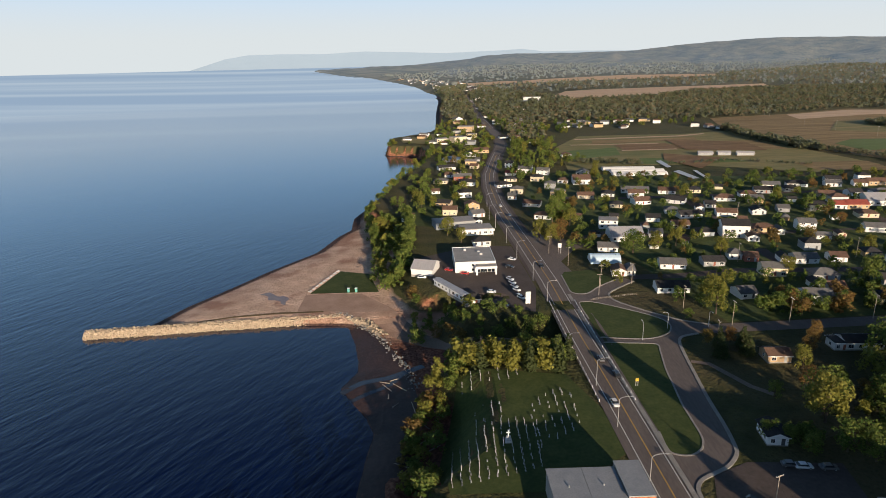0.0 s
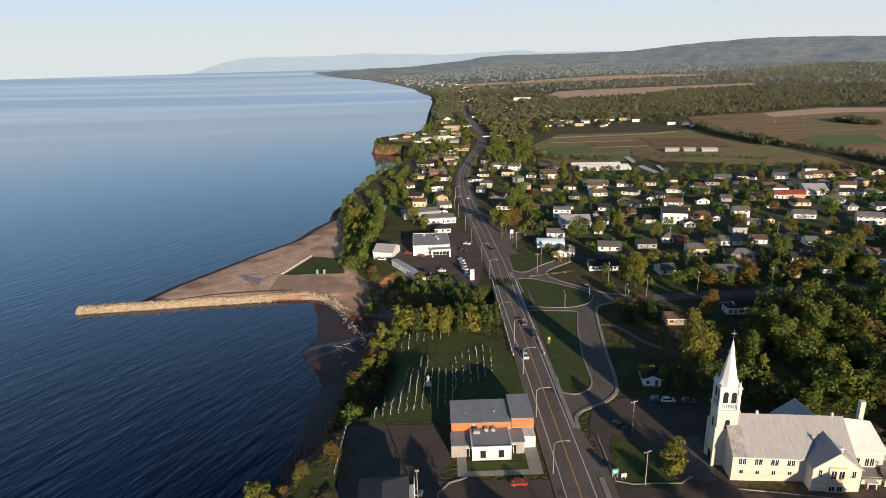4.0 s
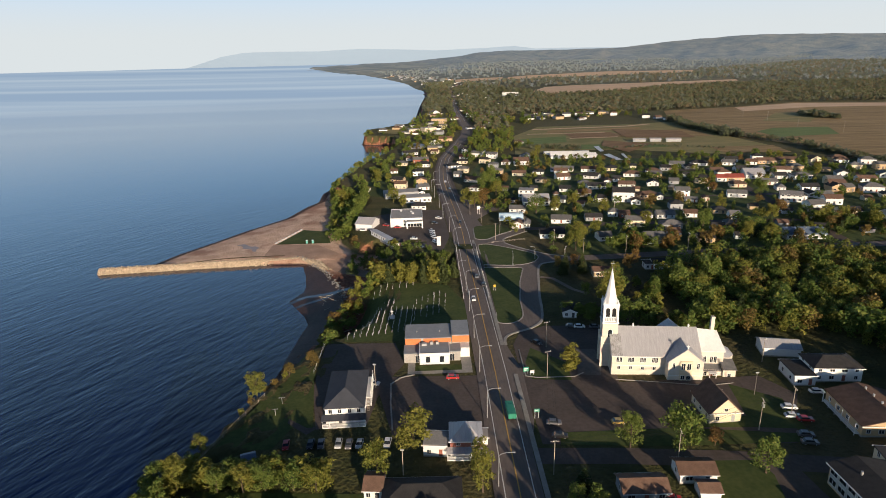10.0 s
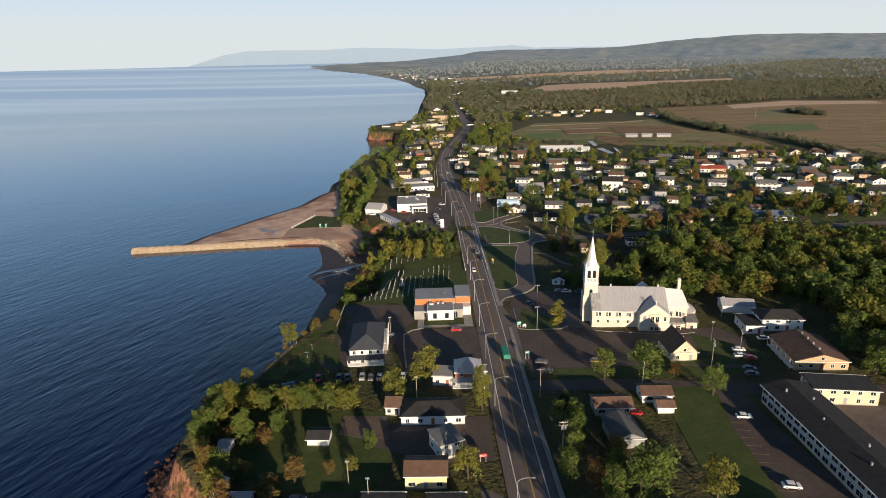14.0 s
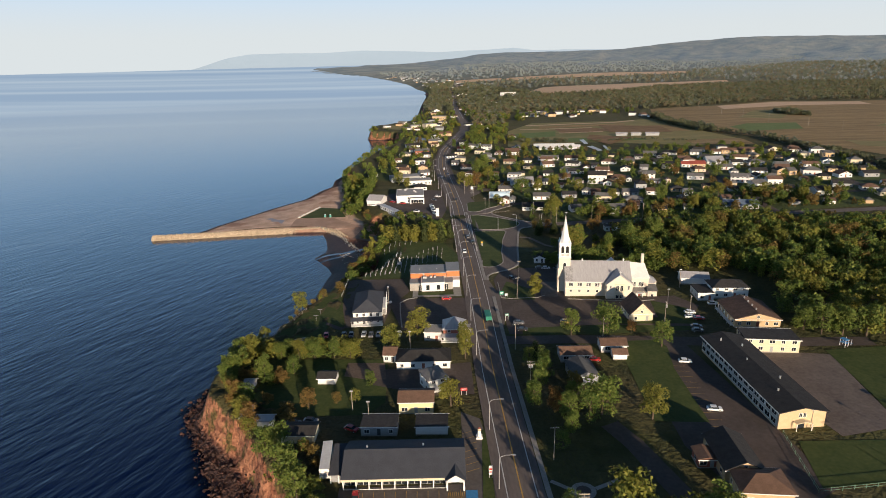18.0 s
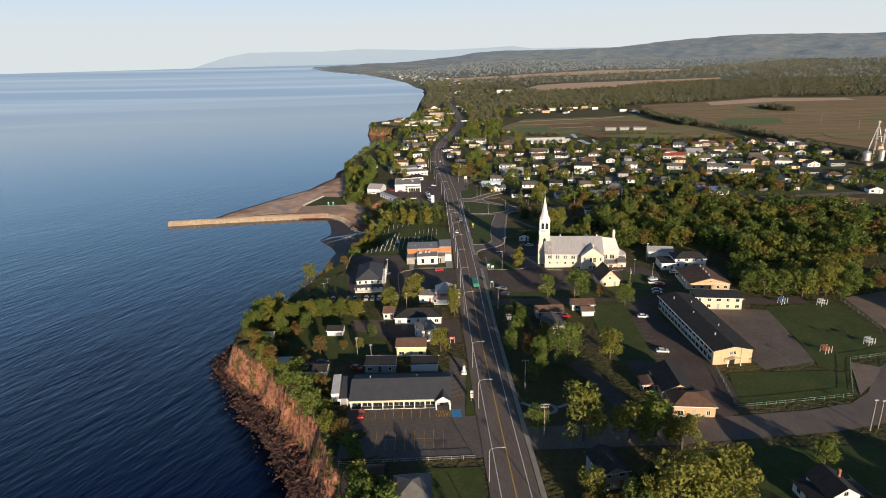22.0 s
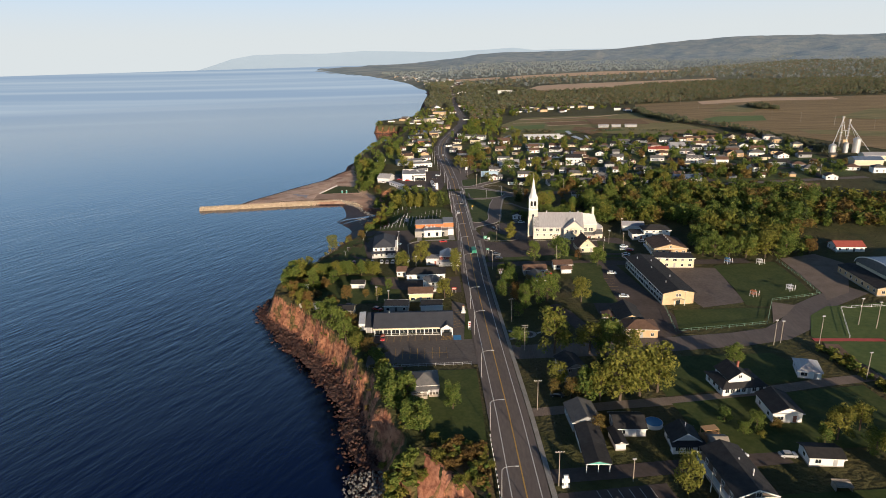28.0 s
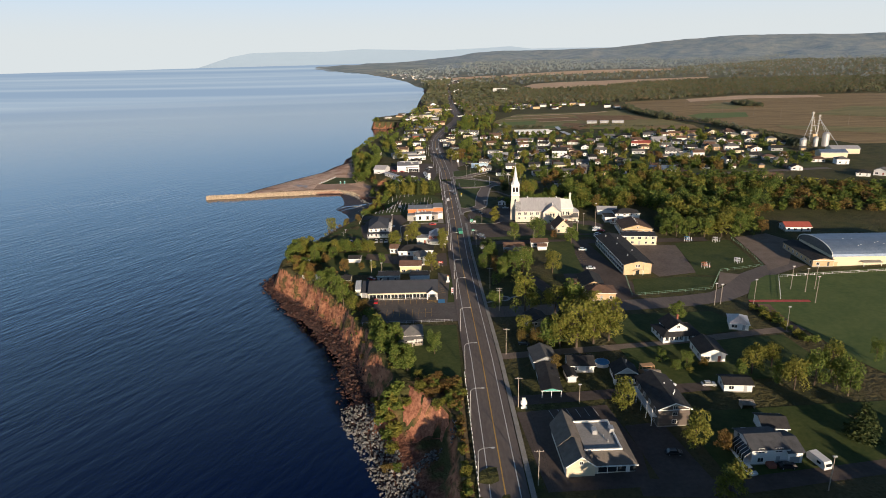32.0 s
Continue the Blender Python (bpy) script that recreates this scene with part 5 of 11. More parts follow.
SLATE = surf("slate_grey_shingle", (0.045, 0.047, 0.054), (0.085, 0.088, 0.098), 1.6, 0.9, 0.3, fine=9)


def bargeboards(q, w, d, h, pitch, front=-1):
    """White boards along the edges of a gable that faces along y."""
    y = front * (d / 2 + 0.5)
    for sx in (-1, 1):
        bm = bmesh.new()
        slab(bm, ((sx * (w / 2 + 0.45), y - 0.07, h - 0.45 * pitch + 0.06), (0, y - 0.07, h + w / 2 * pitch + 0.06), (0, y + 0.07, h + w / 2 * pitch + 0.06), (sx * (w / 2 + 0.45), y + 0.07, h - 0.45 * pitch + 0.06)), 0.3)
        part("bargeboard", bm, TRIM, q)


q = house(-12.6, -41.6, 3, 8.6, 9.0, 4.0, 'hip', WHITE, SH_GREY, label='grey-roofed bungalow with white porch beside the road')
for x0, x1, y0 in ((-4.4, 0.6, -6.9), (1.2, 4.4, -6.0)):
    bm = bmesh.new()
    block(bm, x0, x1, y0, -4.52, 0.1, 1.0)
    part("porch_floor", bm, WOOD, q)
    for k in range(4):
        x = x0 + 0.08 + (x1 - x0 - 0.16) * k / 3
        bm = bmesh.new()
        block(bm, x - 0.08, x + 0.08, y0, y0 + 0.16, 1.0, 3.2)
        part("porch_post", bm, TRIM, q)
    bm = bmesh.new()
    block(bm, x0, x1, y0, y0 + 0.07, 1.85, 1.98)
    part("porch_rail", bm, TRIM, q)
    bm = bmesh.new()
    slab(bm, ((x0 - 0.3, y0 - 0.4, 3.1), (x1 + 0.3, y0 - 0.4, 3.1), (x1 + 0.3, -4.2, 3.9), (x0 - 0.3, -4.2, 3.9)), 0.16)
    part("porch_roof", bm, SH_GREY, q)
house(-23.0, -32.4, 2, 4.6, 3.6, 2.4, 'gable', WHITE, SH_BROWN, openings=False, name='shed', category='shed', label='small white shed at the lot\'s edge')
house(-48.8, 23.6, -3, 10.0, 6.4, 3.0, 'gable', CREAM, SH_BLACK, pitch=0.3, openings=False, label='low cream cottage with a dark roof')
house(-61.0, 30.4, -2, 6.0, 3.2, 2.2, 'flat', WHITE, METALROOF, openings=False, name='shed', category='shed', label='low white shed near the cliff edge')
house(-25.4, 25.9, -3, 10.6, 6.4, 3.0, 'flat', GREYSIDE, SH_BLACK, label='low dark grey cabin behind the shop')
house(-10.0, 25.4, -2, 9.4, 6.0, 2.8, 'flat', WHITE, SH_BLACK, openings=False, label='low shed with a black roof behind the shop')
house(-14.8, 37.6, -2, 10.6, 7.6, 4.4, 'gable', YELLOW, SH_BROWN, label='pale yellow house with a brown roof')
house(-9.4, 49.6, 23, 6.6, 8.0, 5.4, 'hip', WHITE, SH_GREY, label='white two-storey house with a grey hip roof')
house(-12.8, 66.6, -1, 19.0, 9.4, 3.5, 'hip', WHITE, SH_BLACK, label='long white bungalow with a dark hip roof')
house(-24.9, 71.2, -5, 4.5, 7.0, 3.2, 'gable', WHITE, SH_BROWN, label='small white annex with a brown roof')
q = house(-0.8, 88.0, -2, 8.6, 8.6, 5.4, 'hip', BRICKRED, METALROOF, pitch=0.75, label='red brick house with a pale metal hip roof and white porch')
for nm, r in (("porch_floor", (-5.2, 5.4, -6.4, -4.4, 0.2, 0.5)), ("porch_rail", (-5.2, 5.4, -6.4, -6.3, 1.2, 1.35)), ("porch_wall", (-4.32, 4.32, -4.36, -4.31, 0.5, 2.6)), ("cornice", (-4.5, 4.5, -4.5, -4.31, 4.9, 5.2))):
    bm = bmesh.new()
    block(bm, *r)
    part(nm, bm, TRIM, q)
bm = bmesh.new()
slab(bm, ((-5.5, -6.7, 2.7), (5.7, -6.7, 2.7), (5.2, -4.36, 3.3), (-5.0, -4.36, 3.3)), 0.15)
part("porch_roof", bm, METALROOF, q)
for k in range(6):
    x = -5.1 + k * 2.08
    bm = bmesh.new()
    block(bm, x - 0.08, x + 0.08, -6.4, -6.24, 0.5, 2.7)
    part("porch_post", bm, TRIM, q)
house(-9.2, 87.4, -6, 6.4, 6.4, 3.6, 'flat', WHITE, FLATROOF, label='low white wing with a flat roof and outside stair')
house(4.6, 90.5, -2, 1.9, 4.0, 2.6, 'flat', WHITE, FLATROOF, name='shed', category='shed', openings=False, label='narrow white lean-to beside the brick house')
house(-45.6, 55.9, -4, 6.0, 5.0, 2.6, 'gable', WHITE, SH_BLACK, openings=False, name='shed', category='shed', label='small white garden shed')
house(-71.4, 53.1, -4, 3.0, 4.0, 2.4, 'gable', WHITE, METALROOF, openings=False, name='shed', category='shed', label='small white garden shed')
house(-67.9, 35.6, -4, 3.5, 4.0, 2.6, 'gable', WHITE, METALROOF, along='y', openings=False, name='shed', category='shed', label='small white garden shed')
house(36.9, -36.7, 11, 7.1, 9.0, 5.4, 'gable', GREYSIDE, SH_BLACK, along='y', label='grey two-storey gabled house among trees')
house(70.2, -8.2, -7, 11.9, 9.0, 4.0, 'hip', TAN, SH_BROWN, label='tan brick community building with a brown hip roof')
house(69.0, 3.6, -4, 9.6, 15.0, 3.8, 'gable', TAN, SH_BLACK, along='y', pitch=0.5, label='long wing with a black gabled roof')
house(62.0, 4.6, -4, 4.6, 5.0, 3.0, 'gable', BRICKRED, SH_BROWN, along='y', pitch=0.25, label='small red brick entrance block')
house(111.5, 66.0, -9, 18.4, 9.0, 5.0, 'flat', CREAM, SH_BLACK, label='cream school wing with a flat roof')
q = house(117.6, 91.6, -6, 17.0, 19.0, 3.6, 'gable', TAN, SH_BROWN, pitch=0.28, along='y', label='tan brick residence with a brown roof and balconies')
for k in range(6):
    y = -8.6 + k * 3.4
    bm = bmesh.new()
    block(bm, -9.9, -9.75, y, y + 0.15, -0.3, 3.5)
    part("balcony_post", bm, TRIM, q)
for name, r in (("balcony", (-9.9, -8.52, -8.8, 8.6, 0.3, 0.44)), ("balcony_rail", (-9.9, -9.82, -8.8, 8.6, 1.2, 1.3))):
    bm = bmesh.new()
    block(bm, *r)
    part(name, bm, TRIM, q)
for y in (-6, -2, 2, 6):
    bm = bmesh.new()
    rod(bm, (0.3, y, 5.7), (0.3, y, 6.6), 0.3, 0.3, 8)
    part("roof_vent", bm, STEEL, q)
house(120.4, 116.4, -5, 15.0, 9.6, 5.2, 'hip', WHITE, SH_BLACK, label='white two-storey presbytery with a black hip roof')
house(109.4, 115.8, -5, 6.6, 10.5, 3.4, 'flat', WHITE, SH_BLACK, label='low white wing with a flat black roof')
house(113.0, 133.6, -12, 12.2, 8.0, 3.4, 'gable', WHITE, METALROOF, openings=False, name='shed', category='garage', label='white garage with a pale metal roof')
house(75.1, 99.3, 1, 9.2, 12.0, 3.6, 'gable', CREAM, SH_BROWN, pitch=1.0, along='y', label='steep cream gabled cottage beside the church')
house(56.9, 71.6, -3, 9.2, 6.5, 3.0, 'gable', WHITE, SH_BROWN, label='low white house with a brown roof')
house(57.4, 64.6, -4, 4.8, 4.6, 2.5, 'gable', WHITE, SH_BROWN, openings=False, name='garage', category='garage', label='small white garage with a brown roof')
house(41.8, 66.4, -1, 11.1, 7.0, 3.0, 'gable', GREYSIDE, SH_BROWN, label='low house with a red-brown roof')
house(41.0, 52.3, 3, 8.3, 11.0, 3.4, 'gable', GREYSIDE, SH_GREY, along='y', label='grey house with a white front gable')
house(34.0, -75.0, -3, 6.3, 9.0, 3.0, 'gable', WHITE, SH_BLACK, along='y', pitch=0.25, label='low white house with a black roof')
q = new("carport")
q.matrix_basis = pose(33.4, -84.0, float(height(33.4, -84.0)), 0, 0, -3)
tagged(q, "open carport with white posts, black roof and green gable", "carport")
bm = bmesh.new()
roof_mesh(bm, "gable", 6.3, 7.6, 3.0, 0.25, 0.4, "y")
part("roof", bm, SH_BLACK, q)
bm = bmesh.new()
bm.faces.new([bm.verts.new(v) for v in ((-3.3, -3.9, 2.55), (3.3, -3.9, 2.55), (3.3, -3.9, 2.85), (0, -3.9, 3.65), (-3.3, -3.9, 2.85))])
part("gable_board", bm, TEAL, q)
bm = bmesh.new()
block(bm, -3.3, 3.3, -3.98, -3.9, 2.42, 2.6)
part("fascia", bm, TRIM, q)
for x in (-3.0, 0.0, 3.0):
    bm = bmesh.new()
    block(bm, x - 0.08, x + 0.08, -3.8, -3.64, -0.2, 2.6)
    part("post", bm, TRIM, q)
house(34.5, -64.3, 2, 7.9, 10.0, 3.4, 'gable', GREYSIDE, SH_GREY, along='y', label='grey house with a pale front gable')
house(41.6, -75.8, 1, 2.8, 7.0, 2.6, 'gable', WHITE, SH_BLACK, along='y', openings=False, name='shed', category='shed', label='small white shed with a green door')
house(46.4, -69.4, -4, 8.6, 8.0, 3.0, 'gable', WHITE, SH_BLACK, label='low white garage with a black roof', name='garage', category='garage')
q = house(59.3, -77.4, -3, 7.6, 6.6, 3.0, 'gable', WHITE, SH_BLACK, pitch=0.62, along='y', openings=False, label='white house with a black roof and low front room')
bargeboards(q, 7.6, 6.6, 3.0, 0.62)
bm = bmesh.new()
block(bm, -4.2, 4.3, -5.0, -3.34, -0.6, 2.5)
part("front_room", bm, WHITE, q)
bm = bmesh.new()
slab(bm, ((-4.6, -5.4, 2.45), (4.7, -5.4, 2.45), (4.7, -3.32, 3.0), (-4.6, -3.32, 3.0)), 0.18)
part("front_roof", bm, SH_BLACK, q)
for x, w in ((-2.9, 1.2), (-0.4, 0.9), (0.7, 0.9), (2.9, 1.2)):
    put_window(q, x, -5.0, 0.9, 0, w, 1.3)
put_window(q, -3.8, 0.4, 1.0, -90, 1.2, 1.2)
put_window(q, 3.8, 0.4, 1.0, 90, 1.2, 1.2)
bm = bmesh.new()
rod(bm, (0.6, 0.4, 4.6), (0.6, 0.4, 6.2), 0.14, 0.14, 8)
part("stove_pipe", bm, STEEL, q)
g = thing("wooden_gazebo", 68.0, -76.0, 8, "tan wooden garden shelter with open sides", "shelter")
FRESHWOOD = surf("fresh_tan_wood", (0.36, 0.22, 0.11), (0.48, 0.31, 0.17), 0.7, 0.8, 0.15, stretch=(1, 6, 1))
boxes("platform", g, FRESHWOOD, ((-2.6, 2.6, -2.0, 2.0, 0.1, 0.6),))
boxes("roof", g, FRESHWOOD, ((-2.2, 2.2, -0.2, 2.2, 2.5, 2.66),))
for x in (-2.1, 2.1):
    for y in (-0.1, 1.9):
        boxes("post", g, FRESHWOOD, ((x - 0.08, x + 0.08, y - 0.08, y + 0.08, 0.6, 2.5),))
for y0, y1, x0, x1 in ((-2.0, -1.92, -2.6, 0.6), (-2.0, 2.0, 2.52, 2.6), (-2.0, 2.0, -2.6, -2.52)):
    boxes("rail", g, FRESHWOOD, ((x0, x1, y0, y1, 1.3, 1.42), (x0, x1, y0, y1, 0.6, 0.9)))
g = thing("wood_shed", 89.8, -99.0, -6, "low slatted wooden woodshed on the grass", "shed")
boxes("back", g, WOOD, ((-1.9, 1.9, 1.2, 1.3, 0, 1.6), (-1.9, -1.8, -1.2, 1.2, 0, 1.4), (1.8, 1.9, -1.2, 1.2, 0, 1.4)))
for k in range(7):
    y = -1.5 + k * 0.43
    boxes("roof_board", g, WOOD, ((-2.1, 2.1, y, y + 0.36, 1.45 + k * 0.05, 1.52 + k * 0.05),))
q = house(64.5, -97.2, 1, 9.2, 18.6, 6.0, 'gable', surf("dark_brown_siding", (0.085, 0.068, 0.058), (0.125, 0.10, 0.085), 2, 0.75, 0.08, stretch=(0.5, 0.5, 8)), SH_BLACK, along='y', pitch=0.4, openings=False, label='dark brown two-storey gabled apartment house with white trim')
bargeboards(q, 9.2, 18.6, 6.0, 0.4)
for z in (1.1, 3.6, 5.6):
    put_window(q, 0.2, -9.3, z, 0, 1.2, 1.1)
for k in range(4):
    for z in (0.9, 3.6):
        put_window(q, -4.6, -6.6 + k * 4.2, z, -90, 1.2, 1.2)
        put_window(q, 4.6, -6.6 + k * 4.2, z, 90, 1.2, 1.2)
boxes_ = ((-6.2, -4.62, -8.6, 8.4, 2.9, 3.05), (-6.2, -6.12, -8.6, 8.4, 3.9, 4.0))
for nm, r in zip(("balcony", "balcony_rail"), boxes_):
    bm = bmesh.new()
    block(bm, *r)
    part(nm, bm, TRIM, q)
for k in range(5):
    bm = bmesh.new()
    block(bm, -6.2, -6.06, -8.6 + k * 4.2, -8.46 + k * 4.2, -0.3, 5.6)
    part("balcony_post", bm, TRIM, q)
for x, y in ((1.6, -4.0), (2.6, -2.4), (1.2, 2.0)):
    bm = bmesh.new()
    rod(bm, (x, y, 6.6), (x, y, 7.8), 0.16, 0.16, 8)
    part("roof_vent", bm, TRIM, q)
q = house(82.0, -120.6, 1, 9.2, 9.4, 4.8, 'gable', WHITE, SLATE, pitch=0.32, storeys=2, label='white split-level house with a slate-grey roof and glazed porch')
for nm, m_, r in (("wing_wall", WHITE, (4.62, 8.6, -5.0, 4.0, -0.6, 3.9)), ("garage_door", GREYSIDE, (5.3, 7.9, -5.06, -5.0, 0.0, 2.3)), ("front_steps", BRICKRED, (-0.8, 1.2, -6.6, -4.75, -0.3, 1.1)), ("sun_porch_wall", WHITE, (-6.6, -4.62, -4.6, 2.6, -0.3, 1.0))):
    bm = bmesh.new()
    block(bm, *r)
    part(nm, bm, m_, q)
bm = bmesh.new()
slab(bm, ((4.3, -5.5, 3.8), (9.0, -5.5, 3.8), (9.0, -0.4, 5.3), (4.3, -0.4, 5.3)), 0.2)
slab(bm, ((9.0, 4.4, 3.8), (4.3, 4.4, 3.8), (4.3, -0.4, 5.3), (9.0, -0.4, 5.3)), 0.2)
part("wing_roof", bm, SLATE, q)
for k in range(7):
    y = -4.6 + k * 1.18
    bm = bmesh.new()
    block(bm, -6.6, -6.5, y, y + 0.1, 1.0, 2.6)
    slab(bm, ((-6.6, y, 2.6), (-6.6, y + 0.1, 2.6), (-4.62, y + 0.1, 4.2), (-4.62, y, 4.2)), 0.1)
    part("sun_porch_frame", bm, TRIM, q)
bm = bmesh.new()
block(bm, -6.55, -6.53, -4.5, 2.5, 1.0, 2.55)
slab(bm, ((-6.5, -4.5, 2.55), (-6.5, 2.5, 2.55), (-4.64, 2.5, 4.05), (-4.64, -4.5, 4.05)), 0.03)
part("sun_porch_glass", bm, GLASS, q)
house(90.6, -110.4, -8, 6.6, 6.8, 2.9, 'gable', WHITE, SH_BLACK, label='white garage with a black roof', name='garage', category='garage', openings=False)
house(91.5, -87.8, -7, 8.4, 6.0, 2.9, 'gable', WHITE, SH_BLACK, pitch=0.3, label='small white house with a dark roof')
house(92.4, -65.8, -4, 8.2, 11.0, 3.6, 'gable', WHITE, SH_BLACK, along='y', label='white gabled house with a black roof')
house(113.6, -44.6, -20, 6.6, 8.4, 3.0, 'hip', WHITE, METALROOF, label='small white bungalow with a pale blue metal roof')
house(184.0, 27.9, -5, 9.6, 30.0, 3.6, 'gable', TAN, SH_BLACK, along='y', pitch=0.2, label='tan low annex with a black roof')
house(204.8, 74.2, -7, 13.7, 9.0, 3.0, 'gable', WHITE, SH_RED, label='white house with a red roof')
house(-51.1, 328.3, -16, 11.3, 14.0, 3.6, 'gable', WHITE, METALROOF, name='garage', category='garage', openings=False, label='white garage with a pale metal roof')
house(57.8, 591.6, -18, 11.1, 9.0, 4.8, 'gable', WHITE, SH_GREY, label='white two-storey house with a grey roof', group='village houses')
house(67.9, 549.6, -17, 8.6, 9.0, 3.0, 'hip', WHITE, SH_BROWN, label='white low house with a brown roof', group='village houses')
house(82.0, 543.2, -6, 14.7, 14.0, 4.5, 'gable', WHITE, SH_BROWN, label='white low house with a brown roof', group='village houses')
house(92.2, 579.6, -18, 11.3, 8.0, 3.2, 'gable', GREYSIDE, SH_GREY, along='y', label='grey low house with a grey roof', group='village houses')
house(89.9, 488.5, -16, 9.5, 9.0, 3.0, 'hip', WHITE, SH_BLACK, label='white low house with a black roof', group='village houses')
house(113.4, 496.8, -16, 20.6, 9.0, 3.0, 'gable', WHITE, SH_GREY, label='white low house with a grey roof', group='village houses')
house(135.4, 487.8, -16, 12.6, 9.0, 3.0, 'gable', WHITE, SH_BROWN, label='white low house with a brown roof', group='village houses')
house(155.7, 486.9, -16, 10.1, 9.0, 3.0, 'hip', CREAM, SH_BLACK, label='cream low house with a black roof', group='village houses')
house(105.4, 458.6, 6, 11.8, 10.0, 3.2, 'gable', WHITE, SH_BROWN, label='white low house with a brown roof', group='village houses')
house(130.4, 455.8, -35, 12.6, 9.0, 3.0, 'gable', WHITE, SH_BLACK, label='white low house with a black roof', group='village houses')
house(165.1, 455.4, -16, 14.2, 9.0, 3.0, 'hip', WHITE, SH_BROWN, label='white low house with a brown roof', group='village houses')
house(136.9, 431.0, -15, 5.4, 9.0, 3.0, 'gable', WHITE, SH_BROWN, along='y', label='white low house with a brown roof', group='village houses')
house(147.2, 438.5, -15, 7.1, 9.0, 3.0, 'gable', WHITE, SH_BLACK, label='white low house with a black roof', group='village houses')
house(116.1, 428.4, -14, 8.3, 9.0, 3.0, 'hip', WHITE, SH_GREY, label='white low house with a grey roof', group='village houses')
house(122.8, 415.0, 0, 14.6, 9.0, 3.0, 'gable', WHITE, SH_BLACK, label='white low house with a black roof', group='village houses')
house(147.4, 414.6, -14, 12.7, 9.0, 3.0, 'gable', WHITE, SH_BROWN, label='white low house with a brown roof', group='village houses')
house(65.2, 401.1, -13, 11.6, 10.0, 5.2, 'flat', WHITE, FLATROOF, label='white two-storey house with a flat grey roof', group='village houses')
house(67.9, 375.8, -4, 18.7, 18.0, 3.4, 'gable', WHITE, METALROOF, label='white low house with a pale metal roof', group='village houses')
house(86.6, 376.2, -13, 7.5, 9.0, 3.0, 'gable', WHITE, SH_GREY, label='white low house with a grey roof', group='village houses')
house(114.7, 373.6, -4, 9.4, 9.0, 3.0, 'hip', WHITE, SH_BLACK, label='white low house with a black roof', group='village houses')
house(130.4, 369.3, -13, 15.0, 12.0, 7.6, 'gable', WHITE, SH_BLACK, label='white two-storey house with a black roof', group='village houses')
house(136.2, 359.0, -13, 6.3, 9.0, 3.0, 'gable', WHITE, SH_BROWN, along='y', label='white low house with a brown roof', group='village houses')
house(85.6, 452.3, -15, 8.9, 8.0, 3.0, 'hip', CREAM, SH_BLACK, label='cream low house with a black roof', group='village houses')
house(75.3, 321.0, -11, 12.6, 9.0, 3.0, 'gable', WHITE, SH_GREY, label='white low house with a grey roof', group='village houses')
house(96.3, 321.6, -5, 10.5, 8.0, 3.0, 'gable', GREYSIDE, SH_BLACK, label='grey low house with a black roof', group='village houses')
house(111.6, 330.0, -12, 6.5, 8.0, 3.5, 'hip', WHITE, SH_GREY, label='white low house with a grey roof', group='village houses')
house(117.7, 325.1, -12, 6.4, 8.0, 3.0, 'gable', BRICKRED, SH_BROWN, label='red brick low house with a brown roof', group='village houses')
house(46.2, 314.8, -11, 7.1, 8.0, 3.0, 'gable', WHITE, SH_BROWN, along='y', label='white low house with a brown roof', group='village houses')
house(52.0, 315.3, -11, 4.2, 9.0, 3.0, 'hip', WHITE, SH_GREY, label='white low house with a grey roof', group='village houses')
house(63.1, 289.8, -6, 14.4, 9.0, 3.0, 'gable', WHITE, SH_BLACK, label='white low house with a black roof', group='village houses')
house(91.2, 278.5, 4, 7.6, 9.0, 3.0, 'gable', WHITE, SH_GREY, label='white low house with a grey roof', group='village houses')
house(100.7, 689.9, 4, 10.1, 9.0, 3.0, 'hip', WHITE, SH_BROWN, label='white low house with a brown roof', group='village houses')
house(32.7, 640.6, -19, 7.7, 9.0, 5.0, 'gable', WHITE, SH_BLACK, label='white two-storey house with a black roof', group='village houses')
house(217.1, 489.3, -17, 12.6, 9.0, 3.0, 'gable', WHITE, SH_GREY, label='white low house with a grey roof', group='village houses')
house(237.1, 488.5, -17, 14.2, 9.0, 3.0, 'hip', WHITE, SH_BLACK, label='white low house with a black roof', group='village houses')
house(262.0, 483.4, -17, 10.8, 9.0, 3.0, 'gable', WHITE, SH_GREY, label='white low house with a grey roof', group='village houses')
house(280.9, 480.2, -17, 9.0, 9.0, 3.0, 'gable', WHITE, SH_BROWN, label='white low house with a brown roof', group='village houses')
house(294.5, 479.9, -8, 16.0, 9.0, 3.4, 'gable', TAN, SH_BROWN, label='tan low house with a brown roof', group='village houses')
house(311.2, 478.5, -0, 17.1, 9.0, 3.4, 'gable', TAN, SH_BROWN, label='tan low house with a brown roof', group='village houses')
house(336.2, 477.9, 10, 11.0, 8.0, 3.0, 'gable', CREAM, SH_BLACK, along='y', label='cream low house with a black roof', group='village houses')
house(356.4, 476.4, -6, 12.5, 9.0, 3.4, 'hip', TAN, SH_BROWN, label='tan low house with a brown roof', group='village houses')
house(236.2, 450.8, -16, 10.3, 8.0, 3.0, 'gable', TAN, SH_BROWN, label='tan low house with a brown roof', group='village houses')
house(256.5, 451.2, -2, 8.9, 9.0, 3.0, 'gable', WHITE, SH_BLACK, label='white low house with a black roof', group='village houses')
house(274.6, 448.3, -6, 12.8, 9.0, 3.0, 'hip', WHITE, SH_GREY, label='white low house with a grey roof', group='village houses')
house(224.6, 417.8, -15, 7.3, 9.0, 3.4, 'gable', WHITE, SH_RED, label='white low house with a red roof', group='village houses')
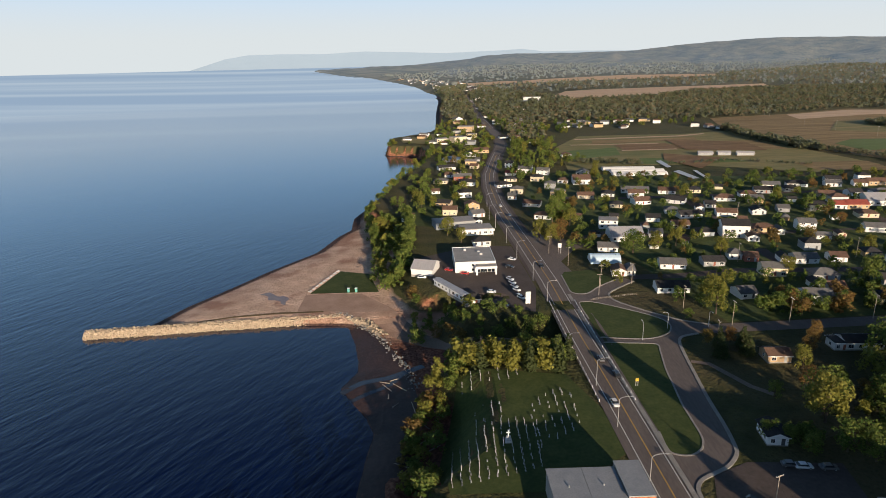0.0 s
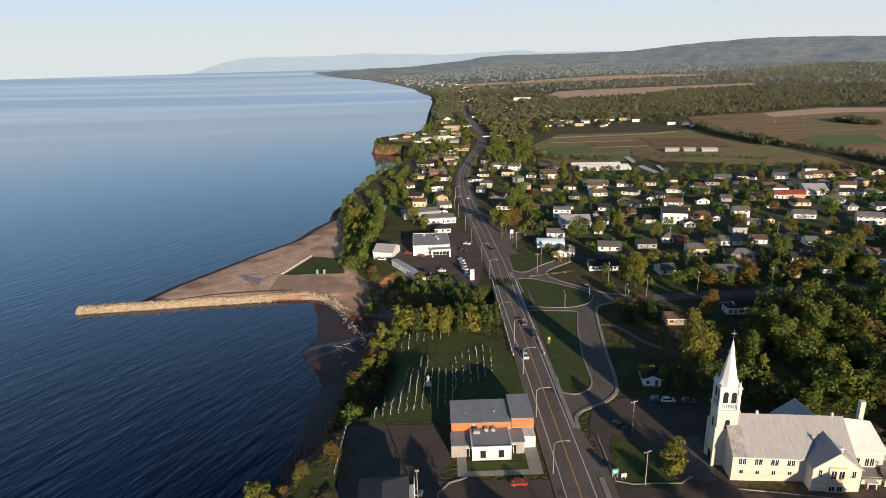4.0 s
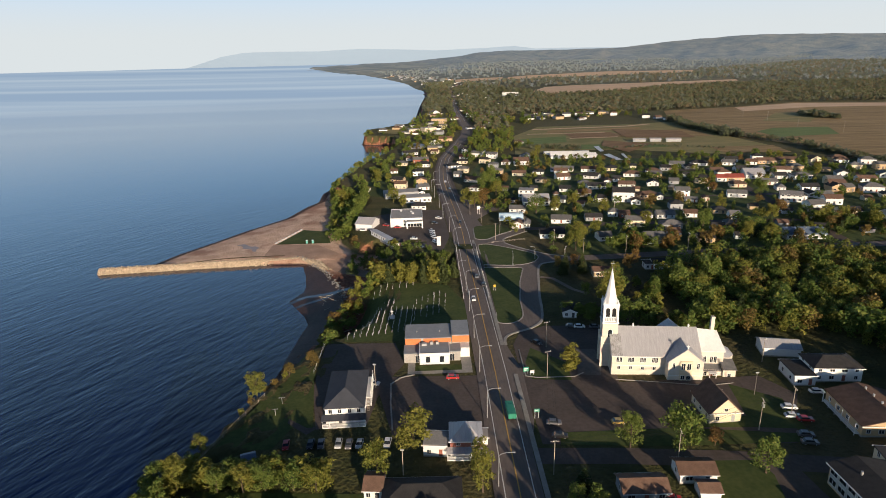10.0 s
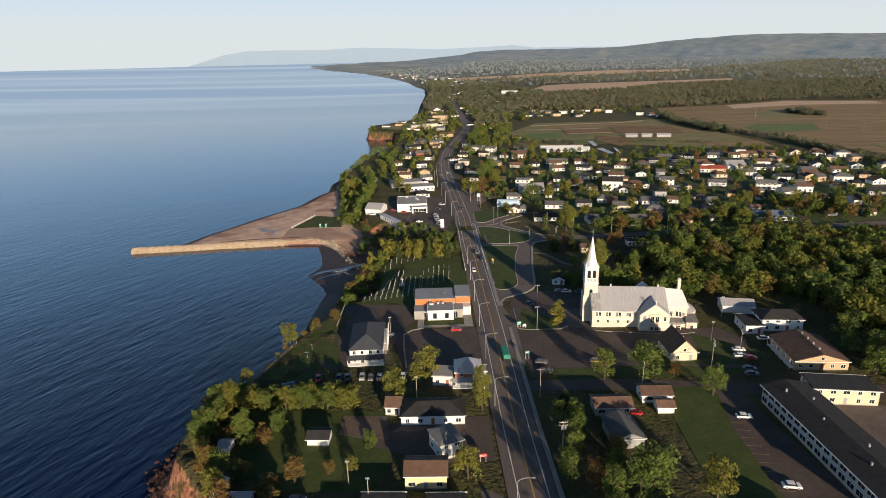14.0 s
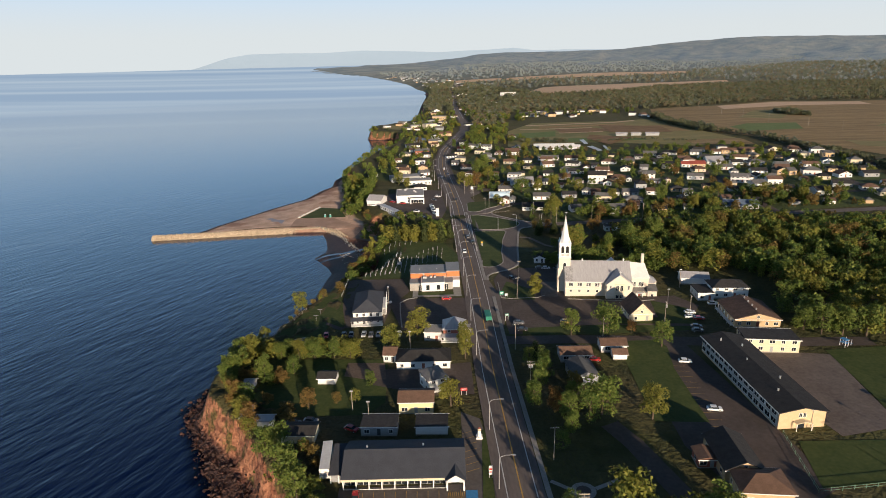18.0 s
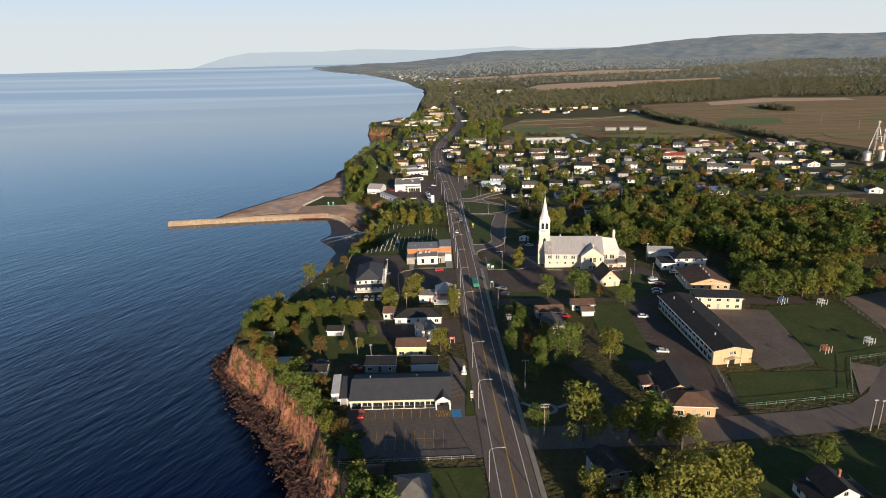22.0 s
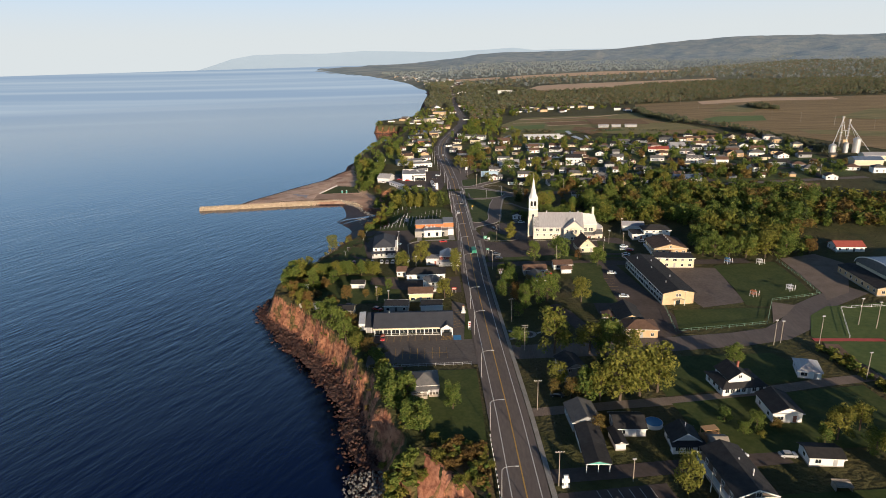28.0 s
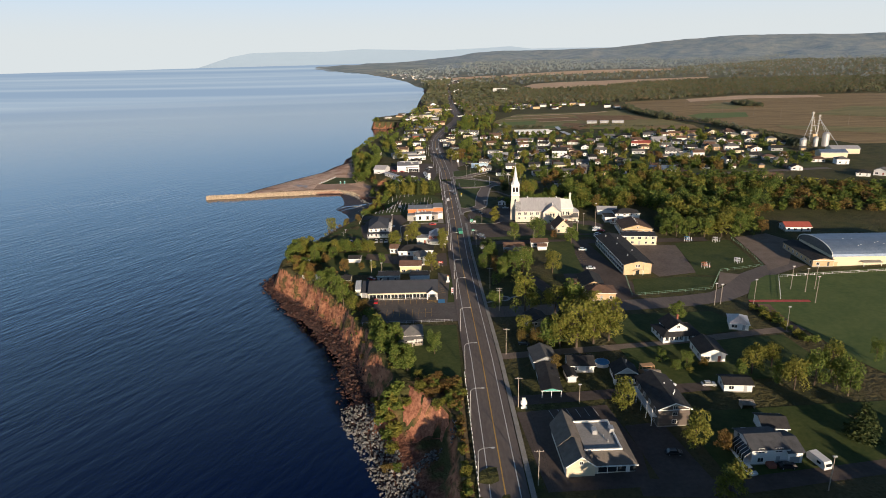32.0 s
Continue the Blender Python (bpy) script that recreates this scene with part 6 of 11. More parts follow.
house(234.5, 416.7, -7, 13.2, 10.0, 3.4, 'gable', TAN, SH_RED, label='tan low house with a red roof', group='village houses')
house(253.8, 425.8, -8, 15.1, 18.0, 3.6, 'gable', WHITE, METALROOF, label='white low house with a pale metal roof', group='village houses')
house(168.5, 414.9, -14, 8.6, 9.0, 3.0, 'gable', WHITE, SH_BLACK, along='y', label='white low house with a black roof', group='village houses')
house(186.4, 417.5, -15, 7.1, 8.0, 3.0, 'gable', GREYSIDE, SH_GREY, label='grey low house with a grey roof', group='village houses')
house(175.7, 374.4, -13, 9.6, 9.0, 5.0, 'gable', WHITE, SH_GREY, label='white two-storey house with a grey roof', group='village houses')
house(174.2, 354.8, -13, 7.8, 6.0, 2.6, 'gable', WHITE, SH_GREY, label='white low house with a grey roof', group='village houses')
house(184.8, 355.8, -13, 4.4, 7.0, 2.8, 'gable', CREAM, SH_BROWN, along='y', label='cream low house with a brown roof', group='village houses')
house(150.1, 375.6, -1, 14.5, 9.0, 3.0, 'hip', TAN, SH_BROWN, label='tan low house with a brown roof', group='village houses')
house(157.3, 369.3, -13, 4.2, 9.0, 3.0, 'gable', WHITE, SH_GREY, along='y', label='white low house with a grey roof', group='village houses')
house(270.6, 416.5, -4, 10.1, 9.0, 3.0, 'gable', WHITE, SH_BLACK, label='white low house with a black roof', group='village houses')
house(284.2, 409.6, 1, 13.9, 9.0, 3.6, 'hip', WHITE, SH_GREY, label='white low house with a grey roof', group='village houses')
house(238.4, 343.6, -25, 13.6, 10.0, 4.8, 'gable', WHITE, SH_GREY, label='white two-storey house with a grey roof', group='village houses')
house(268.0, 372.6, -6, 12.5, 9.0, 3.0, 'gable', WHITE, SH_BLACK, label='white low house with a black roof', group='village houses')
house(249.3, 376.4, -14, 5.8, 9.0, 3.0, 'hip', WHITE, SH_GREY, label='white low house with a grey roof', group='village houses')
house(257.7, 352.6, -1, 7.2, 9.0, 3.0, 'gable', WHITE, SH_BLACK, along='y', label='white low house with a black roof', group='village houses')
house(262.5, 346.7, 10, 11.2, 9.0, 3.0, 'gable', WHITE, SH_GREY, label='white low house with a grey roof', group='village houses')
house(238.8, 318.0, 2, 10.2, 10.0, 4.6, 'gable', WHITE, SH_GREY, label='white two-storey house with a grey roof', group='village houses')
house(286.8, 371.0, -14, 11.0, 10.0, 5.0, 'gable', TAN, SH_BROWN, label='tan two-storey house with a brown roof', group='village houses')
house(318.8, 412.5, -16, 8.3, 9.0, 3.0, 'gable', WHITE, SH_GREY, along='y', label='white low house with a grey roof', group='village houses')
house(132.5, 321.3, -12, 4.1, 9.0, 3.0, 'hip', WHITE, SH_BLACK, label='white low house with a black roof', group='village houses')
house(142.0, 318.8, -6, 11.2, 9.0, 3.0, 'gable', WHITE, SH_GREY, label='white low house with a grey roof', group='village houses')
house(158.2, 318.0, -12, 7.7, 8.0, 3.0, 'gable', WHITE, SH_BROWN, label='white low house with a brown roof', group='village houses')
house(178.7, 322.3, -12, 7.7, 8.0, 3.0, 'hip', TAN, SH_BLACK, label='tan low house with a black roof', group='village houses')
house(182.1, 308.9, -11, 5.9, 9.0, 3.0, 'gable', WHITE, SH_GREY, label='white low house with a grey roof', group='village houses')
house(126.8, 283.6, -10, 5.1, 9.0, 3.0, 'gable', WHITE, SH_BLACK, along='y', label='white low house with a black roof', group='village houses')
house(136.9, 295.3, -6, 12.0, 9.0, 3.0, 'hip', GREYSIDE, SH_GREY, label='grey low house with a grey roof', group='village houses')
house(131.5, 278.4, -3, 7.2, 9.0, 3.0, 'gable', WHITE, SH_BROWN, label='white low house with a brown roof', group='village houses')
house(160.7, 284.7, -11, 7.0, 8.0, 3.0, 'gable', GREYSIDE, SH_BLACK, label='grey low house with a black roof', group='village houses')
house(170.1, 290.0, -11, 5.1, 8.0, 3.0, 'hip', CREAM, SH_GREY, label='cream low house with a grey roof', group='village houses')
house(198.1, 263.0, -5, 21.2, 12.0, 3.2, 'gable', WHITE, BLUEROOF, label='white low house with a blue-grey roof', group='village houses')
house(-76.4, 441.9, -7, 7.6, 9.0, 3.0, 'gable', WHITE, SH_GREY, along='y', label='white low house with a grey roof', group='village houses')
house(-64.0, 440.3, -7, 7.6, 9.0, 3.0, 'hip', WHITE, SH_BROWN, label='white low house with a brown roof', group='village houses')
house(-33.1, 417.4, 12, 26.5, 14.0, 4.2, 'flat', GREYSIDE, FLATROOF, label='grey low house with a flat grey roof', group='village houses')
house(-19.6, 399.8, 7, 20.1, 12.0, 3.8, 'flat', WHITE, FLATROOF, label='white low house with a flat grey roof', group='village houses')
house(-18.2, 375.1, 2, 10.3, 9.0, 3.2, 'hip', WHITE, SH_BLACK, label='white low house with a black roof', group='village houses')
house(-15.8, 443.3, 18, 9.2, 9.0, 3.0, 'gable', WHITE, SH_GREY, label='white low house with a grey roof', group='village houses')
house(-17.6, 465.5, 4, 10.2, 9.0, 4.0, 'gable', TAN, SH_BROWN, along='y', label='tan low house with a brown roof', group='village houses')
house(-20.5, 507.8, 6, 10.0, 9.0, 4.6, 'hip', WHITE, SH_BLACK, label='white two-storey house with a black roof', group='village houses')
house(-15.4, 555.5, -9, 13.1, 10.0, 3.6, 'hip', WHITE, SH_BLACK, label='white low house with a black roof', group='village houses')
house(-18.9, 578.6, 2, 16.3, 9.0, 4.4, 'gable', BRICKRED, SH_GREY, label='red brick low house with a grey roof', group='village houses')
house(-38.7, 567.3, -9, 12.4, 8.0, 3.0, 'hip', CREAM, SH_GREY, label='cream low house with a grey roof', group='village houses')
house(-44.3, 523.1, 14, 6.8, 7.0, 2.8, 'gable', WHITE, SH_BROWN, label='white low house with a brown roof', group='village houses')
house(-32.0, 638.2, 16, 17.1, 9.0, 3.0, 'gable', WHITE, SH_BLACK, label='white low house with a black roof', group='village houses')
house(-24.6, 688.0, -11, 18.8, 12.0, 3.4, 'hip', GREYSIDE, BLUEROOF, label='grey low house with a blue-grey roof', group='village houses')
house(-3.5, 721.3, 9, 14.0, 9.0, 3.0, 'gable', WHITE, SH_BLACK, along='y', label='white low house with a black roof', group='village houses')
house(11.8, 748.8, 4, 17.9, 10.0, 4.0, 'gable', TAN, SH_BROWN, label='tan low house with a brown roof', group='village houses')
house(-32.3, 847.1, 11, 15.4, 14.0, 6.0, 'flat', CREAM, FLATROOF, label='cream two-storey house with a flat grey roof', group='village houses')
house(-10.3, 844.2, 28, 19.1, 14.0, 8.0, 'flat', CREAM, FLATROOF, label='cream two-storey house with a flat grey roof', group='village houses')
house(7.5, 976.6, -15, 22.6, 16.0, 8.0, 'flat', TAN, FLATROOF, label='tan two-storey house with a flat grey roof', group='village houses')
house(11.6, 901.0, -14, 13.0, 10.0, 5.0, 'flat', YELLOW, FLATROOF, label='pale yellow two-storey house with a flat grey roof', group='village houses')
house(1.2, 1141.9, 40, 26.7, 9.0, 3.0, 'gable', WHITE, SH_GREY, along='y', label='white low house with a grey roof', group='village houses')
house(28.4, 597.3, -18, 9.6, 8.0, 3.0, 'gable', WHITE, SH_RED, label='white low house with a red roof', group='village houses')
house(14.6, 543.9, 15, 13.4, 9.0, 3.0, 'hip', WHITE, SH_BLACK, label='white low house with a black roof', group='village houses')
house(16.4, 496.3, -8, 6.9, 9.0, 3.0, 'gable', WHITE, SH_GREY, label='white low house with a grey roof', group='village houses')
house(-17.0, 422.7, 13, 5.2, 7.0, 2.8, 'gable', WHITE, SH_BLACK, along='y', label='white low house with a black roof', group='village houses')
house(303.1, 356.1, -17, 13.4, 10.0, 4.5, 'hip', WHITE, SH_GREY, label='white low house with a grey roof', group='village houses')
house(319.7, 341.5, -3, 10.2, 9.0, 3.0, 'gable', WHITE, SH_BROWN, along='y', label='white low house with a brown roof', group='village houses')
house(269.3, 288.5, 4, 12.0, 10.0, 4.0, 'gable', WHITE, SH_BLACK, label='white low house with a black roof', group='village houses')
house(307.8, 276.3, -14, 11.5, 9.0, 3.0, 'hip', CREAM, SH_GREY, label='cream low house with a grey roof', group='village houses')
house(263.3, 211.3, -12, 7.0, 8.0, 3.0, 'gable', TAN, SH_BROWN, label='tan low house with a brown roof', group='village houses')
house(344.2, 400.0, -18, 8.9, 9.0, 3.0, 'gable', WHITE, SH_GREY, along='y', label='white low house with a grey roof', group='village houses')
house(354.6, 467.0, -21, 10.1, 9.0, 3.0, 'hip', WHITE, SH_BROWN, label='white low house with a brown roof', group='village houses')
house(283.0, 365.4, -1, 9.5, 9.0, 4.0, 'gable', TAN, SH_BLACK, along='y', label='tan low house with a black roof', group='village houses')
house(288.3, 361.0, 6, 6.6, 9.0, 4.0, 'gable', TAN, SH_GREY, label='tan low house with a grey roof', group='village houses')
house(243.8, 342.8, -16, 7.5, 9.0, 4.5, 'hip', WHITE, SH_BLACK, label='white low house with a black roof', group='village houses')
house(266.2, 210.4, -26, 13.7, 9.0, 3.0, 'gable', TAN, SH_BROWN, label='tan low house with a brown roof', group='village houses')
house(302.1, 240.5, -17, 8.4, 9.0, 3.0, 'gable', WHITE, SH_BROWN, along='y', label='white low house with a brown roof', group='village houses')
house(333.9, 204.3, -31, 9.1, 9.0, 3.0, 'hip', WHITE, SH_BLACK, label='white low house with a black roof', group='village houses')
house(347.6, 203.2, -49, 8.5, 9.0, 4.0, 'gable', WHITE, SH_GREY, along='y', label='white low house with a grey roof', group='village houses')


# ---- landmarks ----
def arched_opening(name, parent, x, y, z, turn, w, h, material):
    """A dark round-headed opening with a white surround."""
    bm = bmesh.new()
    pts = [(-w / 2, 0), (w / 2, 0)] + [(w / 2 * math.cos(a), h - w / 2 + w / 2 * math.sin(a)) for a in (math.pi * i / 8 for i in range(9))]
    outer = [(-w / 2 - 0.18, 0), (w / 2 + 0.18, 0)] + [((w / 2 + 0.18) * math.cos(a), h - w / 2 + (w / 2 + 0.18) * math.sin(a)) for a in (math.pi * i / 8 for i in range(9))]
    v = [bm.verts.new((p[0], -0.03, p[1])) for p in pts]
    bm.faces.new(v).material_index = 1
    o = [bm.verts.new((p[0], -0.12, p[1])) for p in outer]
    q = [bm.verts.new((p[0], -0.12, p[1])) for p in pts]
    k = len(pts)
    for i in range(k):
        j = (i + 1) % k
        bm.faces.new((o[i], o[j], q[j], q[i])).material_index = 0
        bm.faces.new((q[i], q[j], v[j], v[i])).material_index = 0
    ob = part(name, bm, [TRIM, material], parent)
    ob.matrix_basis = pose(x, y, z, 0, 0, turn)
    return ob


DARK = surf("dark_void", (0.012, 0.012, 0.012), (0.02, 0.02, 0.02), 1, 0.9, 0)
CHURCHWALL = surf("cream_church_wall", (0.57, 0.50, 0.41), (0.65, 0.58, 0.49), 3, 0.7, 0.08, stretch=(0.6, 0.6, 5))


def church():
    c = thing("church", 50.9, 124.3, -6.7, "cream parish church with a pale metal roof and tall white spire", "church")
    L, W, E, R = 29.0, 17.0, 7.8, 6.6
    bm = bmesh.new()
    block(bm, 0, L, 0, W, -1, E)
    for sx in (0, L):
        a = [bm.verts.new(q) for q in ((sx, 0, E), (sx, W, E), (sx, W / 2, E + R - 0.15))]
        bm.faces.new(a if sx else a[::-1])
    part("nave_wall", bm, CHURCHWALL, c)
    bm = bmesh.new()
    s = R / (W / 2)
    o = 0.5
    slab(bm, ((-0.3, -o, E - o * s), (L + 0.2, -o, E - o * s), (L + 0.2, W / 2, E + R), (-0.3, W / 2, E + R)), 0.25)
    slab(bm, ((L + 0.2, W + o, E - o * s), (-0.3, W + o, E - o * s), (-0.3, W / 2, E + R), (L + 0.2, W / 2, E + R)), 0.25)
    part("nave_roof", bm, METALROOF, c)
    for i in range(42):
        bm = bmesh.new()
        x = 0.2 + i * 0.69
        slab(bm, ((x, -o, E - o * s + 0.06), (x + 0.07, -o, E - o * s + 0.06), (x + 0.07, W / 2, E + R + 0.06), (x, W / 2, E + R + 0.06)), 0.06)
        part("roof_seam", bm, METALROOF, c)
    # weathered panels over the corner by the tower
    bm = bmesh.new()
    slab(bm, ((-0.3, -o, E - o * s + 0.03), (3.4, -o, E - o * s + 0.03), (3.4, W / 2 - 2.4, E + R - 2.4 * s + 0.03), (-0.3, W / 2 - 2.4, E + R - 2.4 * s + 0.03)), 0.03)
    part("roof_panel", bm, surf("stained_metal_roof", (0.15, 0.145, 0.14), (0.42, 0.415, 0.42), 1.6, 0.55, 0.1, fine=5), c, "stained grey metal roof sheets")
    for x in (8.0, 26.5):
        bm = bmesh.new()
        rod(bm, (x, W / 2, E + R - 0.1), (x, W / 2, E + R + 0.5), 0.3, 0.25, 8)
        rod(bm, (x, W / 2, E + R + 0.5), (x, W / 2, E + R + 1.1), 0.45, 0.05, 8)
        part("roof_vent", bm, TRIM, c)
    # transept towards the street, and its twin behind
    for x0, x1, y0, front in ((17.6, 28.8, -3.6, True), (17.6, 28.8, W, False)):
        bm = bmesh.new()
        y1 = 0.4 if front else W + 3.6
        ya = y0 if front else W - 0.4
        block(bm, x0, x1, ya, y1, -1, E - 0.3)
        xm, t = (x0 + x1) / 2, E + 4.2
        yf = y0 if front else y1
        a = [bm.verts.new(q) for q in ((x0, yf, E - 0.3), (x1, yf, E - 0.3), (xm, yf, t - 0.15))]
        bm.faces.new(a if front else a[::-1])
        part("transept_wall", bm, CHURCHWALL, c)
        bm = bmesh.new()
        back = W / 2 - 2.0 if front else W / 2 + 2.0
        e2 = E - 0.3 - 0.4 * 0.8
        for sx in (-1, 1):
            xe = xm + sx * ((x1 - x0) / 2 + 0.45)
            ye = yf - 0.4 if front else yf + 0.4
            q = ((xe, ye, e2), (xe, back, e2), (xm, back, t), (xm, ye, t))
            slab(bm, q if (sx > 0) == front else q[::-1], 0.22)
        part("transept_roof", bm, METALROOF, c)
        if front:
            bm = bmesh.new()
            block(bm, xm - 0.14, xm + 0.14, yf - 0.3, yf, t, t + 1.6)
            block(bm, xm - 0.55, xm + 0.55, yf - 0.3, yf, t + 0.8, t + 1.05)
            part("cross", bm, TRIM, c)
            boxes("wall_band", c, TRIM, ((x0 - 0.05, x1 + 0.05, y0 - 0.06, y0, 2.2, 2.4),))
            boxes("window_bay", c, CREAM, ((xm - 2.0, xm + 2.0, y0 - 0.35, y0, 0.6, 7.6),))
            for dx in (-0.9, 0.9):
                put_window(c, xm + dx, y0 - 0.35, 4.6, 0, 1.2, 2.2)
                put_window(c, xm + dx, y0 - 0.35, 1.0, 0, 1.2, 1.4)
            for dx in (-3.9, 3.9):
                put_window(c, xm + dx, y0, 4.8, 0, 0.8, 1.9)
    # chancel and round end
    bm = bmesh.new()
    block(bm, L, L + 7.8, 2.0, W - 2.0, -1, E + 1.2)
    part("chancel_wall", bm, CHURCHWALL, c)
    bm = bmesh.new()
    slab(bm, ((L, 1.5, E + 0.9), (L + 8.2, 1.5, E + 0.9), (L + 7.0, W / 2, E + R - 1.2), (L, W / 2, E + R - 0.4)), 0.25)
    slab(bm, ((L + 8.2, W - 1.5, E + 0.9), (L, W - 1.5, E + 0.9), (L, W / 2, E + R - 0.4), (L + 7.0, W / 2, E + R - 1.2)), 0.25)
    slab(bm, ((L + 8.2, 1.5, E + 0.9), (L + 8.2, W - 1.5, E + 0.9), (L + 7.0, W / 2, E + R - 1.2)), 0.25)
    part("chancel_roof", bm, TRIM, c, "white-painted metal roof")
    for x in (L + 1.2, L + 4.6):
        for dx in (-0.6, 0.6):
            put_window(c, x + dx, 2.0, 4.4, 0, 0.9, 2.2)
            put_window(c, x + dx, 2.0, 2.6, 0, 0.9, 1.0)
    bm = bmesh.new()
    ring = [(L + 7.8, 3.5), (L + 10.4, 3.5), (L + 12.3, 6.0), (L + 12.3, W - 6.0), (L + 10.4, W - 3.5), (L + 7.8, W - 3.5)]
    lo = [bm.verts.new((x, y, -1)) for x, y in ring]
    hi = [bm.verts.new((x, y, 5.6)) for x, y in ring]
    for i in range(5):
        bm.faces.new((lo[i], lo[i + 1], hi[i + 1], hi[i]))
    part("apse_wall", bm, CHURCHWALL, c)
    bm = bmesh.new()
    top = (L + 7.8, W / 2, 8.6)
    for i in range(5):
        (ax, ay), (bx, by) = ring[i], ring[i + 1]
        slab(bm, ((ax, ay, 5.6), (bx, by, 5.6), top), 0.2)
    part("apse_roof", bm, METALROOF, c)
    # low vestry and porch on the street side
    boxes("vestry_wall", c, CHURCHWALL, ((L - 0.5, L + 8.6, -0.6, 2.0, -1, 3.0), (L + 7.0, L + 11.0, -1.4, 3.5, -1, 3.8)))
    bm = bmesh.new()
    slab(bm, ((L - 0.8, -1.0, 2.8), (L + 7.2, -1.0, 2.8), (L + 7.2, 2.0, 4.0), (L - 0.8, 2.0, 4.0)), 0.15)
    slab(bm, ((L + 6.8, -1.8, 3.7), (L + 11.3, -1.8, 3.7), (L + 11.3, 3.5, 5.2), (L + 6.8, 3.5, 5.2)), 0.15)
    part("vestry_roof", bm, SH_GREY, c)
    for x in (L + 1.5, L + 4.5, L + 9.0):
        put_window(c, x, -0.6 if x < L + 7 else -1.4, 1.0, 0, 1.0, 1.2)
    boxes("porch", c, TRIM, ((L + 2.4, L + 2.6, -2.6, -2.4, -0.5, 2.6), (L + 4.4, L + 4.6, -2.6, -2.4, -0.5, 2.6), (L + 2.2, L + 4.8, -2.8, -0.6, 2.6, 2.8)))
    boxes("door", c, BRICKRED, ((L + 2.9, L + 4.1, -0.68, -0.6, 0, 2.2),))
    boxes("chimney", c, CHURCHWALL, ((L + 6.2, L + 7.4, W - 5, W - 3.8, E, E + R + 2.2),))
    for i in range(4):
        x = 2.4 + i * 3.9
        for dx in (-0.5, 0.5):
            put_window(c, x + dx, 0, 4.9, 0, 0.8, 1.7)
        put_window(c, x, 0, 2.2, 0, 0.9, 1.1)
        put_window(c, x, W, 4.9, 180, 1.6, 1.7)
    boxes("wall_band", c, TRIM, ((-0.03, 17.6, -0.06, 0, 3.55, 3.75),))
    boxes("eaves_board", c, TRIM, ((-0.1, L, -0.5, -0.35, E - 0.85, E - 0.55),))
    # tower
    tx, ty, s = -0.1, W / 2, 2.6
    boxes("tower_shaft", c, CHURCHWALL, ((tx - s, tx + s, ty - s, ty + s, -1, 16.2),))
    boxes("tower_cornice", c, TRIM, ((tx - s - 0.25, tx + s + 0.25, ty - s - 0.25, ty + s + 0.25, 16.2, 16.6),))
    boxes("tower_band", c, TRIM, ((tx - s - 0.1, tx + s + 0.1, ty - s - 0.1, ty + s + 0.1, 8.4, 8.7),))
    for sx in (-1, 1):
        for sy in (-1, 1):
            boxes("tower_buttress", c, CHURCHWALL, ((tx + sx * s - 0.4, tx + sx * s + 0.4, ty + sy * s - 0.4, ty + sy * s + 0.4, -1, 11.5),))
    boxes("door", c, DARK, ((tx - s - 0.08, tx - s, ty - 1.0, ty + 1.0, 0, 3.0),))
    arched_opening("tower_window", c, tx - s, ty, 10.4, -90, 1.3, 3.0, GLASS)
    arched_opening("tower_window", c, tx, ty - s, 11.2, 0, 1.3, 2.8, GLASS)
    b = 2.25
    boxes("belfry", c, TRIM, ((tx - b, tx + b, ty - b, ty + b, 16.6, 23.0),))
    for turn, px, py in ((0, 0, -b), (90, b, 0), (180, 0, b), (-90, -b, 0)):
        for k in (-1.02, 1.02):
            ox, oy = (k, 0) if px == 0 else (0, k)
            arched_opening("bell_opening", c, tx + px + ox, ty + py + oy, 18.6, turn, 1.3, 3.2, DARK)
        qx, qy = tx + px * 1.06, ty + py * 1.06
        hx, hy = (b - 0.3, 0.07) if px == 0 else (0.07, b - 0.3)
        boxes("balustrade_rail", c, TRIM, ((qx - hx, qx + hx, qy - hy, qy + hy, 18.25, 18.45),))
        for k in range(7):
            f = -1 + (k + 0.5) / 3.5
            jx, jy = (qx + f * hx, qy) if px == 0 else (qx, qy + f * hy)
            boxes("baluster", c, GREYSIDE, ((jx - 0.09, jx + 0.09, jy - 0.09, jy + 0.09, 17.1, 18.25),))
    for sx in (-1, 1):
        for sy in (-1, 1):
            boxes("corner_pillar", c, TRIM, ((tx + sx * b - 0.35, tx + sx * b + 0.35, ty + sy * b - 0.35, ty + sy * b + 0.35, 16.6, 23.2),))
            bm = bmesh.new()
            rod(bm, (tx + sx * b, ty + sy * b, 23.2), (tx + sx * b, ty + sy * b, 24.9), 0.3, 0.03, 6)
            part("pinnacle", bm, TRIM, c)
    boxes("belfry_cornice", c, TRIM, ((tx - b - 0.5, tx + b + 0.5, ty - b - 0.5, ty + b + 0.5, 22.9, 23.4),))
    bm = bmesh.new()
    rings = []
    for z, r in ((23.4, 2.95), (24.1, 2.35), (25.4, 1.9), (29.5, 1.1), (35.2, 0.12)):
        rings.append([bm.verts.new((tx + r * math.cos(a), ty + r * math.sin(a), z)) for a in (math.pi / 8 + i * math.pi / 4 for i in range(8))])
    for p0, p1 in zip(rings, rings[1:]):
        for i in range(8):
            bm.faces.new((p0[i], p0[(i + 1) % 8], p1[(i + 1) % 8], p1[i]))
    part("spire", bm, TRIM, c, "white metal-clad octagonal spire")
    bm = bmesh.new()
    rod(bm, (tx, ty, 35.0), (tx, ty, 38.0), 0.06, 0.05, 5)
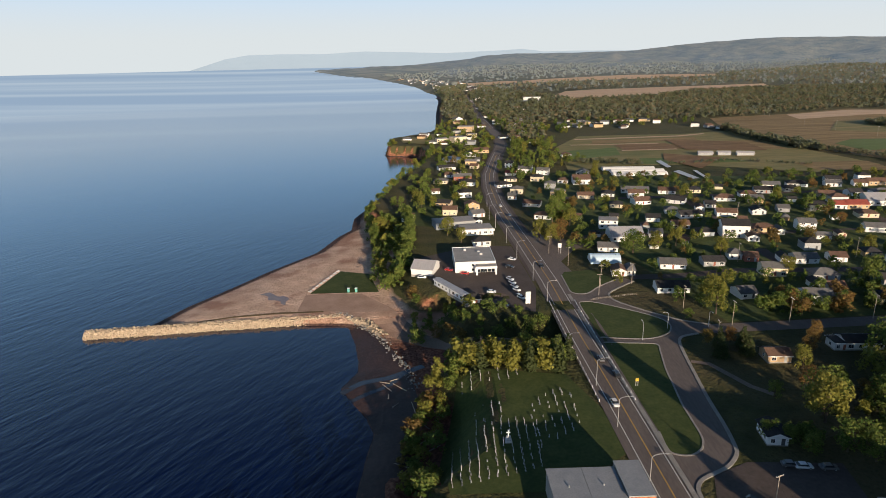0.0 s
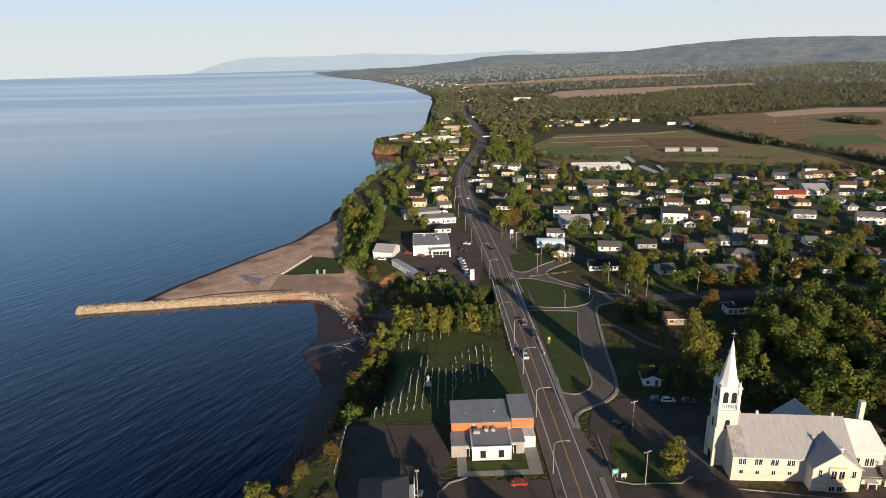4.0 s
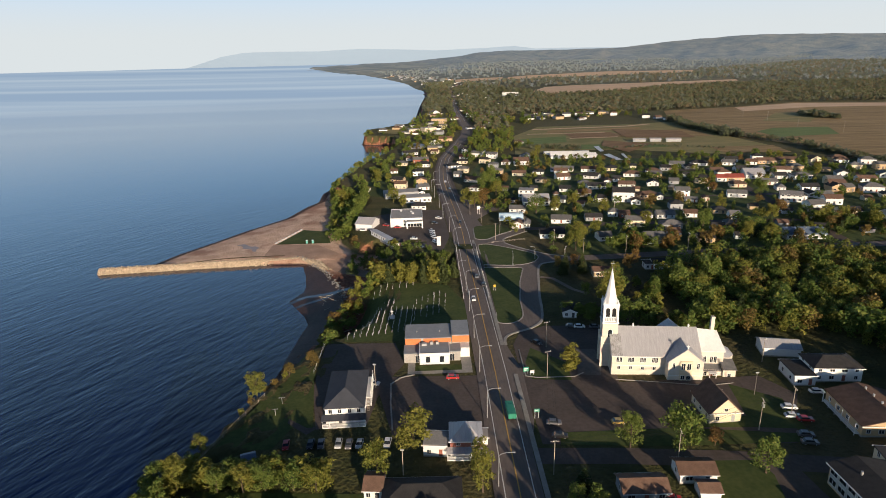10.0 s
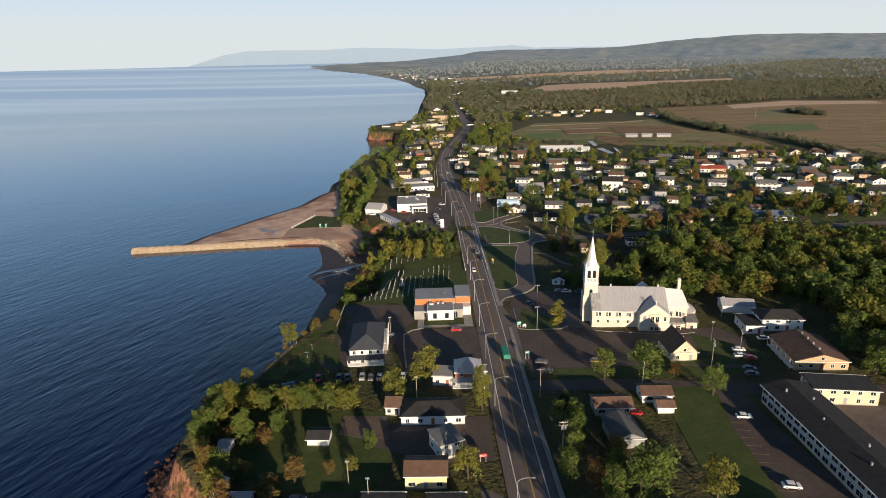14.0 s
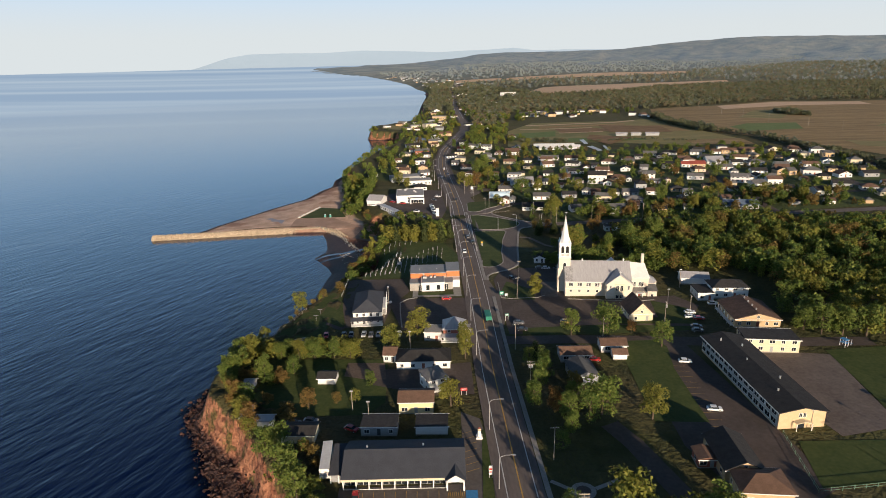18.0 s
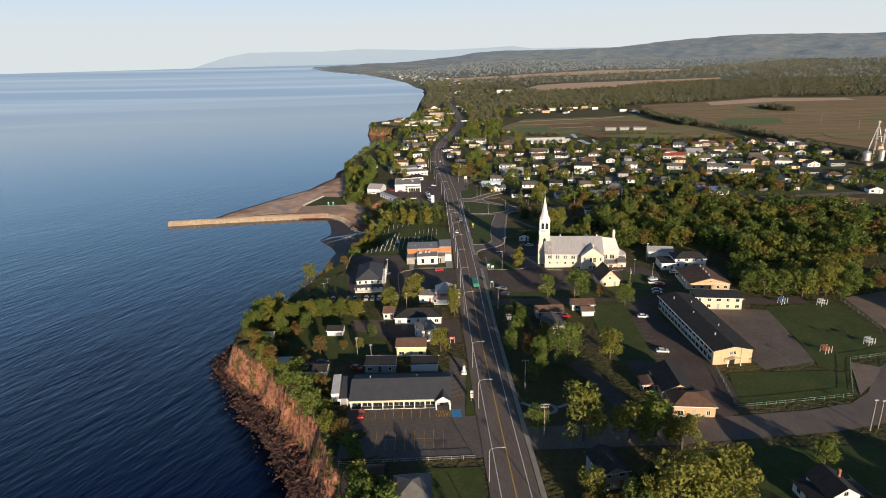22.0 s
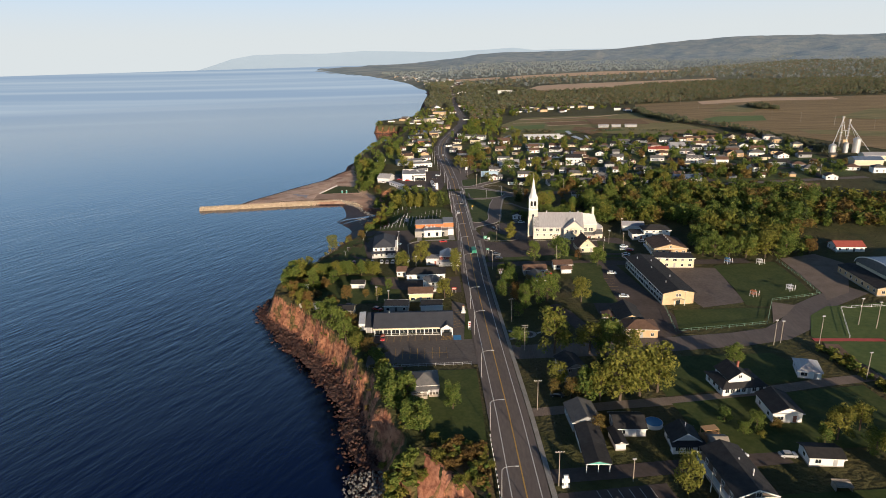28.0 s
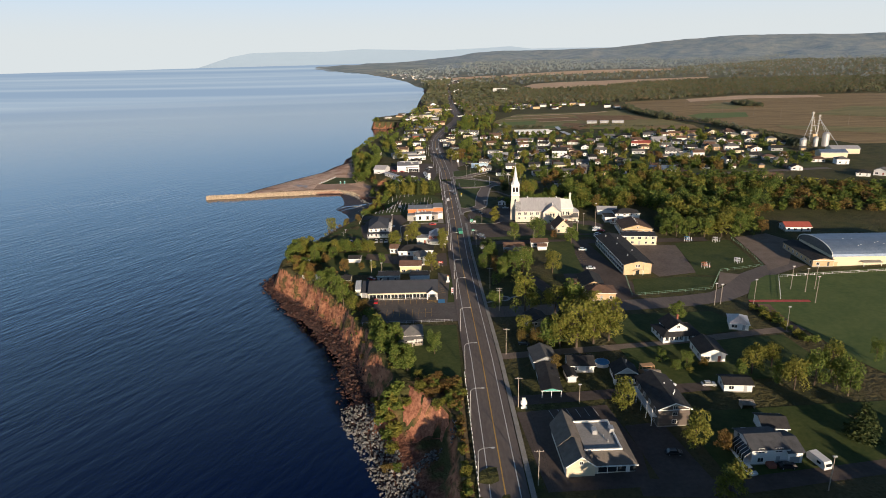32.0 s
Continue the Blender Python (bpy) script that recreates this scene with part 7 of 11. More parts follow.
    block(bm, tx - 0.6, tx + 0.6, ty - 0.05, ty + 0.05, 37.0, 37.15)
    part("spire_cross", bm, STEEL, c)


church()


def shop():
    s = thing("shop", -33, 0, -1.0, "long low shop with a dark shingle roof and cream columned front", "shop", z=0.05)
    L, D, E = 31.2, 15.5, 3.5
    boxes("wall", s, GREYSIDE, ((0, L, 1.6, D, -0.5, E),))
    bm = bmesh.new()
    for x in (0, L):
        a = [bm.verts.new(q) for q in ((x, 1.6, E), (x, D, E), (x, D / 2, E + 2.6))]
        bm.faces.new(a if x else a[::-1])
    part("gable_wall", bm, GREYSIDE, s)
    bm = bmesh.new()
    slab(bm, ((-0.4, -0.5, E - 0.1), (L + 0.4, -0.5, E - 0.1), (L + 0.4, D / 2, E + 2.9), (-0.4, D / 2, E + 2.9)), 0.2)
    slab(bm, ((L + 0.4, D + 0.5, E - 0.1), (-0.4, D + 0.5, E - 0.1), (-0.4, D / 2, E + 2.9), (L + 0.4, D / 2, E + 2.9)), 0.2)
    part("roof", bm, SH_SLATE, s)
    boxes("fascia", s, CREAM, ((-0.4, L + 0.4, -0.45, 0.1, E - 1.0, E - 0.25),))
    for i in range(9):
        x = 0.15 + i * 3.3
        boxes("column", s, TRIM, ((x - 0.14, x + 0.14, -0.3, 0.0, 0, E - 1.0),))
    for i in range(8):
        x = 0.15 + i * 3.3
        ob = boxes("shop_window", s, GLASS, ((x + 0.2, x + 3.1, 1.5, 1.58, 0.1, 2.4),))
        boxes("window_frame", s, TRIM, ((x + 0.15, x + 3.15, 1.46, 1.57, 2.4, 2.5), (x + 1.6, x + 1.7, 1.46, 1.57, 0.1, 2.4)))
    boxes("sill_wall", s, TRIM, ((0, 26.5, -0.3, -0.15, 0, 0.12),))
    bm = bmesh.new()
    gx0, gx1, gm = 26.6, 31.2, 28.9
    slab(bm, ((gx0 - 0.4, -1.6, E - 0.3), (gm, -1.6, E + 1.3), (gm, 5.0, E + 1.3), (gx0 - 0.4, 5.0, E - 0.3)), 0.18)
    slab(bm, ((gm, -1.6, E + 1.3), (gx1 + 0.4, -1.6, E - 0.3), (gx1 + 0.4, 5.0, E - 0.3), (gm, 5.0, E + 1.3)), 0.18)
    part("entrance_roof", bm, SH_SLATE, s)
    bm = bmesh.new()
    v = [bm.verts.new(q) for q in ((gx0, -1.4, E - 0.6), (gx1, -1.4, E - 0.6), (gm, -1.4, E + 1.1))]
    bm.faces.new(v)
    block(bm, gx0, gx1, -1.45, -1.2, E - 0.9, E - 0.5)
    part("entrance_gable", bm, TRIM, s)
    for x in (gx0 + 0.15, gx1 - 0.15):
        boxes("column", s, TRIM, ((x - 0.2, x + 0.2, -1.5, -1.1, 0, E - 0.9),))
    boxes("door", s, GLASS, ((gx0 + 1.2, gx1 - 1.2, 1.4, 1.5, 0, 2.4),))
    boxes("lower_wing", s, GREYSIDE, ((-3.6, -0.1, 3.0, 13, -0.5, 2.9),))
    bm = bmesh.new()
    slab(bm, ((-4.0, 2.2, 2.8), (-0.1, 2.2, 2.8), (-0.1, 13.4, 4.4), (-4.0, 13.4, 4.4)), 0.2)
    part("wing_roof", bm, SH_SLATE, s)
    for r in ((-3.7, -3.4, 2.3, 2.6, 0, 2.7), (-1.6, -1.3, 2.3, 2.6, 0, 2.7)):
        boxes("wing_post", s, TRIM, (r,))
    for x, y, z in ((5.5, 9.0, E + 2.7), (20.5, 10.0, E + 2.2)):
        bm = bmesh.new()
        rod(bm, (x, y, z - 0.6), (x, y, z + 0.5), 0.22, 0.22, 8)
        part("roof_vent", bm, STEEL, s)


SH_SLATE = surf("dark_grey_shingle", (0.047, 0.051, 0.064), (0.062, 0.067, 0.082), 2.5, 0.9, 0.3, fine=9)
shop()


def gallery_house():
    """A deep two-storey house: hipped roof, galleries along the front and the east side."""
    h = thing("house", -36.9, 112.6, 2, "large white two-storey house with galleries and a dark hipped roof", "house")
    W, D, E = 11.6, 22.0, 6.0
    boxes("wall", h, WHITE, ((-W / 2, W / 2, -D / 2, D / 2, -1, E),))
    bm = bmesh.new()
    roof_mesh(bm, "hip", W, D, E, 0.55, along="y")
    part("roof", bm, SH_SLATE, h)
    for f in range(2):
        for x in (-4.2, -1.4, 1.6, 4.3):
            if f or x != -1.4:
                put_window(h, x, -D / 2, 1.0 + 2.8 * f, 0, 1.0, 1.3)
        for y in (-8, -4.5, -1, 2.5, 6, 9):
            put_window(h, W / 2, y, 1.0 + 2.8 * f, 90, 1.0, 1.3)
            put_window(h, -W / 2, y, 1.0 + 2.8 * f, -90, 1.0, 1.3)
    boxes("door", h, DARKSIDE, ((-1.9, -0.9, -D / 2 - 0.06, -D / 2, 0.4, 2.5),))
    y0 = -D / 2 - 2.4
    boxes("front_gallery", h, TRIM, ((-W / 2 - 0.8, W / 2 + 0.6, y0, -D / 2 - 0.02, 0.2, 0.42), (-W / 2 - 0.8, W / 2 + 0.6, y0, y0 + 0.08, 1.3, 1.4)))
    bm = bmesh.new()
    slab(bm, ((-W / 2 - 1.0, y0 - 0.3, 2.9), (W / 2 + 0.8, y0 - 0.3, 2.9), (W / 2 + 0.8, -D / 2 - 0.01, 3.5), (-W / 2 - 1.0, -D / 2 - 0.01, 3.5)), 0.15)
    part("gallery_roof", bm, SH_SLATE, h)
    for i in range(7):
        x = -W / 2 - 0.7 + i * (W + 1.2) / 6
        boxes("gallery_post", h, TRIM, ((x - 0.07, x + 0.07, y0, y0 + 0.14, 0.4, 2.8),))
        boxes("railing", h, TRIM, tuple((x + k * 0.25 - 0.02, x + k * 0.25 + 0.02, y0, y0 + 0.05, 0.45, 1.3) for k in range(1, 8) if x + k * 0.25 < W / 2 + 0.5))
    for f in range(2):
        z = 0.3 + 2.8 * f
        boxes("side_gallery", h, TRIM, ((W / 2 + 0.02, W / 2 + 1.7, -2, D / 2, z, z + 0.18), (W / 2 + 1.62, W / 2 + 1.7, -2, D / 2, z + 0.95, z + 1.05)))
        for i in range(6):
            y = -2 + i * 2.6
            boxes("gallery_post", h, TRIM, ((W / 2 + 1.58, W / 2 + 1.72, y - 0.07, y + 0.07, z, z + 2.6),))
    for k in range(10):
        boxes("stair_step", h, WOOD, ((W / 2 + 0.3, W / 2 + 1.3, -2.3 - k * 0.28, -2.0 - k * 0.28, 3.0 - k * 0.3, 3.08 - k * 0.3),))


gallery_house()


def farm_house():
    """A white house: a broad low storey under lean-to roofs, a gabled upper storey with a porch front."""
    h = thing("house", 87.3, -49.9, 4, "white two-storey house with a black gabled roof and wide porch", "house")
    boxes("wall", h, WHITE, ((-7, 7, -5.2, 5.2, -1, 2.8),))
    bm = bmesh.new()
    slab(bm, ((-7.5, -5.8, 2.7), (7.5, -5.8, 2.7), (5.5, -2.6, 4.0), (-4.5, -2.6, 4.0)), 0.2)
    slab(bm, ((7.5, -5.8, 2.7), (7.5, 5.8, 2.7), (2.6, 2.6, 4.0), (2.6, -2.6, 4.0)), 0.2)
    slab(bm, ((7.5, 5.8, 2.7), (-7.5, 5.8, 2.7), (-4.5, 2.6, 4.0), (5.5, 2.6, 4.0)), 0.2)
    slab(bm, ((-7.5, 5.8, 2.7), (-7.5, -5.8, 2.7), (-4.5, -2.6, 4.0), (-4.5, 2.6, 4.0)), 0.2)
    part("lower_roof", bm, SH_BLACK, h)
    bm = bmesh.new()
    block(bm, -4.4, 2.8, -3.6, 4.6, 2.6, 5.0)
    a = [bm.verts.new(q) for q in ((-4.4, -3.6, 5.0), (2.8, -3.6, 5.0), (-0.8, -3.6, 7.1))]
    bm.faces.new(a)
    part("upper_wall", bm, WHITE, h)
    bm = bmesh.new()
    slab(bm, ((-4.9, -4.1, 4.75), (-0.8, -4.1, 7.3), (-0.8, 5.0, 7.3), (-4.9, 5.0, 4.75)), 0.2)
    slab(bm, ((-0.8, -4.1, 7.3), (3.3, -4.1, 4.75), (3.3, 5.0, 4.75), (-0.8, 5.0, 7.3)), 0.2)
    part("upper_roof", bm, SH_BLACK, h)
    put_window(h, -0.8, -3.6, 4.9, 0, 1.0, 1.0)
    for x in (-5.6, -3.8, -2.0, -0.2, 3.2, 5.4):
        put_window(h, x, -5.2, 0.9, 0, 1.2, 1.4)
    for y in (-3, 0, 3):
        put_window(h, -7, y, 0.9, -90, 1.2, 1.4)
        put_window(h, -4.4, y, 3.4 + 0.5, -90, 0.8, 0.8)
    boxes("door", h, GREYSIDE, ((1.1, 2.1, -5.27, -5.2, 0, 2.1),))
    boxes("chimney", h, BRICKRED, ((0.6, 1.2, 1, 1.6, 5, 8.2),))


farm_house()
t = thing("semi_trailer", -38.6, 9.5, 4, "white box trailer parked beside the shop", "trailer")
boxes("box", t, WHITE, ((-1.3, 1.3, -6.2, 6.2, 1.0, 3.9),))
for yy in (-4.6, -3.4, 4.0):
    for xx in (-1.15, 1.15):
        bm = bmesh.new()
        rod(bm, (xx - 0.15, yy, 0.5), (xx + 0.15, yy, 0.5), 0.5, 0.5, 10)
        part("wheel", bm, RUBBER, t)

# painted bays
for i in range(11):
    ribbon("bay_line", ((-30.5 + i * 2.76, -1.6), (-30.5 + i * 2.76, -6.2)), 0.12, LINE_Y, 0.115, "yellow parking bay line", "road marking", "structure")
for i in range(8):
    ribbon("bay_line", ((-23.8 + i * 2.76, -12.0), (-23.8 + i * 2.76, -21.0)), 0.12, LINE_Y, 0.115, "yellow parking bay line", "road marking", "structure")
ribbon("bay_line", ((-23.8, -16.5), (-4.5, -16.5)), 0.12, LINE_Y, 0.115, "yellow parking bay line", "road marking", "structure")
for i in range(7):
    ribbon("bay_line", ((-1.2, 5 + i * 2.9), (2.6, 6.6 + i * 2.9)), 0.12, LINE_Y, 0.115, "yellow parking bay line", "road marking", "structure")
for i in range(9):
    ribbon("bay_line", ((-6.4 + i * 0.5, -5.8), (-5.9 + i * 0.5, -2.4)), 0.14, LINE_Y, 0.115, "yellow hatched walkway line", "road marking", "structure")
patch("disabled_bay", ((-1.6, -6.2), (1.4, -6.3), (1.4, -2.0), (-1.6, -1.9)), BLUEMARK, 0.10, "blue painted disabled parking bay", "road marking")
for i in range(12):
    ribbon("bay_line", ((73.6 - i * 0.28, 56 - i * 3.6), (77.8 - i * 0.28, 55.2 - i * 3.6)), 0.12, LINE_Y, 0.115, "yellow parking bay line", "road marking", "structure")
for i in range(6):
    ribbon("bay_line", ((31 + i * 2.7, -94.8), (31.7 + i * 2.7, -99.3)), 0.12, LINE_W, 0.115, "white parking bay line", "road marking", "structure")


def showroom():
    """A flat-roofed hall with a projecting glazed front on two white pillars."""
    s = thing("showroom", -35.8, 324, 1.5, "white car showroom with a flat grey roof and pillared front", "car showroom")
    boxes("wall", s, WHITE, ((0, 21, 0, 26, -0.5, 5.6),))
    boxes("roof", s, FLATROOF, ((0.25, 20.75, 0.25, 25.75, 5.6, 5.75),))
    for r in ((-0.1, 21.1, -0.1, 0.25, 5.5, 6.0), (-0.1, 21.1, 25.75, 26.1, 5.5, 6.0), (-0.1, 0.25, 0.25, 25.75, 5.5, 6.0), (20.75, 21.1, 0.25, 25.75, 5.5, 6.0)):
        boxes("parapet", s, TRIM, (r,))
    boxes("front_canopy", s, TRIM, ((10.4, 21.2, -4.6, -0.12, 3.4, 4.6),))
    boxes("canopy_roof", s, FLATROOF, ((10.6, 21.0, -4.4, -0.12, 4.6, 4.7),))
    for x in (10.5, 20.3):
        boxes("pillar", s, TRIM, ((x, x + 0.8, -4.5, -3.7, -0.5, 3.4),))
    for i in range(5):
        x = 11.2 + i * 1.9
        boxes("shop_window", s, GLASS, ((x, x + 1.7, -0.08, 0, 0.2, 3.0),))
        boxes("window_post", s, TRIM, ((x - 0.16, x - 0.02, -0.14, 0, 0.0, 3.1),))
    for z in (1.0, 3.4):
        put_window(s, 9.2, 0, z, 0, 1.2, 1.3)
    boxes("side_door", s, GREYSIDE, ((-0.06, 0, 4, 8, 0, 3.2),))
    boxes("side_door", s, GREYSIDE, ((-0.06, 0, 12, 16, 0, 3.2),))
    for x, y in ((14, 12), (13, 16), (6, 20)):
        boxes("roof_unit", s, STEEL, ((x, x + 1.4, y, y + 1.2, 5.75, 6.6),))


showroom()
house(-30.2, 285.8, 12, 7.0, 6.0, 2.8, "gable", WHITE, SH_BLACK, label="small white sales cabin with a black roof")


def school():
    s = thing("school", 94.9, 41.5, 0.6, "long two-storey school wing with a dark roof and cream end", "school")
    W, D, E = 13.4, 49, 5.6
    SIDE = surf("pale_panel", (0.36, 0.35, 0.32), (0.45, 0.44, 0.40), 2, 0.7, 0.05)
    boxes("wall", s, PEACH, ((-W / 2, W / 2, -D / 2, D / 2, -1, E),))
    bm = bmesh.new()
    for y in (-D / 2, D / 2):
        a = [bm.verts.new(q) for q in ((-W / 2, y, E), (W / 2, y, E), (0, y, E + 1.3))]
        bm.faces.new(a if y < 0 else a[::-1])
    part("gable_wall", bm, PEACH, s)
    bm = bmesh.new()
    roof_mesh(bm, "gable", W, D, E, 0.21, 0.7, "y", 0.25)
    part("roof", bm, SH_BLACK, s)
    boxes("verge_board", s, TRIM, ((-W / 2 - 0.75, -W / 2 - 0.65, -D / 2 - 0.7, D / 2 + 0.7, E - 0.45, E - 0.12),))
    boxes("side_panel", s, SIDE, ((-W / 2 - 0.06, -W / 2, -D / 2 + 0.5, D / 2 - 0.5, 0.2, E - 0.3),))
    for i in range(15):
        y = -D / 2 + 1.6 + i * 3.2
        for z in (0.8, 3.4):
            put_window(s, -W / 2 - 0.06, y + 0.8, z, -90, 2.4, 1.5)
            if i % 3 == 0:
                put_window(s, W / 2, y + 0.8, z, 90, 2.0, 1.4)
    for k in (-0.6, 0.6):
        put_window(s, k, -D / 2, 3.6, 0, 0.8, 1.2)
    boxes("door", s, GLASS, ((-0.9, 0.9, -D / 2 - 0.06, -D / 2, 0, 2.2),))
    bm = bmesh.new()
    slab(bm, ((-2.4, -D / 2 - 1.8, 2.4), (0, -D / 2 - 1.8, 3.1), (0, -D / 2, 3.1), (-2.4, -D / 2, 2.4)), 0.15)
    slab(bm, ((0, -D / 2 - 1.8, 3.1), (2.4, -D / 2 - 1.8, 2.4), (2.4, -D / 2, 2.4), (0, -D / 2, 3.1)), 0.15)
    part("porch_roof", bm, CREAM, s)
    for x in (-2.2, 2.2):
        boxes("porch_post", s, TRIM, ((x - 0.1, x + 0.1, -D / 2 - 1.7, -D / 2 - 1.5, -0.5, 2.4),))
    for x, y in ((-2, -15), (2.5, -8), (-1.5, 4), (2, 14), (-3, 19)):
        bm = bmesh.new()
        rod(bm, (x, y, E + 0.5), (x, y, E + 1.7), 0.28, 0.28, 8)
        part("roof_vent", bm, STEEL, s)


PEACH = surf("peach_brick", (0.50, 0.36, 0.21), (0.58, 0.43, 0.27), 1.2, 0.8, 0.12)
school()


def office():
    o = thing("office_building", -20, 138, 0, "modern flat-roofed office with orange panels and white window box", "office")
    GREYWALL = surf("warm_grey_panel", (0.28, 0.265, 0.245), (0.36, 0.34, 0.315), 3, 0.7, 0.05)
    BLUEGREY = surf("blue_grey_membrane_roof", (0.22, 0.235, 0.255), (0.29, 0.30, 0.315), 3, 0.85, 0.08)
    boxes("rear_block", o, GREYWALL, ((0.3, 17.4, 7.5, 19.5, -1, 6.3),))
    boxes("rear_roof", o, BLUEGREY, ((0.1, 9.0, 7.3, 19.7, 6.3, 6.5),))
    boxes("rear_roof", o, BLUEGREY, ((9.08, 17.4, 7.3, 19.7, 6.3, 6.5),))
    boxes("corner_block", o, GREYWALL, ((17.6, 24.0, 8.2, 21.0, -1, 6.9),))
    boxes("corner_roof", o, BLUEGREY, ((17.5, 24.1, 8.0, 21.2, 6.9, 7.1),))
    boxes("orange_panel", o, ORANGE, ((0.3, 6.2, 7.38, 7.5, 3.9, 6.2),))
    boxes("orange_panel", o, ORANGE, ((7.0, 17.3, 7.38, 7.5, 4.6, 6.2),))
    boxes("orange_panel", o, ORANGE, ((17.7, 24.0, 8.08, 8.2, 4.1, 6.6),))
    boxes("low_block", o, GREYWALL, ((0, 6.0, 0.6, 7.4, -1, 3.6),))
    boxes("low_block", o, GREYWALL, ((16.2, 20.4, 1.5, 7.5, -1, 3.6),))
    boxes("low_roof", o, BLUEGREY, ((-0.1, 6.0, 0.5, 7.4, 3.6, 3.8),))
    boxes("low_roof", o, BLUEGREY, ((16.2, 20.6, 1.4, 7.5, 3.6, 3.8),))
    boxes("white_block", o, WHITE, ((20.5, 23.9, 4.0, 8.1, -1, 3.8),))
    boxes("window_box", o, WHITE, ((5.6, 16.4, -1.6, 7.3, 0.4, 4.5),))
    boxes("box_roof", o, BLUEGREY, ((5.8, 16.2, -1.4, 7.2, 4.5, 4.7),))
    boxes("parapet", o, TRIM, ((5.5, 16.5, -1.75, -1.45, 3.9, 4.85), (5.45, 5.8, -1.45, 7.2, 4.3, 4.85), (16.2, 16.55, -1.45, 7.2, 4.3, 4.85)))
    for i in range(6):
        x = 6.2 + i * 1.66
        boxes("window", o, GLASS if i in (1, 4) else TRIM, ((x, x + 1.5, -1.68, -1.6, 1.2, 3.5),))
    for x in (4.2, 16.6):
        boxes("entrance_glazing", o, GLASS, ((x, x + 1.5, 0.5 if x < 10 else 1.4, 0.6 if x < 10 else 1.5, 0.1, 2.9),))
        boxes("entrance_frame", o, TRIM, ((x - 0.1, x + 1.6, 0.45 if x < 10 else 1.35, 0.58 if x < 10 else 1.48, 2.9, 3.05), (x + 0.7, x + 0.8, 0.45 if x < 10 else 1.35, 0.58 if x < 10 else 1.48, 0.1, 2.9)))
    for x, y, w in ((6.4, 4.4, 1.8), (9.6, 5.4, 1.0), (11.6, 5.4, 1.0)):
        boxes("roof_unit", o, STEEL, ((x, x + w, y, y + 1.4, 4.7, 5.6),))
    for x, y in ((4.5, 12.5), (13, 12.8)):
        bm = bmesh.new()
        rod(bm, (x, y, 6.4), (x, y, 7.0), 0.2, 0.2, 8)
        part("roof_vent", bm, STEEL, o)
    patch("footpath", ((-18.6, 130.2), (4.2, 130.2), (4.2, 132.4), (-18.6, 132.4)), CONCRETE, 0.09, "pale concrete footpath before the office", "path")
    patch("footpath", ((-18.6, 132.4), (-16.0, 132.4), (-16.0, 138.4), (-18.6, 138.4)), CONCRETE, 0.09, "pale concrete footpath before the office", "path")
    patch("footpath", ((0.6, 132.4), (4.2, 132.4), (4.2, 142), (0.6, 142)), CONCRETE, 0.09, "pale concrete footpath before the office", "path")
    patch("lawn", ((-16, 132.4), (0.6, 132.4), (0.6, 136.2), (-16, 136.2)), LAWN, 0.05, "small lawn before the office", "lawn")


office()


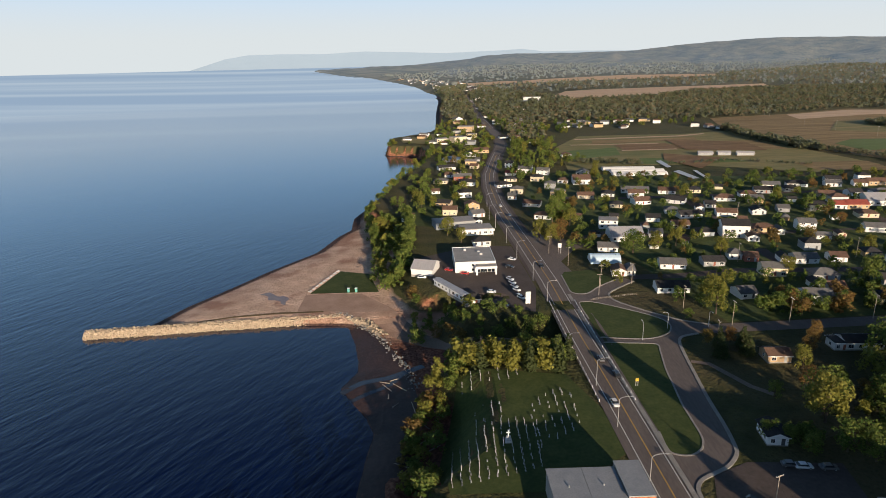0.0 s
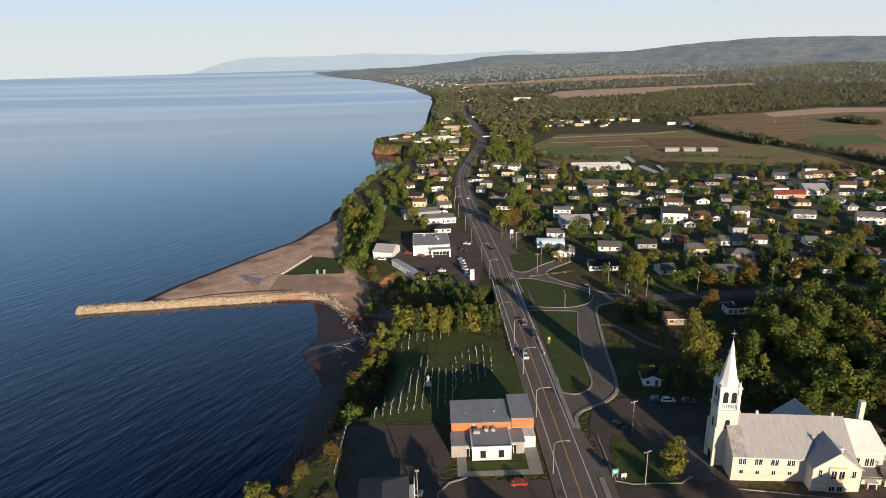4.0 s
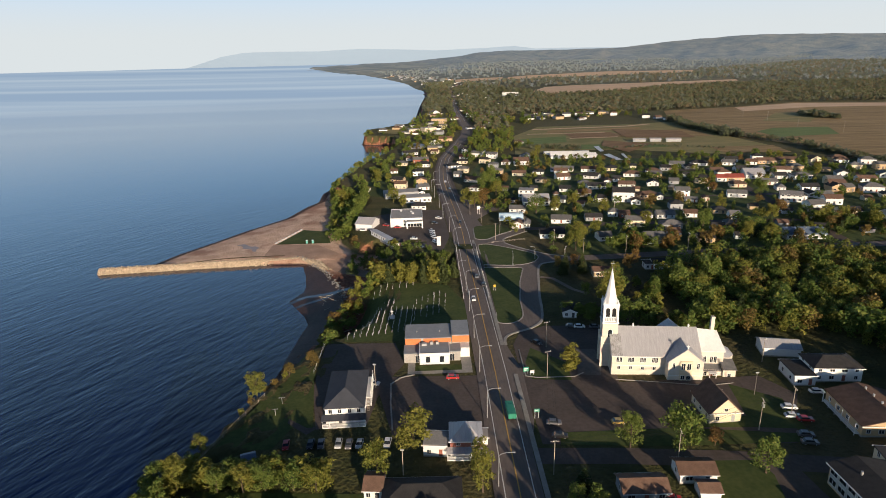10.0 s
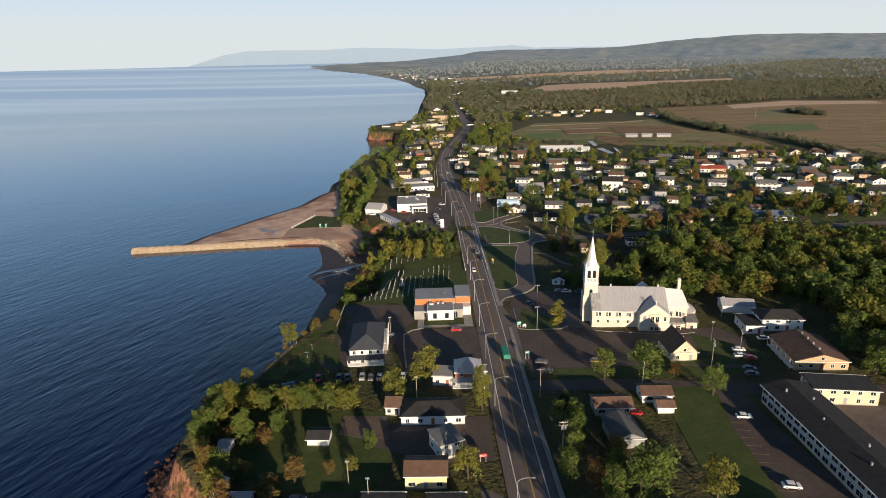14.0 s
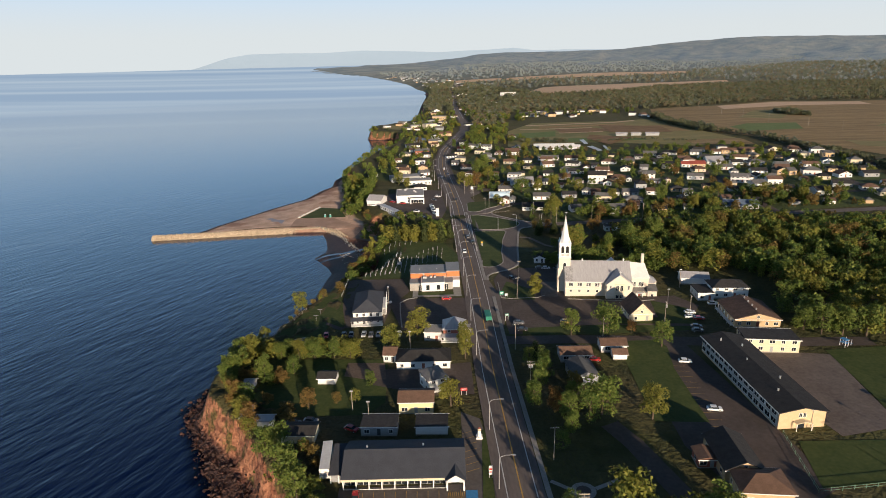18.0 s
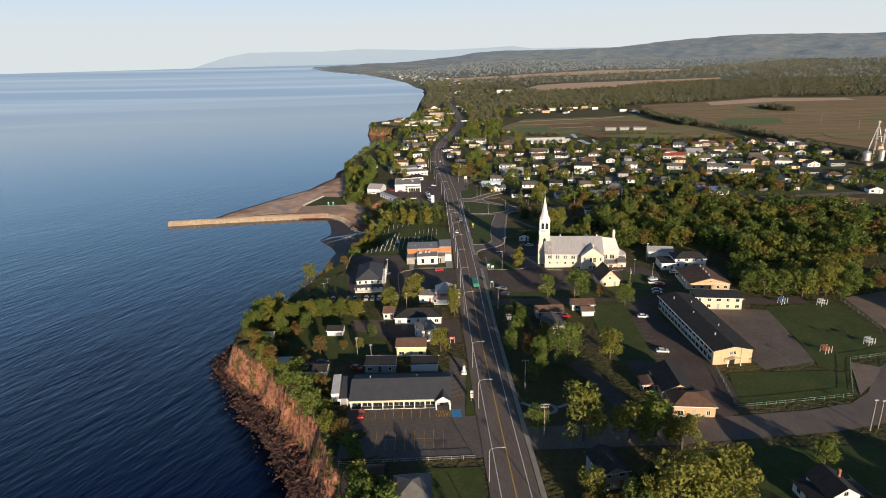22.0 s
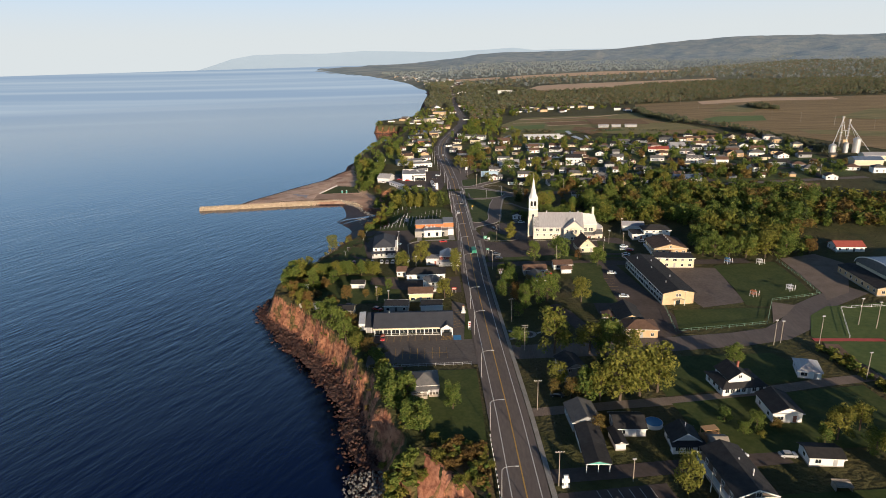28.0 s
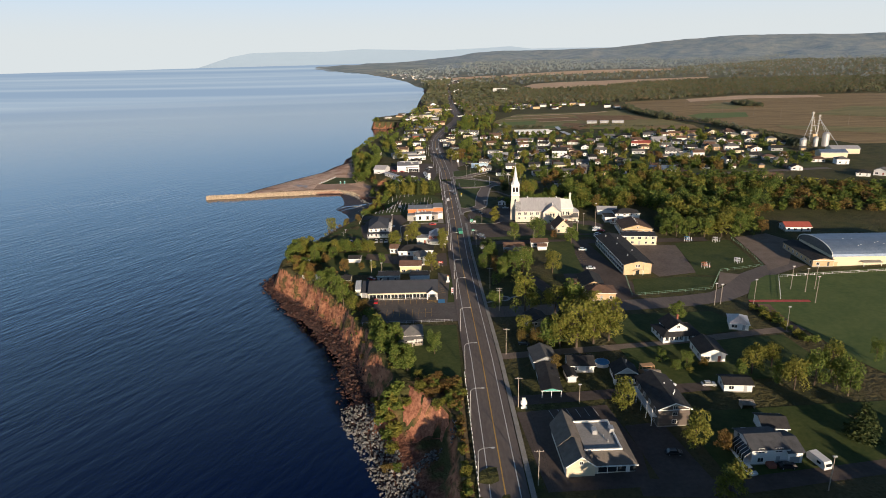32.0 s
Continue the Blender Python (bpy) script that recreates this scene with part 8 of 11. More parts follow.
def clinic():
    c = thing("clinic", 38.5, -116, 0.5, "low clinic with a brown hipped roof, flat top and gables", "clinic")
    W, D, E = 18.0, 18.0, 3.0
    PALEWALL = surf("pale_tan_siding", (0.46, 0.42, 0.35), (0.54, 0.50, 0.42), 2, 0.7, 0.08, stretch=(0.5, 0.5, 9))
    BROWNISH = surf("grey_brown_shingle", (0.12, 0.105, 0.09), (0.19, 0.165, 0.145), 1.6, 0.9, 0.3, fine=9)
    boxes("wall", c, PALEWALL, ((-W / 2, W / 2, -D / 2, D / 2, -0.6, E),))
    bm = bmesh.new()
    o, t = 0.6, 4.6
    outer = [(-W / 2 - o, -D / 2 - o), (W / 2 + o, -D / 2 - o), (W / 2 + o, D / 2 + o), (-W / 2 - o, D / 2 + o)]
    inner = [(-3.2, -D / 2 + 3.6), (W / 2 - 2.6, -D / 2 + 3.6), (W / 2 - 2.6, D / 2 - 1.5), (-3.2, D / 2 - 1.5)]
    for i in range(4):
        j = (i + 1) % 4
        slab(bm, ((*outer[i], E - 0.2), (*outer[j], E - 0.2), (*inner[j], t), (*inner[i], t)), 0.2)
    part("roof", bm, BROWNISH, c)
    boxes("flat_roof", c, FLATROOF, ((-3.0, W / 2 - 2.8, -D / 2 + 3.8, D / 2 - 1.7, t - 0.5, t - 0.15),))
    for r in ((-3.4, W / 2 - 2.4, -D / 2 + 3.4, -D / 2 + 3.75, t - 0.3, t + 0.35), (W / 2 - 2.75, W / 2 - 2.4, -D / 2 + 3.75, D / 2 - 1.65, t - 0.3, t + 0.35), (-3.4, W / 2 - 2.4, D / 2 - 1.65, D / 2 - 1.3, t - 0.3, t + 0.35)):
        boxes("parapet", c, TRIM, (r,))
    for x, y in ((0.6, 1.5), (5.4, 2.0)):
        boxes("roof_unit", c, STEEL, ((x, x + 1.3, y, y + 2.0, t - 0.2, t + 1.1),))
    for x, y in ((3.2, 0.2), (1.6, 5.0), (3.8, -2.0)):
        bm = bmesh.new()
        rod(bm, (x, y, t - 0.2), (x, y, t + 0.7), 0.18, 0.18, 8)
        part("roof_vent", bm, STEEL, c)
    # gable over the front corner and a tall back gable
    bm = bmesh.new()
    slab(bm, ((-W / 2 - 0.3, -D / 2 - 0.9, E - 0.1), (-5.2, -D / 2 - 0.9, E + 2.9), (-5.2, 2.5, E + 2.9), (-W / 2 - 0.3, 2.5, E - 0.1)), 0.2)
    slab(bm, ((-5.2, -D / 2 - 0.9, E + 2.9), (-1.3, -D / 2 - 0.9, E - 0.1), (-1.3, 2.5, E - 0.1), (-5.2, 2.5, E + 2.9)), 0.2)
    part("gable_roof", bm, BROWNISH, c)
    bm = bmesh.new()
    a = [bm.verts.new(q) for q in ((-W / 2, -D / 2 - 0.7, E - 0.1), (-1.6, -D / 2 - 0.7, E - 0.1), (-5.2, -D / 2 - 0.7, E + 2.6))]
    bm.faces.new(a)
    block(bm, -W / 2, -1.6, -D / 2 - 0.72, -D / 2, -0.6, E - 0.1)
    part("gable_wall", bm, CREAM, c)
    for q0, q1 in (((-W / 2 - 0.3, E - 0.1), (-5.2, E + 2.9)), ((-5.2, E + 2.9), (-1.3, E - 0.1))):
        bm = bmesh.new()
        slab(bm, ((q0[0], -D / 2 - 1.0, q0[1] + 0.1), (q1[0], -D / 2 - 1.0, q1[1] + 0.1), (q1[0], -D / 2 - 0.86, q1[1] + 0.1), (q0[0], -D / 2 - 0.86, q0[1] + 0.1)), 0.35)
        part("bargeboard", bm, TRIM, c)
    bm = bmesh.new()
    slab(bm, ((-W / 2 - 0.5, D / 2 + 0.7, E), (-W / 2 - 0.5, -1.0, E), (-5.8, -1.0, E + 3.2), (-5.8, D / 2 + 2.2, E + 3.6)), 0.2)
    slab(bm, ((-5.8, D / 2 + 2.2, E + 3.6), (-5.8, -1.0, E + 3.2), (-2.6, -1.0, E + 1.2), (-2.6, D / 2 + 0.6, E + 1.2)), 0.2)
    part("gable_roof", bm, BROWNISH, c)
    boxes("eaves_board", c, TRIM, ((-1.3, W / 2 + 0.62, -D / 2 - 0.72, -D / 2 - 0.58, E - 0.45, E - 0.15),))
    for i in range(4):
        x = -0.6 + i * 2.5
        boxes("window", c, GLASS, ((x, x + 2.3, -D / 2 - 0.05, -D / 2, 0.5, 2.4),))
        boxes("window_post", c, TRIM, ((x - 0.1, x, -D / 2 - 0.1, -D / 2, 0, 2.6),))
    boxes("door", c, TRIM, ((6.6, 7.6, -D / 2 - 0.09, -D / 2 - 0.05, 0, 2.2),))
    put_window(c, -5.2, -D / 2 - 0.7, 3.6, 0, 0.8, 0.8)
    for y in (-5, 0, 5):
        put_window(c, -W / 2, y, 0.9, -90, 1.6, 1.4)


clinic()


def arena():
    a = thing("ice_arena", 187, 12.8, -2.5, "large arena with a curved blue-grey roof and cream wall", "arena")
    L, D, E, R = 62, 30, 5.2, 5.2
    boxes("wall", a, CREAM, ((0, L, 0, D, -1, E),))
    bm = bmesh.new()
    seg = 14
    prof = [(D / 2 - (D / 2 + 0.6) * math.cos(math.pi * i / seg), E - 0.2 + R * math.sin(math.pi * i / seg)) for i in range(seg + 1)]
    rows = [[bm.verts.new((x, y, z)) for y, z in prof] for x in (-0.5, L * 0.33, L * 0.66, L)]
    for r0, r1 in zip(rows, rows[1:]):
        for k in range(seg):
            bm.faces.new((r0[k], r1[k], r1[k + 1], r0[k + 1]))
    part("roof", bm, BLUEROOF, a)
    bm = bmesh.new()
    bm.faces.new([bm.verts.new((0, y, z - 0.1)) for y, z in prof][::-1])
    part("end_wall", bm, SH_GREY, a)
    bm = bmesh.new()
    for (y0, z0), (y1, z1) in zip(prof, prof[1:]):
        slab(bm, ((-0.75, y0, z0 + 0.1), (-0.5, y0, z0 + 0.1), (-0.5, y1, z1 + 0.1), (-0.75, y1, z1 + 0.1)), 0.45)
    part("verge_board", bm, TRIM, a)
    boxes("door", a, TAN, ((1.0, 2.4, -0.08, 0, 0, 2.3),))
    bm = bmesh.new()
    slab(bm, ((13, -2.5, 2.6), (22, -2.5, 2.6), (22, 0, 3.0), (13, 0, 3.0)), 0.2)
    part("canopy", bm, CONCRETE, a)
    for x in (13.4, 21.6):
        boxes("canopy_post", a, TRIM, ((x - 0.1, x + 0.1, -2.4, -2.2, -0.6, 2.5),))
    for i in range(26):
        r = random.Random(i)
        y = r.uniform(2, 12)
        k = math.acos((D / 2 - y) / (D / 2 + 0.6))
        bm = bmesh.new()
        x = 10 + r.uniform(0, 34)
        z = E - 0.2 + R * math.sin(k)
        block(bm, x, x + r.uniform(0.3, 0.8), y, y + 0.5, z - 0.1, z + 0.12)
        part("roof_patch", bm, TRIM, a)


arena()


LEGGREY = surf("weathered_grey_steel", (0.26, 0.245, 0.22), (0.38, 0.36, 0.33), 3, 0.7, 0.05)


def grain_elevator():
    g = thing("grain_elevator", 384, 348, 0, "grain elevator with steel silos and tall leg towers", "grain elevator")
    for x, y, r, h in ((0.5, 0, 2.2, 9), (9, -2, 3.3, 13), (12.5, 4, 2.6, 9), (-11, 2, 3.2, 7), (-8, 6, 2.6, 7)):
        bm = bmesh.new()
        rod(bm, (x, y, -1), (x, y, h), r, r, 18)
        silo = part("silo", bm, STEEL, g)
        bm = bmesh.new()
        rod(bm, (x, y, h), (x, y, h + r * 0.5), r + 0.2, 0.3, 18)
        part("silo_roof", bm, STEEL, silo)
        for k in range(1, int(h / 1.2)):
            bm = bmesh.new()
            rod(bm, (x, y, k * 1.2), (x, y, k * 1.2 + 0.12), r + 0.06, r + 0.06, 18)
            part("silo_band", bm, STEEL, silo)
    for x, y, h in ((-3, 5, 32), (4.5, 6, 29)):
        tower = boxes("leg_tower", g, LEGGREY, ((x - 0.6, x - 0.2, y - 0.35, y + 0.35, -1, h), (x + 0.2, x + 0.6, y - 0.35, y + 0.35, -1, h)))
        boxes("tower_head", g, LEGGREY, ((x - 1.0, x + 1.0, y - 0.7, y + 0.7, h - 0.4, h + 1.6),))
        for k in range(9):
            boxes("platform", tower, STEEL, ((x - 1.1, x + 1.1, y - 1.0, y + 1.0, 2.5 + k * 3.2, 2.65 + k * 3.2),))
    boxes("work_house", g, TAN, ((-1.6, 3.2, 2.4, 6.4, -1, 12),))
    for a, b in (((-3, 5, 31), (0.5, 0, 10)), ((-3, 5, 31), (-11, 2, 8.5)), ((4.5, 6, 28), (9, -2, 14.6)), ((4.5, 6, 28), (12.5, 4, 10.5)), ((-3, 5, 20), (4.5, 6, 20)), ((4.5, 6, 27), (20, -8, 0)), ((-3, 5, 30), (-20, -8, 0))):
        bm = bmesh.new()
        rod(bm, a, b, 0.16, 0.16, 6)
        part("spout", bm, STEEL, g)
    s = house(362, 288, -12, 22, 14, 5, "gable", CREAM, BLUEROOF, label="cream warehouse with a blue metal roof", name="warehouse", category="warehouse", openings=False, pitch=0.3)
    s2 = house(383, 304, -12, 24, 14, 5, "gable", CREAM, METALROOF, label="warehouse with a pale metal roof", name="warehouse", category="warehouse", openings=False, pitch=0.3)


grain_elevator()

# greenhouse rows by the vegetable field
for x, y in ((140, 565), (142, 578), (138, 592)):
    g = thing("greenhouse", x, y, -4, "long white plastic greenhouse tunnel", "greenhouse", group="greenhouses")
    bm = bmesh.new()
    prof = [(5.5 * math.cos(math.pi * i / 8), 3.2 * math.sin(math.pi * i / 8)) for i in range(9)]
    rows = [[bm.verts.new((e, a, z)) for a, z in prof] for e in (-24, 24)]
    for i in range(8):
        bm.faces.new((rows[0][i], rows[0][i + 1], rows[1][i + 1], rows[1][i]))
    part("cover", bm, TRIM, g)
    for sx in (-24, 24):
        bm = bmesh.new()
        bm.faces.new([bm.verts.new((sx, a, z - 0.05)) for a, z in prof] if sx > 0 else [bm.verts.new((sx, a, z - 0.05)) for a, z in prof][::-1])
        part("end_wall", bm, TRIM, g)

# domed blue tarpaulin shelter
g = thing("fabric_shelter", 44.5, 335, -4, "pale blue fabric shelter with a domed roof", "shelter")
bm = bmesh.new()
prof = [(5 * math.cos(math.pi * i / 8), 4.2 * math.sin(math.pi * i / 8)) for i in range(9)]
rows = [[bm.verts.new((e, a, z)) for a, z in prof] for e in (-8, 8)]
for i in range(8):
    bm.faces.new((rows[0][i], rows[0][i + 1], rows[1][i + 1], rows[1][i]))
part("cover", bm, surf("pale_blue_fabric", (0.42, 0.55, 0.66), (0.5, 0.63, 0.73), 2, 0.6, 0.05), g)
for sx in (-7.9, 7.9):
    bm = bmesh.new()
    bm.faces.new([bm.verts.new((sx, a, z - 0.05)) for a, z in prof])
    part("end_panel", bm, WHITE, g)

# ---- bridge ----
b = thing("bridge", 0, 0, 0, "concrete road bridge over the wooded hollow", "bridge", z=0)
boxes("deck", b, CONCRETE, ((4.6, 17.0, 218, 274, -1.6, -0.95),))
for y in (232, 258):
    for x in (6.5, 11, 15.5):
        boxes("pier", b, CONCRETE, ((x - 0.6, x + 0.6, y - 0.6, y + 0.6, -9, -1.5),))
for y0, y1 in ((212, 222), (268, 280)):
    boxes("abutment", b, CONCRETE, ((4.4, 17.2, y0, y1, -8, -0.9),))
for x in (4.9, 16.4):
    for i in range(20):
        y = 198 + i * 4.2
        z = deck_level(y)
        boxes("rail_post", b, TRIM, ((x - 0.12, x + 0.12, y - 0.12, y + 0.12, z - 0.3, z + 1.05),))
    for h in (0.5, 0.95):
        for i in range(20):
            y = 198 + i * 4.2
            z0, z1 = deck_level(y), deck_level(y + 4.2)
            bm = bmesh.new()
            slab(bm, ((x - 0.05, y, z0 + h), (x + 0.05, y, z0 + h), (x + 0.05, y + 4.2, z1 + h), (x - 0.05, y + 4.2, z1 + h)), 0.12)
            part("rail", bm, STEEL, b)
ribbon("bridge_pavement", ((16.9, 150), (16.6, 200), (15.9, 250), (15.6, 290)), 1.4, CONCRETE, 0.22, "raised concrete walk on the bridge", "pavement", "structure", level=deck_level)

# guard posts along the cliff road
g = thing("guard_rail", 0, 0, 0, "roadside guard rail on short white posts", "guard rail", z=0)
bm = bmesh.new()
for i in range(40):
    y = -70 - i * 2.2
    x = 6.6 + 0.02 * (y + 70) * -0.2
    boxes("post", g, TRIM, ((x - 0.1, x + 0.1, y - 0.1, y + 0.1, -0.6, 0.85),))
    block(bm, x - 0.16, x - 0.1, y - 2.2, y, 0.4, 0.7)
part("rail", bm, STEEL, g)


# ---- street lamps, poles and wires ----
def lamp_post(x, y, turn, tall=10.3, reach=3.4):
    p = thing("street_lamp", x, y, turn, "galvanised street lamp with a curved arm over the road", "street lamp", group="street lamps")
    bm = bmesh.new()
    rod(bm, (0, 0, -0.5), (0, 0, tall - 1.0), 0.13, 0.09, 8)
    part("pole", bm, STEEL, p)
    bm = bmesh.new()
    pts = [(0, 0, tall - 1.0), (0.6, 0, tall - 0.4), (1.7, 0, tall - 0.08), (reach, 0, tall)]
    for q0, q1 in zip(pts, pts[1:]):
        rod(bm, q0, q1, 0.075, 0.065, 6)
    part("arm", bm, STEEL, p)
    bm = bmesh.new()
    block(bm, reach - 0.1, reach + 0.75, -0.16, 0.16, tall - 0.12, tall + 0.06)
    part("lamp_head", bm, STEEL, p)


for y in (-154, -126, -97, -67, -36, -2, 24, 71, 102, 130, 157, 184, 208):
    lamp_post(6.9 if y < 60 else 6.6, y, 0)
for x, y in ((4.4, 240), (4.0, 282), (2.2, 310), (-1.0, 345), (-3, 376), (-6, 410), (-8, 432), (-6, 470)):
    lamp_post(x, y, 0)
for x, y, r in ((33, 240, 90), (46, 249, 200), (62, 248, 270)):
    lamp_post(x, y, r, 7.5, 2)


def pole(x, y, turn=0.0, tall=10.5, arms=1, box=False, category="utility pole"):
    p = thing("utility_pole", x, y, turn, "weathered wooden utility pole with a crossarm", category, group="utility poles")
    bm = bmesh.new()
    rod(bm, (0, 0, -0.6), (0, 0, tall), 0.14, 0.09, 7)
    part("post", bm, WOOD, p)
    for k in range(arms):
        boxes("crossarm", p, WOOD, ((-1.2, 1.2, -0.07, 0.07, tall - 0.5 - k * 0.9, tall - 0.36 - k * 0.9),))
        for dx in (-1.05, -0.4, 0.4, 1.05):
            boxes("insulator", p, TRIM, ((dx - 0.05, dx + 0.05, -0.05, 0.05, tall - 0.36 - k * 0.9, tall - 0.16 - k * 0.9),))
    if box:
        for dx in (-0.45, 0.45):
            bm = bmesh.new()
            rod(bm, (dx, -0.2, tall - 2.4), (dx, -0.2, tall - 1.4), 0.28, 0.28, 8)
            part("transformer", bm, STEEL, p)
    return p


def wires(a, b, tall=10.4, spread_x=(-1.05, 0.4, 1.05), sag=0.7):
    w = new("power_line")
    tagged(w, "thin overhead power lines between poles", "cables")
    A, B = spot(*a, tall), spot(*b, tall)
    side = Vector((B.y - A.y, A.x - B.x, 0)).normalized()
    for s in spread_x:
        bm = bmesh.new()
        pts = [A.lerp(B, i / 6) + side * s - Vector((0, 0, sag * 4 * (i / 6) * (1 - i / 6))) for i in range(7)]
        rings = [[bm.verts.new(q + side * (0.025 * math.cos(k * 2.094)) + Vector((0, 0, 0.025 * math.sin(k * 2.094)))) for k in range(3)] for q in pts]
        for r0, r1 in zip(rings, rings[1:]):
            for k in range(3):
                bm.faces.new((r0[k], r0[(k + 1) % 3], r1[(k + 1) % 3], r1[k]))
        part("wire", bm, RUBBER, w)


LINE = ((22, -165), (22, -128), (22, -92), (22.5, -57), (24.5, -17), (23, 9), (22.5, 46), (21.5, 75), (29, 124), (33, 147))
for i, (x, y) in enumerate(LINE):
    pole(x, y, 0 if i < 8 else 20, 10.5, 2 if i in (4, 6) else 1, i in (6,))
for a, c in zip(LINE, LINE[1:]):
    wires(a, c)
CROSS = ((21.5, 75), (55, 77), (83, 89), (95, 94))
for x, y in CROSS[1:]:
    pole(x, y, 80, 10, 1, x == 83)
for a, c in zip(CROSS, CROSS[1:]):
    wires(a, c)
for x, y, h in ((91, 107, 8), (104, 127, 9), (114, -24, 10), (117, -23, 9), (130, -25, 11), (129, -51, 10), (153, -12, 11), (157, -16, 11), (154, -28, 12), (163, -13, 11),
                (41, -92, 7), (91, -136, 10), (-35, 37, 7), (-29, 29, 8), (-18, 77, 8), (-29, 122, 9), (98, 17, 6)):
    q = thing("light_pole", x, y, 0, "plain tall wooden pole", "pole")
    bm = bmesh.new()
    rod(bm, (0, 0, -0.5), (0, 0, h), 0.15, 0.1, 7)
    part("post", bm, WOOD, q)
    boxes("floodlight", q, STEEL, ((-0.5, 0.5, -0.15, 0.15, h - 0.4, h - 0.05),))
for x, y in ((58, 232), (72, 249), (95, 249), (128, 248), (48, 300), (29, 288), (33, 300), (24, 330), (18, 352), (60, 268), (110, 322), (150, 405), (170, 320), (230, 315), (20, 395), (250, 392), (300, 250), (190, 248)):
    pole(x, y, 90 if x > 50 else 0, 10.5)
for x, y in ((490, 1010), (468, 955), (457, 847), (463, 790), (460, 712), (478, 650), (493, 605), (508, 556), (524, 506), (540, 455)):
    pole(x, y, 40, 13, 1)

# ---- breakwater and rip-rap ----
ROCKS = []
for s in range(8):
    rng = random.Random(s)
    bm = bmesh.new()
    bmesh.ops.create_icosphere(bm, subdivisions=1, radius=0.5)
    for v in bm.verts:
        v.co = Vector((v.co.x * rng.uniform(0.7, 1.25), v.co.y * rng.uniform(0.7, 1.25), v.co.z * rng.uniform(0.6, 1.0)))
    me = bpy.data.meshes.new("boulder")
    bm.to_mesh(me)
    bm.free()
    ROCKS.append(me)


def boulders(owner, material, spots_, first, seed):
    """The first of the stones are parts of their own; the rest stay joined."""
    rng = random.Random(seed)
    meshes = []
    for me in ROCKS:
        m2 = me.copy()
        m2.materials.append(material)
        meshes.append(m2)
    rest_v, rest_f = [], []
    for i, (x, y, z, r) in enumerate(spots_):
        m = Matrix.LocRotScale((x, y, z), Euler((rng.uniform(0, 6), rng.uniform(0, 6), rng.uniform(0, 6))), (r * rng.uniform(0.8, 1.35), r * rng.uniform(0.7, 1.1), r * rng.uniform(0.5, 0.9)))
        if i < first:
            ob = new("boulder", meshes[i % 8])
            ob.parent = owner
            ob.matrix_basis = m
        else:
            k = len(rest_v)
            me = meshes[i % 8]
            rest_v += [m @ v.co for v in me.vertices]
            rest_f += [tuple(j + k for j in p.vertices) for p in me.polygons]
    if rest_f:
        tagged(obj("rubble", rest_v, rest_f, material, owner), kind="stuff")


bw = thing("breakwater", 0, 0, 0, "long breakwater of pale piled boulders running into the sea", "breakwater", z=0)
AXIS = (Vector((-208, 287)), Vector((-150, 293)), Vector((-92, 298)), Vector((-78, 290)), Vector((-70, 276)))
bm = bmesh.new()
prev = None
for i, q in enumerate(AXIS):
    d = (AXIS[min(i + 1, 4)] - AXIS[max(i - 1, 0)]).normalized()
    r = Vector((d.y, -d.x))
    hw = 4.5 if i < 3 else 3.6
    row = [bm.verts.new((*(q + r * s * hw), z)) for s, z in ((-1, -15), (-0.38, -10.7), (0.38, -10.7), (1, -15))]
    if prev:
        for k in range(3):
            bm.faces.new((prev[k], row[k], row[k + 1], prev[k + 1]))
    prev = row
part("core", bm, BOULDER, bw)
rng = random.Random(11)
stones = []
for i in range(3600):
    u = rng.uniform(0, 4) if rng.random() < 0.14 else rng.uniform(0, 2)
    k = min(3, int(u))
    q = AXIS[k].lerp(AXIS[k + 1], u - k)
    d = (AXIS[k + 1] - AXIS[k]).normalized()
    s = rng.uniform(-1, 1)
    hw = 4.5 if k < 2 else 3.6
    e = q + Vector((d.y, -d.x)) * s * hw
    z = -10.6 if abs(s) < 0.38 else -10.7 - (abs(s) - 0.38) / 0.62 * 3.4
    stones.append((e.x, e.y, z + rng.uniform(-0.2, 0.2), rng.choice((0.6, 0.8, 0.9, 1.0, 1.2, 1.6))))
boulders(bw, BOULDER, stones, 300, 3)

rr = thing("riprap", 0, 0, 0, "grey rip-rap stones piled at the foot of the bank", "rocks", z=0)
rng = random.Random(12)
stones = []
while len(stones) < 1500:
    y = rng.uniform(-145, -68)
    e = rng.uniform(-2.5, 9.5)
    x = float(np.interp(y, CY, CX)) + e
    stones.append((x, y, max(float(height(x, y)), SEA - 0.3) + rng.uniform(-0.1, 0.3), rng.uniform(0.7, 1.5)))
while len(stones) < 1800:
    u = rng.random()
    x, y = -14 + u * 16 + rng.uniform(-1.8, 1.8), -110 + u * 12.5 + rng.uniform(-2, 2)
    stones.append((x, y, float(height(x, y)) + 0.1, rng.uniform(0.6, 1.2)))
boulders(rr, GREYROCK, stones, 300, 4)
cr = thing("shore_rocks", 0, 0, 0, "dark red fallen rocks along the foot of the cliff", "rocks", z=0)
stones = []
while len(stones) < 3000:
    y = rng.uniform(-70, 95)
    e = rng.uniform(-4, 0) if rng.random() < 0.16 else rng.uniform(-1.5, 1.5 + float(lookup(y, (-70, 7), (-38, 7), (-10, 10), (20, 11), (30, 7), (38, 3), (95, 2.5))))
    x = float(np.interp(y, CY, CX)) + e
    stones.append((x, y, max(float(height(x, y)), SEA - 0.3) + rng.uniform(-0.3, 0.1), rng.choice((0.3, 0.35, 0.4, 0.5, 0.6, 0.7, 0.9, 1.3, 1.9))))
boulders(cr, ROCK, stones, 300, 5)
